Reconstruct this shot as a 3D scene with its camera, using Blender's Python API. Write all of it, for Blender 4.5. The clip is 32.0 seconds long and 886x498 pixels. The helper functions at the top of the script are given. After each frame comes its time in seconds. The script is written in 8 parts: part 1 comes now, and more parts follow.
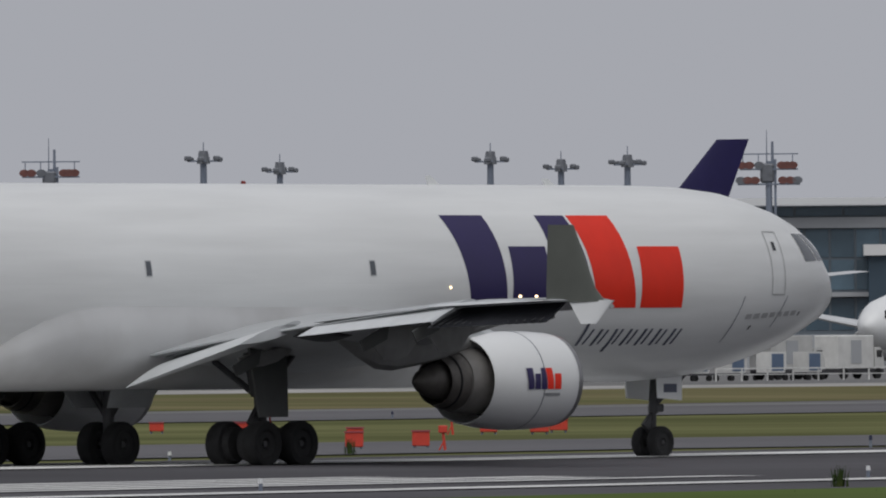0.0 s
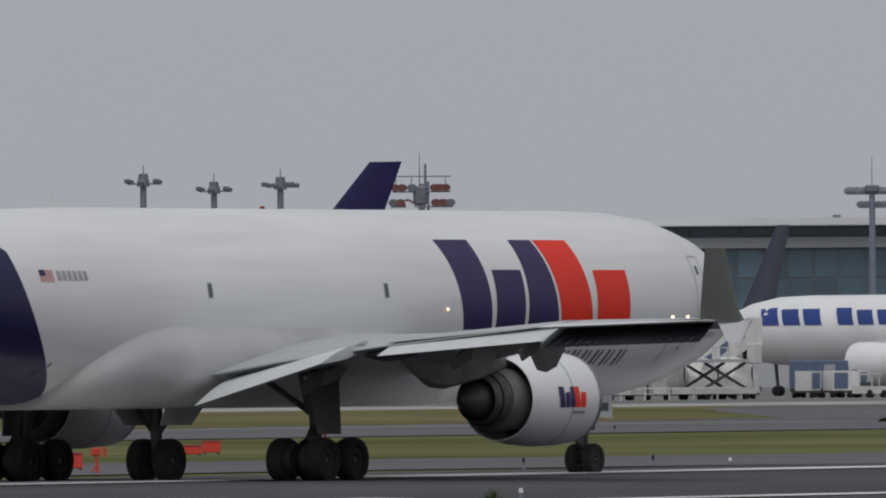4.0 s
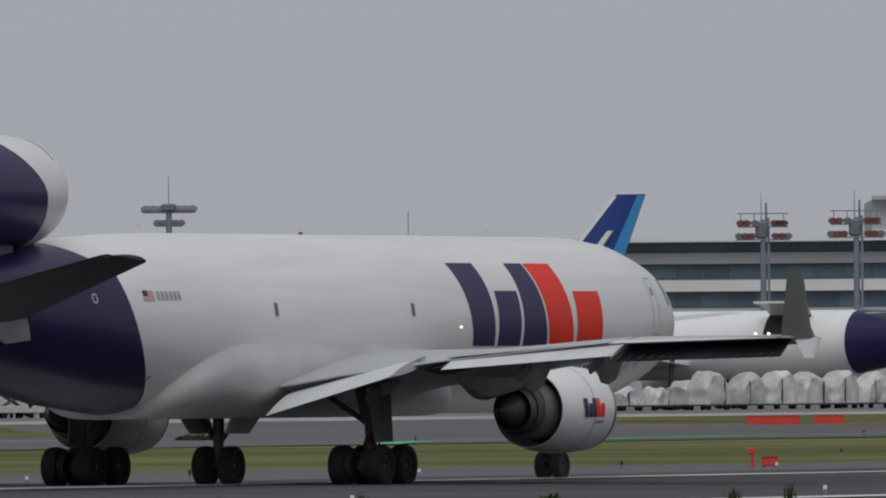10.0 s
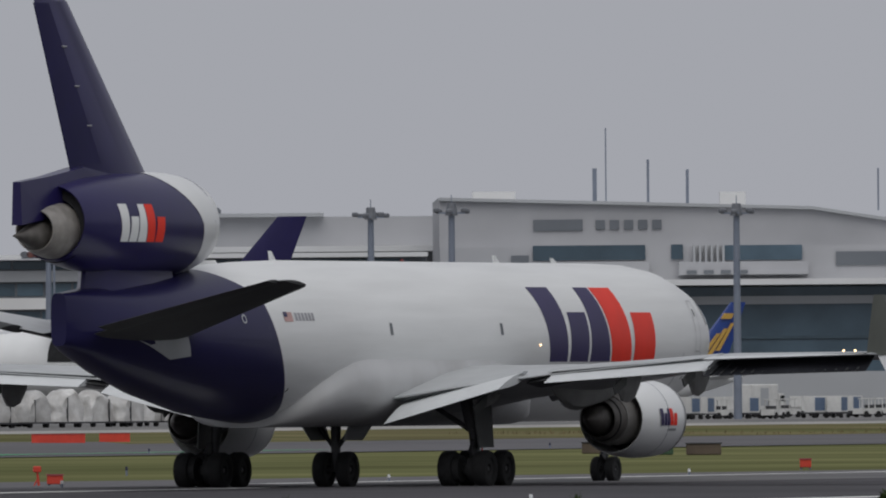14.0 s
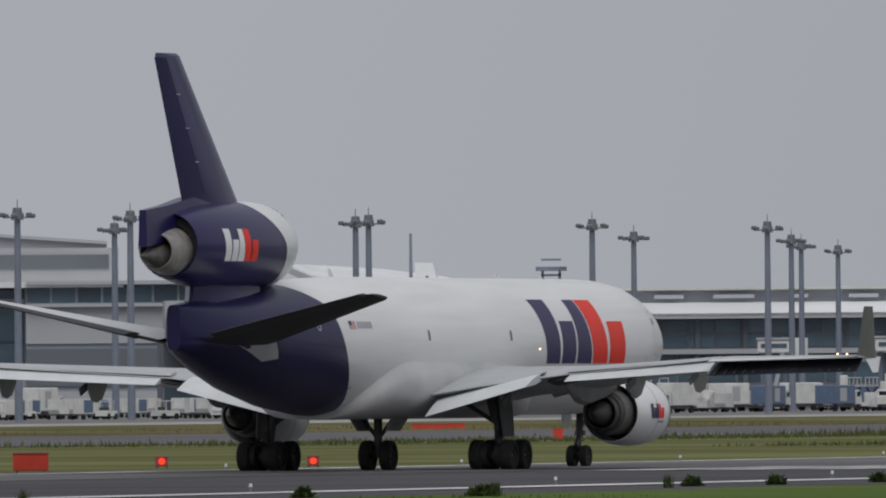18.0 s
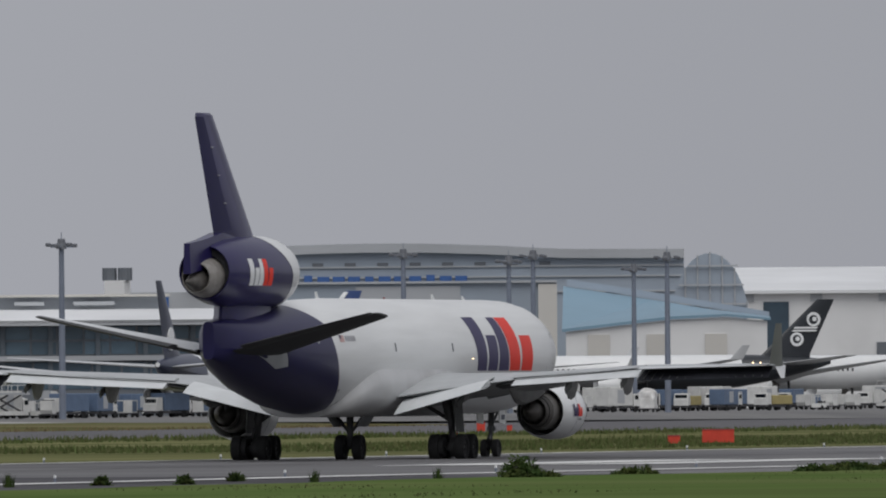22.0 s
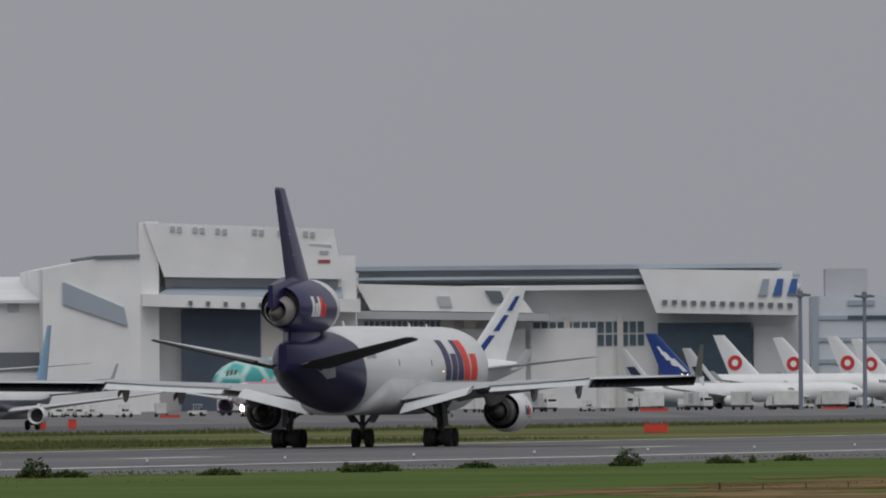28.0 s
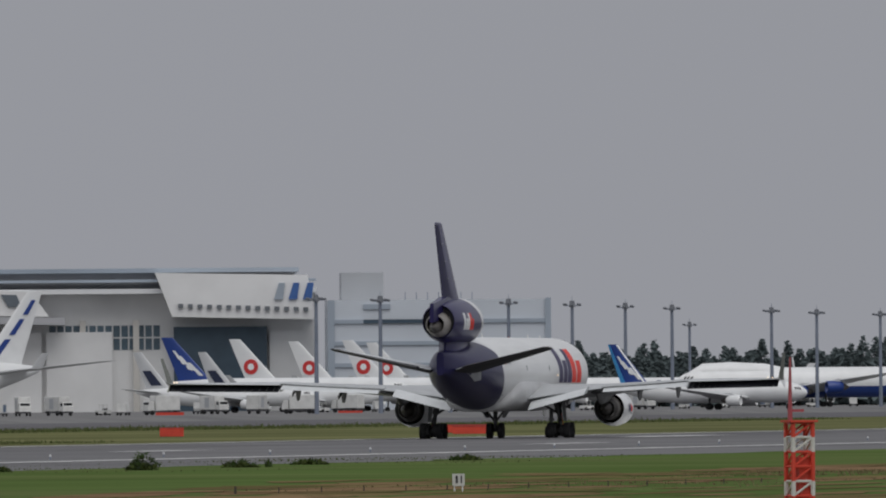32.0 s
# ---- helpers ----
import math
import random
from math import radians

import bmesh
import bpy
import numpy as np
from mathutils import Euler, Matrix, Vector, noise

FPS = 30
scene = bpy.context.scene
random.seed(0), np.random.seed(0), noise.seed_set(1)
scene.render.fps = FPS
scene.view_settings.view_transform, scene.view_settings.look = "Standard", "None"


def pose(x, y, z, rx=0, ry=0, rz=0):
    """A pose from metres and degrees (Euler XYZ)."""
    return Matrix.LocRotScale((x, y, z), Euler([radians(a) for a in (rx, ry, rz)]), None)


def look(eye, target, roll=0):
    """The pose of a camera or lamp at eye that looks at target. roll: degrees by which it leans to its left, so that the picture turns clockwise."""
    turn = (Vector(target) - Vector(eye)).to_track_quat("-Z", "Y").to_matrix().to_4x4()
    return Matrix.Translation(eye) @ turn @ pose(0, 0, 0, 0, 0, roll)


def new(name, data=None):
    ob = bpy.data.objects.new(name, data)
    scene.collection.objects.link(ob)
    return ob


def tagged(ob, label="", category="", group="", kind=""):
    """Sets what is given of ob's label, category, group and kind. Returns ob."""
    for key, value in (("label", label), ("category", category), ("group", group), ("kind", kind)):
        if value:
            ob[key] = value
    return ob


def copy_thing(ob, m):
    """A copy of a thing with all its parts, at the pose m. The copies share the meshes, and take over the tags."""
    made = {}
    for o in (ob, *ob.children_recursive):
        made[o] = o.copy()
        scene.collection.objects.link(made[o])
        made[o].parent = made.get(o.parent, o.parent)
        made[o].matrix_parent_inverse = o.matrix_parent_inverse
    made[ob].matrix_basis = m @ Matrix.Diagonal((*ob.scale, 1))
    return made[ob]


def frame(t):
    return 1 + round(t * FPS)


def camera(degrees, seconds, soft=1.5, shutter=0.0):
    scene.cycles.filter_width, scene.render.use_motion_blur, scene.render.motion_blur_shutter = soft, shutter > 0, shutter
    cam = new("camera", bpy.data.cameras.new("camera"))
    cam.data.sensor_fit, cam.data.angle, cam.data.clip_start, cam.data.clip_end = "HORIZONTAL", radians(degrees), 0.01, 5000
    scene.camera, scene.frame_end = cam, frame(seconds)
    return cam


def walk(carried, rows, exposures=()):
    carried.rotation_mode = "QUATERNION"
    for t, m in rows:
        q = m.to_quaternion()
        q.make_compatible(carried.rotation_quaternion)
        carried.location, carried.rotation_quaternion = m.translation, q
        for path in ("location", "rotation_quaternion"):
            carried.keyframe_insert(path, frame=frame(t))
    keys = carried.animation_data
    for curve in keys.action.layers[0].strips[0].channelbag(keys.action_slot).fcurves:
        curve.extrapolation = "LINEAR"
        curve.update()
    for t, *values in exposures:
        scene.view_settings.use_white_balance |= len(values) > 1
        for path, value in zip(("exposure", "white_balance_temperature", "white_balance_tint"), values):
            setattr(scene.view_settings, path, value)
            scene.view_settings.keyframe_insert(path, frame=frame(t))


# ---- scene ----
EYE = (0.0, 0.0, 3.307)
PAN = [
    (0.0, 30.235, 0.366),
    (0.5, 30.033, 0.365),
    (1.0, 29.843, 0.371),
    (1.5, 29.699, 0.378),
    (2.0, 29.584, 0.395),
    (2.5, 29.452, 0.410),
    (4.5, 28.888, 0.438),
    (5.0, 28.790, 0.440),
    (5.5, 28.658, 0.445),
    (6.0, 28.500, 0.447),
    (6.5, 28.300, 0.451),
    (7.0, 28.046, 0.451),
    (7.5, 27.812, 0.450),
    (8.0, 27.587, 0.451),
    (8.5, 27.394, 0.455),
    (9.0, 27.168, 0.458),
    (9.5, 26.866, 0.468),
    (10.0, 26.518, 0.481),
    (10.5, 26.198, 0.493),
    (11.0, 25.890, 0.497),
    (11.5, 25.620, 0.502),
    (12.0, 25.329, 0.508),
    (12.5, 25.031, 0.516),
    (13.0, 24.712, 0.522),
    (13.5, 24.358, 0.525),
    (15.5, 22.718, 0.515),
    (16.0, 22.215, 0.512),
    (16.5, 21.736, 0.513),
    (17.0, 21.310, 0.512),
    (17.5, 20.909, 0.514),
    (18.0, 20.472, 0.514),
    (18.5, 19.991, 0.513),
    (19.0, 19.508, 0.514),
    (19.5, 19.020, 0.513),
    (20.0, 18.556, 0.514),
    (20.5, 18.126, 0.515),
    (21.0, 17.681, 0.515),
    (21.5, 17.234, 0.518),
    (22.0, 16.832, 0.520),
    (22.5, 16.435, 0.519),
    (23.0, 16.051, 0.522),
    (23.5, 15.612, 0.524),
    (24.0, 15.202, 0.526),
    (24.5, 14.785, 0.524),
    (25.0, 14.393, 0.527),
    (25.5, 14.006, 0.528),
    (26.0, 13.638, 0.528),
    (26.5, 13.324, 0.529),
    (28.5, 12.353, 0.532),
    (29.0, 12.202, 0.532),
    (29.5, 12.055, 0.532),
    (30.0, 11.887, 0.528),
    (30.5, 11.656, 0.527),
    (31.0, 11.372, 0.528),
    (31.5, 11.098, 0.528),
    (32.0, 10.830, 0.532)]
cam = camera(3.1342, 32.0, soft=2.0)


def aim(pan, tilt):
    a, e = radians(pan), radians(tilt)
    far = Vector((-math.sin(a) * math.cos(e), math.cos(a) * math.cos(e), math.sin(e))) * 1000
    return look(EYE, Vector(EYE) + far, -0.469)


walk(cam, [(t, aim(p, e)) for t, p, e in PAN],
     [(0.0, 0.60), (6.0, 0.55), (11.0, 0.55), (16.0, 0.60), (18.0, 0.65), (20.0, 0.62), (23.0, 0.67), (26.0, 0.56), (30.0, 0.56), (32.0, 0.58)])

# the freighter's roll: seconds, x, y, heading
ROLL = [
    (0.0, -248.93, 408.35, -9.85),
    (0.5, -248.58, 410.58, -8.41),
    (1.0, -248.28, 412.86, -7.04),
    (1.5, -248.01, 415.23, -5.88),
    (2.0, -247.77, 417.70, -4.96),
    (2.5, -247.56, 420.24, -4.22),
    (4.5, -246.94, 431.08, -2.23),
    (5.0, -246.85, 434.03, -2.03),
    (5.5, -246.76, 437.08, -1.84),
    (6.0, -246.67, 440.28, -1.70),
    (6.5, -246.58, 443.66, -1.57),
    (7.0, -246.48, 447.28, -1.45),
    (7.5, -246.39, 451.22, -1.26),
    (8.0, -246.29, 455.65, -1.05),
    (8.5, -246.21, 460.40, -0.78),
    (9.0, -246.15, 465.63, -0.46),
    (9.5, -246.12, 471.22, -0.10),
    (10.0, -246.12, 477.20, 0.27),
    (10.5, -246.17, 483.73, 0.56),
    (11.0, -246.24, 490.76, 0.75),
    (11.5, -246.34, 498.37, 0.77),
    (12.0, -246.43, 506.61, 0.68),
    (12.5, -246.53, 515.46, 0.58),
    (13.0, -246.61, 524.96, 0.51),
    (13.5, -246.64, 534.74, 0.42),
    (15.5, -246.73, 580.85, -0.21),
    (16.0, -246.74, 594.24, 0.00),
    (17.0, -246.72, 622.46, 0.00),
    (18.0, -246.72, 653.40, 0.00),
    (19.0, -246.75, 686.72, 0.00),
    (20.0, -246.80, 722.41, 0.00),
    (21.0, -246.86, 760.30, 0.00),
    (22.0, -246.92, 800.07, 0.00),
    (23.0, -246.94, 841.79, 0.00),
    (24.0, -246.94, 885.76, 0.00),
    (25.0, -246.93, 932.16, 0.00),
    (26.0, -246.85, 980.80, 0.00),
    (26.5, -246.81, 1005.43, 0.00),
    (28.5, -246.82, 1111.93, 0.00),
    (29.0, -246.86, 1140.11, 0.00),
    (30.0, -246.87, 1196.94, 0.00),
    (31.0, -246.79, 1254.48, 0.00),
    (32.0, -246.67, 1312.52, 0.00)]

# ---- light ----
world = bpy.data.worlds.new("overcast")
scene.world = world
world.use_nodes = True
wn, wl = world.node_tree.nodes, world.node_tree.links
sky = wn.new("ShaderNodeTexSky")
sky.sky_type, sky.sun_disc = "NISHITA", False
sky.sun_elevation, sky.sun_rotation = radians(57), radians(200)
sky.dust_density, sky.ozone_density = 6.0, 1.0
veil = wn.new("ShaderNodeHueSaturation")
veil.inputs["Saturation"].default_value = 0.10
wl.new(sky.outputs[0], veil.inputs["Color"])
cloud = wn.new("ShaderNodeMix")
cloud.data_type = "RGBA"
cloud.inputs["Factor"].default_value = 0.93
cloud.inputs["B"].default_value = (3.60, 3.70, 4.06, 1)
wl.new(veil.outputs[0], cloud.inputs["A"])
bank_dir = wn.new("ShaderNodeVectorMath")
bank_dir.operation = "DOT_PRODUCT"
bank_dir.inputs[1].default_value = (-0.10, 0.995, 0.0)
sky_pos = wn.new("ShaderNodeTexCoord")
wl.new(sky_pos.outputs["Generated"], bank_dir.inputs[0])
shade = wn.new("ShaderNodeMapRange")
shade.interpolation_type = "SMOOTHSTEP"
shade.inputs["From Min"].default_value, shade.inputs["From Max"].default_value = 0.955, 1.0
shade.inputs["To Min"].default_value, shade.inputs["To Max"].default_value = 1.0, 0.80
wl.new(bank_dir.outputs["Value"], shade.inputs["Value"])
tone = wn.new("ShaderNodeVectorMath")
tone.operation = "SCALE"
wl.new(cloud.outputs["Result"], tone.inputs[0])
wl.new(shade.outputs["Result"], tone.inputs["Scale"])
wl.new(tone.outputs["Vector"], wn["Background"].inputs["Color"])
wn["Background"].inputs["Strength"].default_value = 0.0735
sun_data = bpy.data.lights.new("sun", "SUN")
sun_data.energy, sun_data.angle, sun_data.color = 0.78, radians(60), (1.0, 0.98, 0.95)
sun = new("sun", sun_data)
sun.matrix_world = look((0, 0, 39.3), (-13, 22, 0))

# ---- materials ----
MATS = {}


def mat(name, col, rough=0.5, metal=0.0, var=0.12, scale=1.0, bump=0.0, fine=0.0, emit=0.0, coat=0.0, alt=None, alt_scale=0.2, rnd=0.0, spec=0.5):
    """A painted or bare surface: broad and fine variation, light relief, optional stains of a second colour."""
    if name in MATS:
        return MATS[name]
    m = MATS[name] = bpy.data.materials.new(name)
    m.use_nodes = True
    n, l = m.node_tree.nodes, m.node_tree.links
    b = n["Principled BSDF"]
    b.inputs["Roughness"].default_value, b.inputs["Metallic"].default_value = rough, metal
    b.inputs["Coat Weight"].default_value, b.inputs["Specular IOR Level"].default_value = coat, spec
    tc = n.new("ShaderNodeTexCoord")
    n1 = n.new("ShaderNodeTexNoise")
    n1.inputs["Scale"].default_value, n1.inputs["Detail"].default_value = scale, 5
    l.new(tc.outputs["Object"], n1.inputs["Vector"])
    ramp = n.new("ShaderNodeMapRange")
    ramp.inputs["To Min"].default_value, ramp.inputs["To Max"].default_value = 1 - var, 1 + var
    ramp.inputs["From Min"].default_value, ramp.inputs["From Max"].default_value = 0.3, 0.7
    l.new(n1.outputs["Fac"], ramp.inputs["Value"])
    mul = n.new("ShaderNodeMix")
    mul.data_type, mul.blend_type = "RGBA", "MULTIPLY"
    mul.inputs["Factor"].default_value = 1
    base = (*col, 1)
    if alt:
        n3 = n.new("ShaderNodeTexNoise")
        n3.inputs["Scale"].default_value, n3.inputs["Detail"].default_value = alt_scale, 6
        l.new(tc.outputs["Object"], n3.inputs["Vector"])
        r3 = n.new("ShaderNodeMapRange")
        r3.inputs["From Min"].default_value, r3.inputs["From Max"].default_value = 0.42, 0.62
        l.new(n3.outputs["Fac"], r3.inputs["Value"])
        mx = n.new("ShaderNodeMix")
        mx.data_type = "RGBA"
        mx.inputs["A"].default_value, mx.inputs["B"].default_value = base, (*alt, 1)
        l.new(r3.outputs["Result"], mx.inputs["Factor"])
        l.new(mx.outputs["Result"], mul.inputs["A"])
    else:
        mul.inputs["A"].default_value = base
    l.new(ramp.outputs["Result"], mul.inputs["B"])
    out = mul.outputs["Result"]
    if rnd:
        oi = n.new("ShaderNodeObjectInfo")
        rr = n.new("ShaderNodeMapRange")
        rr.inputs["To Min"].default_value, rr.inputs["To Max"].default_value = 1 - rnd, 1 + rnd
        l.new(oi.outputs["Random"], rr.inputs["Value"])
        m2 = n.new("ShaderNodeMix")
        m2.data_type, m2.blend_type = "RGBA", "MULTIPLY"
        m2.inputs["Factor"].default_value = 1
        l.new(out, m2.inputs["A"])
        l.new(rr.outputs["Result"], m2.inputs["B"])
        out = m2.outputs["Result"]
    l.new(out, b.inputs["Base Color"])
    if bump:
        n2 = n.new("ShaderNodeTexNoise")
        n2.inputs["Scale"].default_value, n2.inputs["Detail"].default_value = fine or scale * 6, 4
        l.new(tc.outputs["Object"], n2.inputs["Vector"])
        bp = n.new("ShaderNodeBump")
        bp.inputs["Strength"].default_value, bp.inputs["Distance"].default_value = bump, 0.02
        l.new(n2.outputs["Fac"], bp.inputs["Height"])
        l.new(bp.outputs["Normal"], b.inputs["Normal"])
    if emit:
        b.inputs["Emission Color"].default_value, b.inputs["Emission Strength"].default_value = (*col, 1), emit
    return m


WHITE = mat("aircraft white paint", (0.74, 0.75, 0.75), 0.32, var=0.04, scale=0.35, coat=0.3, bump=0.05, fine=3)
PURPLE = mat("aircraft purple paint", (0.018, 0.014, 0.078), 0.28, var=0.10, scale=0.5, spec=0.35)
ORANGE = mat("aircraft orange paint", (0.80, 0.032, 0.012), 0.45, var=0.05, spec=0.3)
WINGGREY = mat("wing grey paint", (0.42, 0.435, 0.445), 0.42, var=0.08, scale=0.8)
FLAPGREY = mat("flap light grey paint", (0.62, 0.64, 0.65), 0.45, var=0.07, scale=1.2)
SHADEGREY = mat("cove and rib shade grey", (0.065, 0.067, 0.07), 0.6, var=0.2, scale=1.5)
BELLY = mat("belly soiled paint", (0.30, 0.31, 0.32), 0.5, var=0.2, scale=0.7)
TITAN = mat("exhaust heated metal", (0.13, 0.12, 0.11), 0.5, 0.5, var=0.25, scale=2.5)
CORE = mat("bare core cowl metal", (0.22, 0.21, 0.20), 0.42, 0.3, var=0.16, scale=2.0)
# Lighter copy of the exhaust metal, with light on the nozzle put in.
LITTITAN = mat("nozzle metal in a lit tone", (0.31, 0.29, 0.27), 0.5, 0.4, var=0.2, scale=2.5)
SOOTSHADE = mat("sooty duct and shaded opening", (0.02, 0.02, 0.022), 0.7, 0.3, var=0.3, scale=2)
STEEL = mat("gear painted steel", (0.055, 0.055, 0.058), 0.5, 0.2, var=0.2, scale=3)
RUBBER = mat("tyre rubber", (0.012, 0.012, 0.013), 0.85, var=0.3, scale=4, bump=0.2)
RIM = mat("wheel rim metal", (0.30, 0.30, 0.31), 0.35, 0.7, var=0.15, scale=5)
GLASS = mat("dark cockpit glass", (0.01, 0.012, 0.015), 0.08, var=0.0)
LAMPGLOW = mat("lit lamp lens", (1.0, 0.72, 0.42), 0.3, emit=2)
REDGLOW = mat("lit red lens", (0.9, 0.05, 0.02), 0.3, emit=0.6)
BLUEGREY = mat("marking grey blue", (0.08, 0.09, 0.13), 0.5)
HUB = mat("dark wheel hub", (0.016, 0.016, 0.017), 0.75, 0.0, var=0.2, scale=5)
GEARDOOR = mat("gear door dark grey", (0.075, 0.078, 0.076), 0.5, var=0.15, scale=1.5)
UNDER = mat("hinge fairing grey", (0.24, 0.24, 0.235), 0.5, var=0.15, scale=1.5)
RIBSHADE = mat("ribbed wing underside shade", (0.016, 0.017, 0.022), 0.7, var=0.2, scale=2, spec=0.2)
TIPGREY = mat("winglet olive grey", (0.19, 0.20, 0.18), 0.45, var=0.08, scale=0.8, spec=0.1)
MARKP = mat("dark purple mark paint", (0.020, 0.012, 0.082), 0.45, var=0.06)
REDLENS = mat("unlit dark red lens", (0.20, 0.02, 0.015), 0.4)
TAILSHADE = mat("tailplane shaded grey", (0.045, 0.046, 0.048), 0.6, var=0.15, scale=0.8, spec=0.3)
FAIRING = mat("fairing soiled white paint", (0.53, 0.535, 0.54), 0.40, var=0.06, scale=0.5, alt=(0.46, 0.46, 0.46), alt_scale=0.35)
PALEMARK = mat("faded grey marking", (0.33, 0.33, 0.36), 0.5)
FLAGRED = mat("faded flag red", (0.52, 0.32, 0.30), 0.5)
COCKPIT = mat("cockpit side glass", (0.09, 0.10, 0.115), 0.15, var=0.05)
SEAM = mat("faint panel seam", (0.42, 0.425, 0.43), 0.5)

# ---- building helpers ----
def part(name, bm, material, parent=None, label="", smooth=False, m=None):
    me = bpy.data.meshes.new(name)
    bmesh.ops.recalc_face_normals(bm, faces=bm.faces)
    for f in bm.faces:
        f.smooth = smooth
    bm.to_mesh(me)
    bm.free()
    me.materials.append(material)
    if smooth:
        me.set_sharp_from_angle(angle=radians(40))
    ob = new(name, me)
    if parent:
        ob.parent = parent
    if m:
        ob.matrix_basis = m
    return tagged(ob, label)


def root(name, label, category, group="", kind="", m=None):
    ob = tagged(new(name), label, category, group, kind)
    if m:
        ob.matrix_basis = m
    return ob


def boxes(specs):
    """One bmesh of boxes, each (cx, cy, cz, sx, sy, sz) with an optional turn about z in degrees."""
    bm = bmesh.new()
    for s in specs:
        m = Matrix.Translation(s[:3]) @ Matrix.Rotation(radians(s[6]) if len(s) > 6 else 0, 4, "Z") @ Matrix.Diagonal((*s[3:6], 1))
        bmesh.ops.create_cube(bm, size=1, matrix=m)
    return bm


def soft_box(cx, cy, cz, sx, sy, sz, r=0.03, seg=1):
    bm = boxes([(cx, cy, cz, sx, sy, sz)])
    bmesh.ops.bevel(bm, geom=bm.edges[:], offset=r, segments=seg, affect="EDGES", clamp_overlap=True)
    return bm


def loft(rings, cap=True, closed=True, bm=None):
    """Skin over rings of equally many points."""
    bm = bm or bmesh.new()
    vs = [[bm.verts.new(p) for p in r] for r in rings]
    n = len(vs[0])
    for a, b in zip(vs, vs[1:]):
        for i in range(n if closed else n - 1):
            j = (i + 1) % n
            bm.faces.new((a[i], a[j], b[j], b[i]))
    if cap:
        bm.faces.new(vs[0])
        bm.faces.new(vs[-1][::-1])
    return bm


def ring(y, zc, rx, rz, n=32, x=0.0):
    return [(x + rx * math.cos(2 * math.pi * i / n), y, zc + rz * math.sin(2 * math.pi * i / n)) for i in range(n)]


def turned(profile, n=28, cx=0.0, cz=0.0, bm=None, cap=False):
    """A turned body about a line along y: (y, radius) pairs."""
    return loft([ring(y, cz, max(r, 0.004), max(r, 0.004), n, cx) for y, r in profile], cap, True, bm)


def rod(p, q, r, r2=None, n=10, bm=None):
    bm = bm or bmesh.new()
    p, q = Vector(p), Vector(q)
    turn = (q - p).to_track_quat("Z", "Y").to_matrix()
    ra = [p + turn @ Vector((r * math.cos(2 * math.pi * i / n), r * math.sin(2 * math.pi * i / n), 0)) for i in range(n)]
    s = r if r2 is None else r2
    rb = [q + turn @ Vector((s * math.cos(2 * math.pi * i / n), s * math.sin(2 * math.pi * i / n), 0)) for i in range(n)]
    return loft([ra, rb], True, True, bm)


FOIL = [(0.0, 0.0), (0.02, 0.30), (0.08, 0.62), (0.2, 0.92), (0.38, 1.0), (0.6, 0.82), (0.82, 0.42), (1.0, 0.03)]


def foil(le, te, thick, span_axis="x", s=0.0):
    """A wing section from leading to trailing edge points (y, z), at span s; or for a fin (y, x) at height s."""
    pts = []
    dy, dz = te[0] - le[0], te[1] - le[1]
    c = math.hypot(dy, dz)
    ny, nz = -dz / c, dy / c
    if nz < 0:
        ny, nz = -ny, -nz
    for sign in (1, -1):
        seq = FOIL if sign == 1 else FOIL[-1:0:-1]
        for u, h in seq:
            k = sign * h * thick / 2 * (1.1 if sign == 1 else 0.9)
            y, z = le[0] + dy * u + ny * k, le[1] + dz * u + nz * k
            pts.append((s, y, z) if span_axis == "x" else (z, y, s))
    return pts


def mirror_x(rings):
    return [[(-x, y, z) for x, y, z in r] for r in rings]


def poly_prism(pts, axis, lo, hi):
    """A slab with the outline pts (two coordinates) between lo and hi along the third axis."""
    def p(a, b, c):
        return {"x": (c, a, b), "y": (a, c, b), "z": (a, b, c)}[axis]
    return loft([[p(a, b, lo) for a, b in pts], [p(a, b, hi) for a, b in pts]])

# ---- the taxiing and rolling three-engined freighter (y forward, x to its right, origin on the ground between the main gears) ----
FUS = [(33.00, 5.02, 0.02, 0.02), (32.88, 5.03, 0.34, 0.33), (32.5, 5.08, 0.74, 0.71), (31.95, 5.2, 1.15, 1.11), (31.1, 5.40, 1.62, 1.61),
       (30.3, 5.45, 1.96, 1.95), (29.5, 5.46, 2.22, 2.22), (28.4, 5.46, 2.48, 2.48), (27.2, 5.45, 2.71, 2.73), (25.3, 5.40, 2.93, 2.94), (23.0, 5.37, 3.01, 3.01),
       (16.0, 5.37, 3.01, 3.01), (8.0, 5.37, 3.01, 3.01), (0.0, 5.37, 3.01, 3.01), (-6.0, 5.37, 3.01, 3.01), (-9.5, 5.37, 2.99, 2.94), (-13.0, 5.44, 2.86, 2.72),
       (-17.0, 5.57, 2.42, 2.22), (-20.5, 5.79, 1.75, 1.69), (-23.2, 6.06, 0.98, 1.19), (-24.4, 6.16, 0.47, 0.98), (-24.75, 6.18, 0.30, 0.94)]


def hull_ring(y, zc, rx, rz, n=56):
    """Round along the body, squaring off to a blade at the tail end."""
    e = 1.0 - 0.5 * min(1.0, max(0.0, (-21.5 - y) / 3.0))
    c = [(math.cos(2 * math.pi * i / n), math.sin(2 * math.pi * i / n)) for i in range(n)]
    return [(rx * math.copysign(abs(a) ** e, a), y, zc + rz * math.copysign(abs(b) ** e, b)) for a, b in c]


def fus_at(y):
    for a, b in zip(FUS, FUS[1:]):
        if b[0] <= y <= a[0]:
            k = (a[0] - y) / (a[0] - b[0])
            return [a[i] + (b[i] - a[i]) * k for i in (1, 2, 3)]
    return FUS[-1][1:]


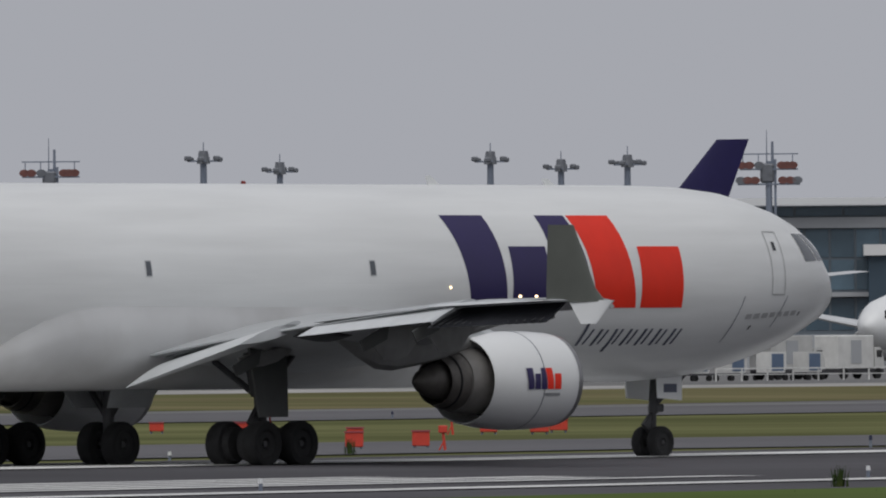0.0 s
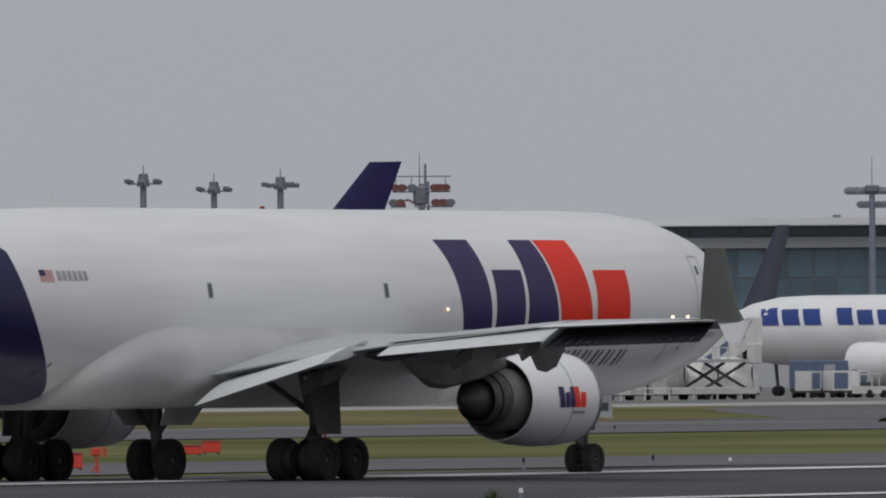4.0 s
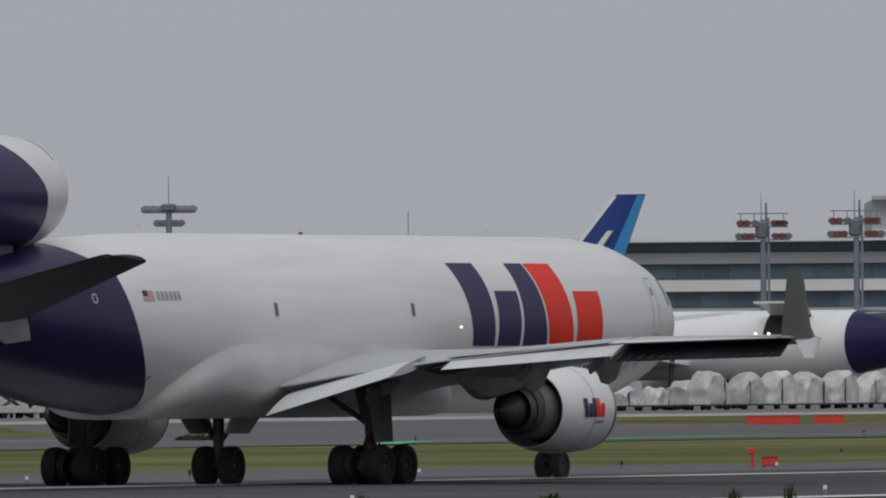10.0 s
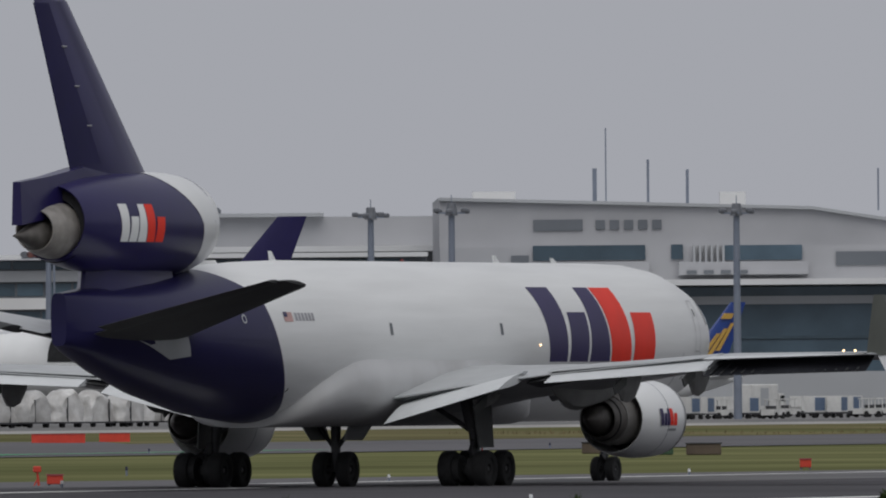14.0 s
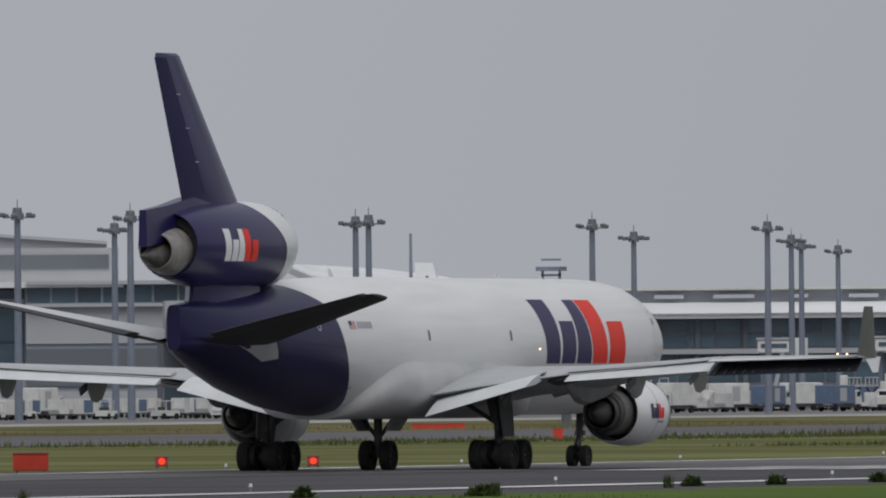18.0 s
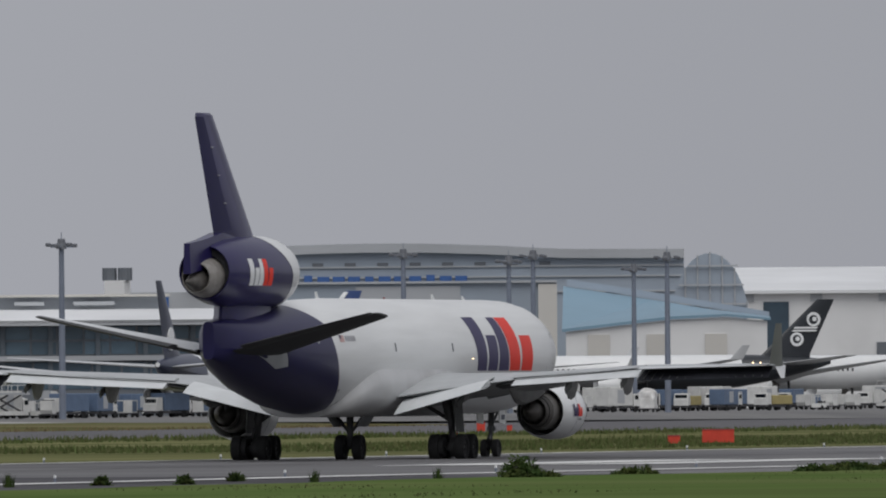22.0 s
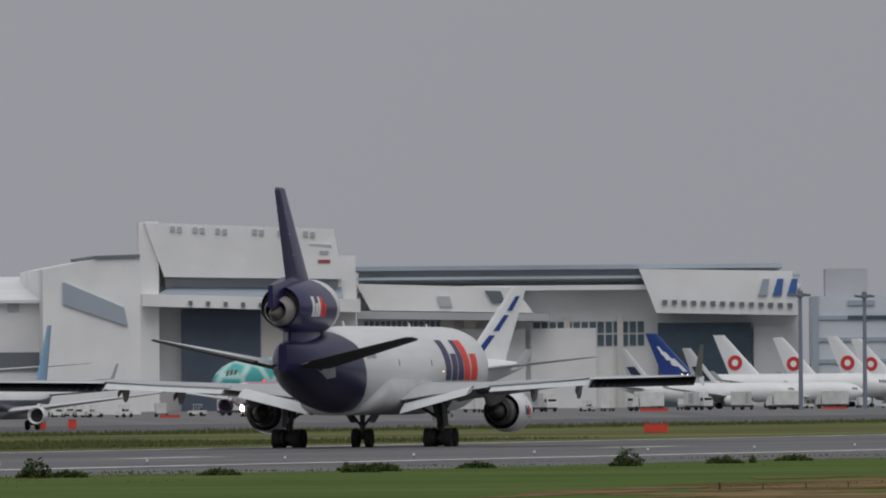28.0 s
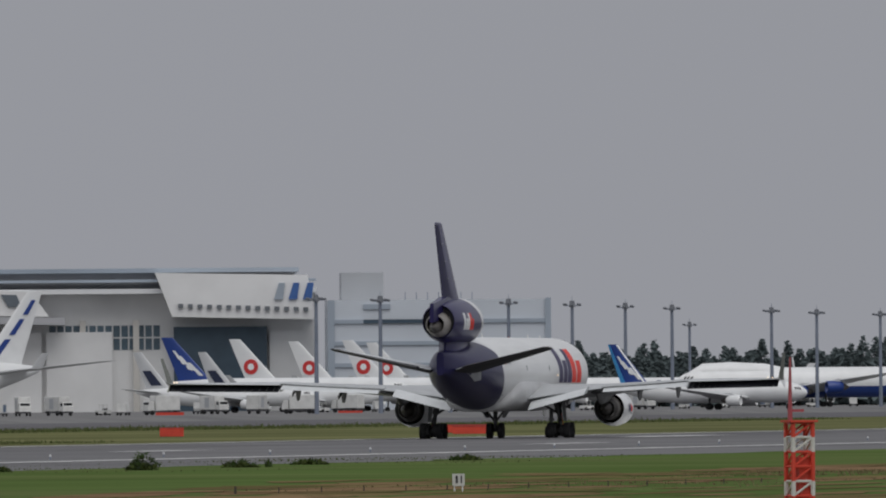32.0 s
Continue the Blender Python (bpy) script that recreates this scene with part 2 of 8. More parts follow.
def skin(y, z, lift=0.012):
    zc, rx, rz = fus_at(y)
    q = max(0.0, 1 - ((z - zc) / rz) ** 2)
    x = rx * math.sqrt(q)
    nx, nz = x / rx ** 2, (z - zc) / rz ** 2
    s = math.hypot(nx, nz)
    return (x + lift * nx / s, y, z + lift * nz / s)


def decal(name, quads, material, parent, label="", nu=6, nv=8, at=skin):
    """Paint patches on the right side of the skin: each quad is four (y, z) corners, in order."""
    bm = bmesh.new()
    for a, b, c, d in quads:
        grid = [[bm.verts.new(at(*[(a[k] * (1 - u) + b[k] * u) * (1 - v) + (d[k] * (1 - u) + c[k] * u) * v for k in (0, 1)]))
                 for u in [i / nu for i in range(nu + 1)]] for v in [j / nv for j in range(nv + 1)]]
        for r, s in zip(grid, grid[1:]):
            for i in range(nu):
                bm.faces.new((r[i], r[i + 1], s[i + 1], s[i]))
    return part(name, bm, material, parent, label, True)


def livery():
    """White fore body, purple tail behind a curved sweep, in one paint."""
    m = bpy.data.materials.new("fuselage two tone paint")
    m.use_nodes = True
    n, l = m.node_tree.nodes, m.node_tree.links
    b = n["Principled BSDF"]
    b.inputs["Roughness"].default_value, b.inputs["Coat Weight"].default_value, b.inputs["Specular IOR Level"].default_value = 0.38, 0.2, 0.2
    b.inputs["Coat Roughness"].default_value = 0.14
    tc = n.new("ShaderNodeTexCoord")
    sep = n.new("ShaderNodeSeparateXYZ")
    l.new(tc.outputs["Object"], sep.inputs[0])

    def op(kind, a, c=None):
        o = n.new("ShaderNodeMath")
        o.operation = kind
        for i, v in enumerate((a, c)):
            if v is not None:
                if isinstance(v, (int, float)):
                    o.inputs[i].default_value = v
                else:
                    l.new(v, o.inputs[i])
        return o.outputs[0]
    y, z = sep.outputs["Y"], sep.outputs["Z"]
    d = op("SUBTRACT", 7.0, z)
    low = op("MAXIMUM", d, 0)
    up = op("MINIMUM", d, 0)
    edge = op("ADD", op("ADD", op("MULTIPLY", op("MULTIPLY", low, low), 0.19), -12.62), op("MULTIPLY", up, 1.6))
    mask = n.new("ShaderNodeMapRange")
    mask.inputs["From Min"].default_value, mask.inputs["From Max"].default_value = -0.02, 0.02
    l.new(op("SUBTRACT", edge, y), mask.inputs["Value"])
    # faint lengthwise streaks and stains
    mp = n.new("ShaderNodeMapping")
    mp.inputs["Scale"].default_value = (0.7, 0.12, 1.6)
    l.new(tc.outputs["Object"], mp.inputs["Vector"])
    ns = n.new("ShaderNodeTexNoise")
    ns.inputs["Scale"].default_value, ns.inputs["Detail"].default_value = 1.2, 7
    l.new(mp.outputs[0], ns.inputs["Vector"])
    st = n.new("ShaderNodeMapRange")
    st.inputs["From Min"].default_value, st.inputs["From Max"].default_value = 0.3, 0.75
    st.inputs["To Min"].default_value, st.inputs["To Max"].default_value = 1.03, 0.90
    l.new(ns.outputs["Fac"], st.inputs["Value"])
    mix = n.new("ShaderNodeMix")
    mix.data_type = "RGBA"
    mix.inputs["A"].default_value, mix.inputs["B"].default_value = (0.74, 0.75, 0.75, 1), (0.014, 0.012, 0.062, 1)
    l.new(mask.outputs["Result"], mix.inputs["Factor"])
    mul = n.new("ShaderNodeMix")
    mul.data_type, mul.blend_type = "RGBA", "MULTIPLY"
    mul.inputs["Factor"].default_value = 1
    l.new(mix.outputs["Result"], mul.inputs["A"])
    l.new(st.outputs["Result"], mul.inputs["B"])
    l.new(mul.outputs["Result"], b.inputs["Base Color"])
    # skin panels: shallow joints along and around the hull
    ang = op("ARCTAN2", op("SUBTRACT", z, 5.37), sep.outputs["X"])
    br = n.new("ShaderNodeTexBrick")
    br.inputs["Scale"].default_value, br.inputs["Mortar Size"].default_value, br.inputs["Mortar Smooth"].default_value = 1.0, 0.012, 0.6
    br.inputs["Brick Width"].default_value, br.inputs["Row Height"].default_value = 5.1, 1.35
    cb = n.new("ShaderNodeCombineXYZ")
    l.new(y, cb.inputs[0])
    l.new(op("MULTIPLY", ang, 3.0), cb.inputs[1])
    l.new(cb.outputs[0], br.inputs["Vector"])
    bp = n.new("ShaderNodeBump")
    bp.inputs["Strength"].default_value, bp.inputs["Distance"].default_value = 0.25, 0.01
    bp.invert = True
    l.new(br.outputs["Fac"], bp.inputs["Height"])
    l.new(bp.outputs["Normal"], b.inputs["Normal"])
    return m


def wheel(parent, x, y, r, w, tyre_name="wheel"):
    n = 26
    prof = [(-w / 2 * k, r * q) for k, q in ((0.55, 0.55), (0.85, 0.62), (1.0, 0.80), (0.92, 0.93), (0.6, 0.99), (0.2, 1.0))]
    prof = prof + [(-a, b) for a, b in prof[::-1]]
    bm = loft([[(x + a, y + b * math.cos(2 * math.pi * i / n), r + b * math.sin(2 * math.pi * i / n)) for i in range(n)] for a, b in prof], False)
    t = part("wheel", bm, RUBBER, parent, "", True)
    prof = [(-w * 0.18, 0.03), (-w * 0.18, r * 0.2), (-w * 0.36, r * 0.28), (-w * 0.30, r * 0.5), (-w * 0.34, r * 0.57), (w * 0.34, r * 0.57), (w * 0.30, r * 0.5), (w * 0.36, r * 0.28), (w * 0.18, r * 0.2), (w * 0.18, 0.03)]
    bm = loft([[(x + a, y + b * math.cos(2 * math.pi * i / n), r + b * math.sin(2 * math.pi * i / n)) for i in range(n)] for a, b in prof])
    part("rim", bm, HUB, t, "dark wheel hub", True)
    return t


def turbofan(ac, side):
    cx, cz = 8.4 * side, 2.46
    cowl = part("engine_cowl", turned([(8.55, 1.14), (9.1, 1.17), (9.42, 1.23), (9.52, 1.30), (9.45, 1.36), (9.1, 1.41), (8.3, 1.455), (7.2, 1.46), (6.3, 1.40), (5.5, 1.27), (5.52, 1.24), (6.2, 1.28), (7.0, 1.2)], 40, cx, cz), WHITE, ac,
                "white engine cowl with a small painted logo", True)
    part("intake_lip", turned([(9.06, 1.172), (9.42, 1.235), (9.53, 1.30), (9.46, 1.365), (9.25, 1.395)], 40, cx, cz), RIM, cowl, "polished metal lip", True)
    part("fan_disc", turned([(8.6, 1.15), (8.62, 0.4), (8.9, 0.3), (9.15, 0.02)], 28, cx, cz), SOOTSHADE, cowl, "dark fan", True)
    part("cowl_seam", turned([(7.62, 1.461), (7.60, 1.466), (7.58, 1.461)], 40, cx, cz), BLUEGREY, cowl, "dark cowl joint", True)
    part("fan_duct", turned([(7.0, 1.2), (6.9, 0.9)], 32, cx, cz), SOOTSHADE, cowl, "dark duct", True)
    shell = part("core_cowl", turned([(6.9, 0.88), (6.3, 0.97), (5.6, 0.98), (5.0, 0.90), (4.98, 0.84)], 36, cx, cz), CORE, ac, "pale bare metal core cowl", True)
    part("cowl_joint", turned([(5.92, 0.980), (5.90, 0.986), (5.88, 0.980)], 36, cx, cz), SOOTSHADE, shell, "", True)
    core = part("exhaust_nozzle", turned([(5.05, 0.80), (4.98, 0.86), (4.7, 0.82), (4.25, 0.70), (4.26, 0.67), (4.6, 0.66)], 32, cx, cz), TITAN, ac, "heat-stained dark metal nozzle", True)
    part("nozzle_band", turned([(4.62, 0.806), (4.58, 0.816), (4.54, 0.786)], 32, cx, cz), SOOTSHADE, core, "", True)
    part("exhaust_cone", turned([(4.7, 0.64), (4.5, 0.56), (4.1, 0.50), (3.65, 0.34), (3.4, 0.16), (3.3, 0.03)], 24, cx, cz), TITAN, core, "dark exhaust cone", True)
    # pylon, swept from the cowl back to the wing
    sec = []
    for (yf, yr, z, t) in ((8.3, 4.0, 3.3, 0.36), (7.6, 2.2, 3.75, 0.44), (6.4, 0.6, 4.1, 0.40)):
        sec.append([(cx - t * 0.1, yf, z), (cx + t / 2, yf - 0.9, z), (cx + t / 2, yr + 1.2, z - 0.15), (cx, yr, z - 0.25), (cx - t / 2, yr + 1.2, z - 0.15), (cx - t / 2, yf - 0.9, z)])
    pyl = part("engine_pylon", loft(sec), WINGGREY, ac, "", False)
    tail = []
    for y, zt, zb, w in ((5.6, 3.72, 3.36, 0.30), (4.6, 3.80, 3.10, 0.42), (3.4, 3.86, 2.92, 0.46), (2.3, 3.90, 2.78, 0.42), (1.5, 3.92, 2.84, 0.32), (0.7, 3.94, 3.20, 0.20), (-0.1, 3.94, 3.62, 0.08)):
        tail.append([(cx - w, y, zt), (cx + w, y, zt), (cx + w, y, zb + 0.45 * (zt - zb)), (cx + w * 0.66, y, zb + 0.12 * (zt - zb)), (cx, y, zb), (cx - w * 0.66, y, zb + 0.12 * (zt - zb)), (cx - w, y, zb + 0.45 * (zt - zb))])
    part("pylon_fairing", loft(tail), UNDER, pyl, "rounded grey fairing over the nozzle", True)
    if side > 0:
        def on(y, z):
            q = (z - cz) / 1.46
            return (cx + (1.475) * math.sqrt(max(0, 1 - q * q)), y, z)
        z0, z1, zx = 2.20, 2.83, 2.66
        logo_blocks(cowl, 6.75, 8.35, z0, z1, zx, on, 0.10, 3)
        decal("subtitle_bar", [((7.62, 2.09), (8.3, 2.09), (8.33, 2.0), (7.65, 2.0))], BELLY, cowl, "pale grey bar", 3, 2, on)
    return cowl


def logo_blocks(parent, y0, y1, z0, z1, zx, at, lean, n=6, first=None):
    """Five plain slabs in the carrier's colours: tall, low, tall, tall, low."""
    w, first = y1 - y0, first or MARKP
    for u0, u1, v0, v1, top, m, label in ((0.0, 0.185, 0.06, 0.215, z1, first, "tall plain slab of the mark"), (0.235, 0.395, 0.235, 0.395, zx, first, "low plain slab of the mark"),
                                          (0.415, 0.540, 0.415, 0.590, z1, first, "tall plain slab of the mark"), (0.552, 0.735, 0.605, 0.780, z1, ORANGE, "tall orange slab of the mark"),
                                          (0.800, 0.985, 0.800, 0.985, zx, ORANGE, "low orange slab of the mark")):
        p = lambda u, z: (y0 + w * u, z)
        decal("logo_slab", [(p(u0, top), p(u1, top), p(v1, z0), p(v0, z0))], m, parent, label, n, n + 2, at)


def main_gear(ac, side):
    x = 5.34 * side
    leg = part("landing_gear_leg", rod((x, 0.0, 0.75), (x - 0.15 * side, 0.1, 2.2), 0.17, 0.19, 14, rod((x - 0.15 * side, 0.1, 2.1), (x - 0.4 * side, 0.1, 3.35), 0.27, 0.30, 14)), STEEL, ac, "grey steel main leg", True)
    part("side_brace", rod((x - 0.1 * side, 0.05, 2.0), (x - 1.9 * side, 0.1, 3.1), 0.10, 0.10, 8), STEEL, leg)
    part("drag_brace", rod((x - 0.1 * side, 0.05, 1.9), (x - 0.3 * side, 1.9, 3.4), 0.10, 0.10, 8), STEEL, leg)
    part("torque_link", poly_prism([(-0.25, 0.85), (-0.6, 1.3), (-0.25, 1.75), (-0.18, 1.3)], "x", x - 0.08, x + 0.08), STEEL, leg)
    part("bogie_beam", soft_box(x, 0, 0.66, 0.36, 1.9, 0.42, 0.08), HUB, leg)
    part("gear_door", loft([[(x + 0.33 * side, 0.75, 1.45), (x + 0.39 * side, 0.75, 1.45), (x + 0.39 * side, -0.55, 1.45), (x + 0.33 * side, -0.55, 1.45)],
                            [(x + 0.10 * side, 0.95, 3.6), (x + 0.18 * side, 0.95, 3.6), (x + 0.18 * side, -0.75, 3.6), (x + 0.10 * side, -0.75, 3.6)]]), GEARDOOR, leg, "flat dark grey leg door")
    for dy in (-0.82, 0.82):
        part("axle", rod((x - 0.85, dy, 0.675), (x + 0.85, dy, 0.675), 0.09, 0.09, 10), STEEL, leg)
        for dx in (-0.69, 0.69):
            wheel(leg, x + dx, dy, 0.675, 0.55)
    for dy in (-0.82, 0.82):
        for dx in (-0.36, 0.36):
            part("brake_pack", turned([(-0.19, 0.1), (-0.18, 0.50), (0.18, 0.52), (0.19, 0.1)], 18), HUB, leg, "dark brake drum", True, Matrix.Translation((x + dx, dy, 0.675)) @ Matrix.Rotation(radians(90), 4, "Z"))
    part("brake_rod", rod((x + 0.22 * side, -0.8, 0.95), (x + 0.22 * side, 0.8, 0.95), 0.05, 0.05, 8), STEEL, leg)
    part("hydraulic_line", rod((x + 0.2 * side, 0.2, 0.95), (x, 0.25, 2.4), 0.03, 0.03, 6), ORANGE, leg, "reddish hose")


def wing(ac, side):
    S = [(2.3, 10.6, -2.1, 3.15, 1.55), (9.0, 4.75, -2.2, 4.05, 0.95), (17.0, -1.45, -5.1, 4.66, 0.38), (25.4, -8.05, -10.95, 4.76, 0.17)]
    f = lambda rings: rings if side > 0 else mirror_x(rings)
    # main box stops where the flaps and aileron begin
    sec = []
    for x, le, te, z, t in S:
        sec.append(foil((le, z - 0.02 * (le - te)), (te, z + 0.03), t, "x", x))
    # thick crowned root that rises out of the fairing
    sec[0] = foil((10.6, 3.72), (-2.3, 3.18), 1.80, "x", 2.3)
    sec.insert(1, foil((8.0, 3.85), (-2.2, 3.62), 1.30, "x", 5.2))
    w = part("wing", loft(f(sec)), WINGGREY, ac, "swept grey wing with lowered flaps", True)
    slat = [foil((le + 0.28, z - 0.13 - 0.02 * (le - te)), (le - 0.75, z + 0.30 * t), 0.16, "x", x) for x, le, te, z, t in ((4.6, 8.6, -2.1, 3.46, 1.3), S[1], S[2], (24.8, -7.6, -10.6, 4.74, 0.26))]
    part("slat", loft(f(slat)), WINGGREY, w, "extended leading edge slat", True)
    part("inner_flap", loft(f([foil((-1.15, 3.12), (-3.66, 2.34), 0.36, "x", 3.25), foil((-1.5, 4.10), (-4.05, 3.58), 0.34, "x", 8.0)])), FLAPGREY, w, "lowered light grey inboard flap", True)
    part("inner_vane", loft(f([foil((-1.0, 3.40), (-1.9, 3.20), 0.16, "x", 3.25), foil((-1.3, 4.22), (-2.3, 4.05), 0.15, "x", 8.0)])), WINGGREY, w, "", True)
    part("outer_flap", loft(f([foil((-1.05, 4.22), (-3.08, 3.80), 0.30, "x", 9.4), foil((-4.15, 4.72), (-5.95, 4.20), 0.22, "x", 17.0)])), FLAPGREY, w, "lowered light grey outboard flap", True)
    part("outer_vane", loft(f([foil((-1.2, 4.32), (-2.05, 4.20), 0.13, "x", 9.1), foil((-4.1, 4.80), (-4.95, 4.69), 0.10, "x", 17.0)])), WINGGREY, w, "", True)
    # Solid dark filler stands in for the shade between the flaps.
    part("flap_cove", loft(f([foil((0.6, 3.9), (-1.9, 3.8), 0.5, "x", 8.2), foil((-0.2, 4.0), (-2.4, 3.95), 0.42, "x", 9.38)])), SHADEGREY, w, "dark filler for the shaded gap between the flaps", True)
    part("aileron", loft(f([foil((-5.05, 4.66), (-6.45, 4.60), 0.13, "x", 17.1), foil((-10.1, 4.76), (-11.05, 4.73), 0.07, "x", 25.25)])), FLAPGREY, w, "thin pale outboard aileron", True)
    # Near-black underside and ribs: the wing's shade is put into their colour.
    ail = part("aileron_underside", loft(f([foil((-4.7, 4.58), (-6.42, 4.00), 0.10, "x", 17.1), foil((-7.9, 4.64), (-9.1, 4.06), 0.08, "x", 21.5), foil((-10.1, 4.70), (-11.0, 4.12), 0.06, "x", 25.35)])), RIBSHADE, w, "ribbed lower trailing surface, coloured as shaded", False)
    for k in range(15):
        x = 17.5 + 0.53 * k
        u = (x - 17.1) / 8.25
        y1, z1 = -6.42 - 4.58 * u, 4.00 + 0.12 * u
        part("underside_rib", loft(f([[(x + d, y1 + 1.2 - 0.6 * u, z1 + 0.50 - 0.2 * u), (x + d, y1 - 0.03, z1 + 0.08), (x + d, y1 + 0.03, z1 - 0.01), (x + d, y1 + 1.1 - 0.5 * u, z1 + 0.28 - 0.15 * u)] for d in (-0.035, 0.035)])), SHADEGREY, ail)
    part("flap_end_plate", loft(f([[(x, -3.9, 4.62), (x, -6.1, 4.18), (x, -6.0, 4.02), (x, -4.4, 4.20)] for x in (16.98, 17.06)])), FLAPGREY, w, "pale flap end plate")
    wl = [foil((-8.45, 25.42), (-11.05, 25.42), 0.22, "z", 4.70), foil((-9.0, 25.5), (-11.15, 25.5), 0.18, "z", 5.1), foil((-10.42, 25.9), (-11.55, 25.9), 0.10, "z", 6.85)]
    wm = lambda rings: rings if side > 0 else mirror_x(rings)
    part("winglet", loft(wm(wl)), TIPGREY, w, "upright olive-grey winglet", True)
    lw = [foil((-8.05, 25.42), (-10.1, 25.42), 0.18, "z", 4.74), foil((-9.2, 25.70), (-9.9, 25.70), 0.06, "z", 4.08)]
    part("lower_winglet", loft(wm(lw)), WHITE, w, "short white lower winglet", True)
    part("tip_light_pod", loft(f([ring(-9.2, 4.74, 0.02, 0.02, 10, 25.45), ring(-9.7, 4.74, 0.06, 0.05, 10, 25.45), ring(-10.8, 4.74, 0.06, 0.05, 10, 25.45), ring(-11.2, 4.74, 0.02, 0.02, 10, 25.45)])), WINGGREY, w, "", True)
    for k, yy in enumerate((-9.9, -10.25)):
        part("wing_light", loft(f([ring(yy - 0.93, 4.86, 0.035, 0.035, 8, 24.9 - 0.30 * k), ring(yy - 1.0, 4.86, 0.035, 0.035, 8, 24.9 - 0.30 * k)])), LAMPGLOW, w, "small lit white lamp")
    for x, y0, z0, ln, dp, wd in ((6.1, -0.9, 3.50, 2.6, 0.42, 0.13), (12.4, -2.5, 4.20, 2.4, 1.00, 0.10), (15.9, -4.3, 4.46, 2.2, 1.05, 0.09)):
        rr = []
        for u, k in ((0, 0.06), (0.12, 0.55), (0.35, 0.95), (0.6, 1.0), (0.8, 0.86), (0.97, 0.42), (1.0, 0.20)):
            y, zt, h, t = y0 + 1.6 - ln * u, z0 + 0.12 - 0.42 * u, dp * k, wd * min(1.0, k + 0.15)
            rr.append([(x - t, y, zt), (x + t, y, zt), (x + t, y, zt - h * 0.62), (x + t * 0.45, y, zt - h), (x - t * 0.45, y, zt - h), (x - t, y, zt - h * 0.62)])
        fair = part("flap_track_fairing", loft(f(rr)), UNDER, w, "hanging flap hinge fairing", False)
        part("hinge_arm", loft(f([[(x + d, y0 - 0.2, z0 - 0.05), (x + d, y0 - 1.5, z0 - 0.55), (x + d, y0 - 1.3, z0 - 0.85), (x + d, y0 - 0.3, z0 - 0.5)] for d in (wd + 0.02, wd + 0.07)])), GEARDOOR, fair)
    return w


def rear_foil(le, te, thick, z, u0=0.66, lift=0.012):
    """The hinged rear part of a fin section, a hair proud of it."""
    half = lambda u: next(h0 + (h1 - h0) * (u - a) / (b - a) for (a, h0), (b, h1) in zip(FOIL, FOIL[1:]) if a <= u <= b) * thick / 2 + lift
    us = [u0, 0.74, 0.82, 0.91, 1.0]
    return [(half(u) * 1.1, le + (te - le) * u, z) for u in us] + [(-half(u) * 0.9, le + (te - le) * u, z) for u in us[::-1]]


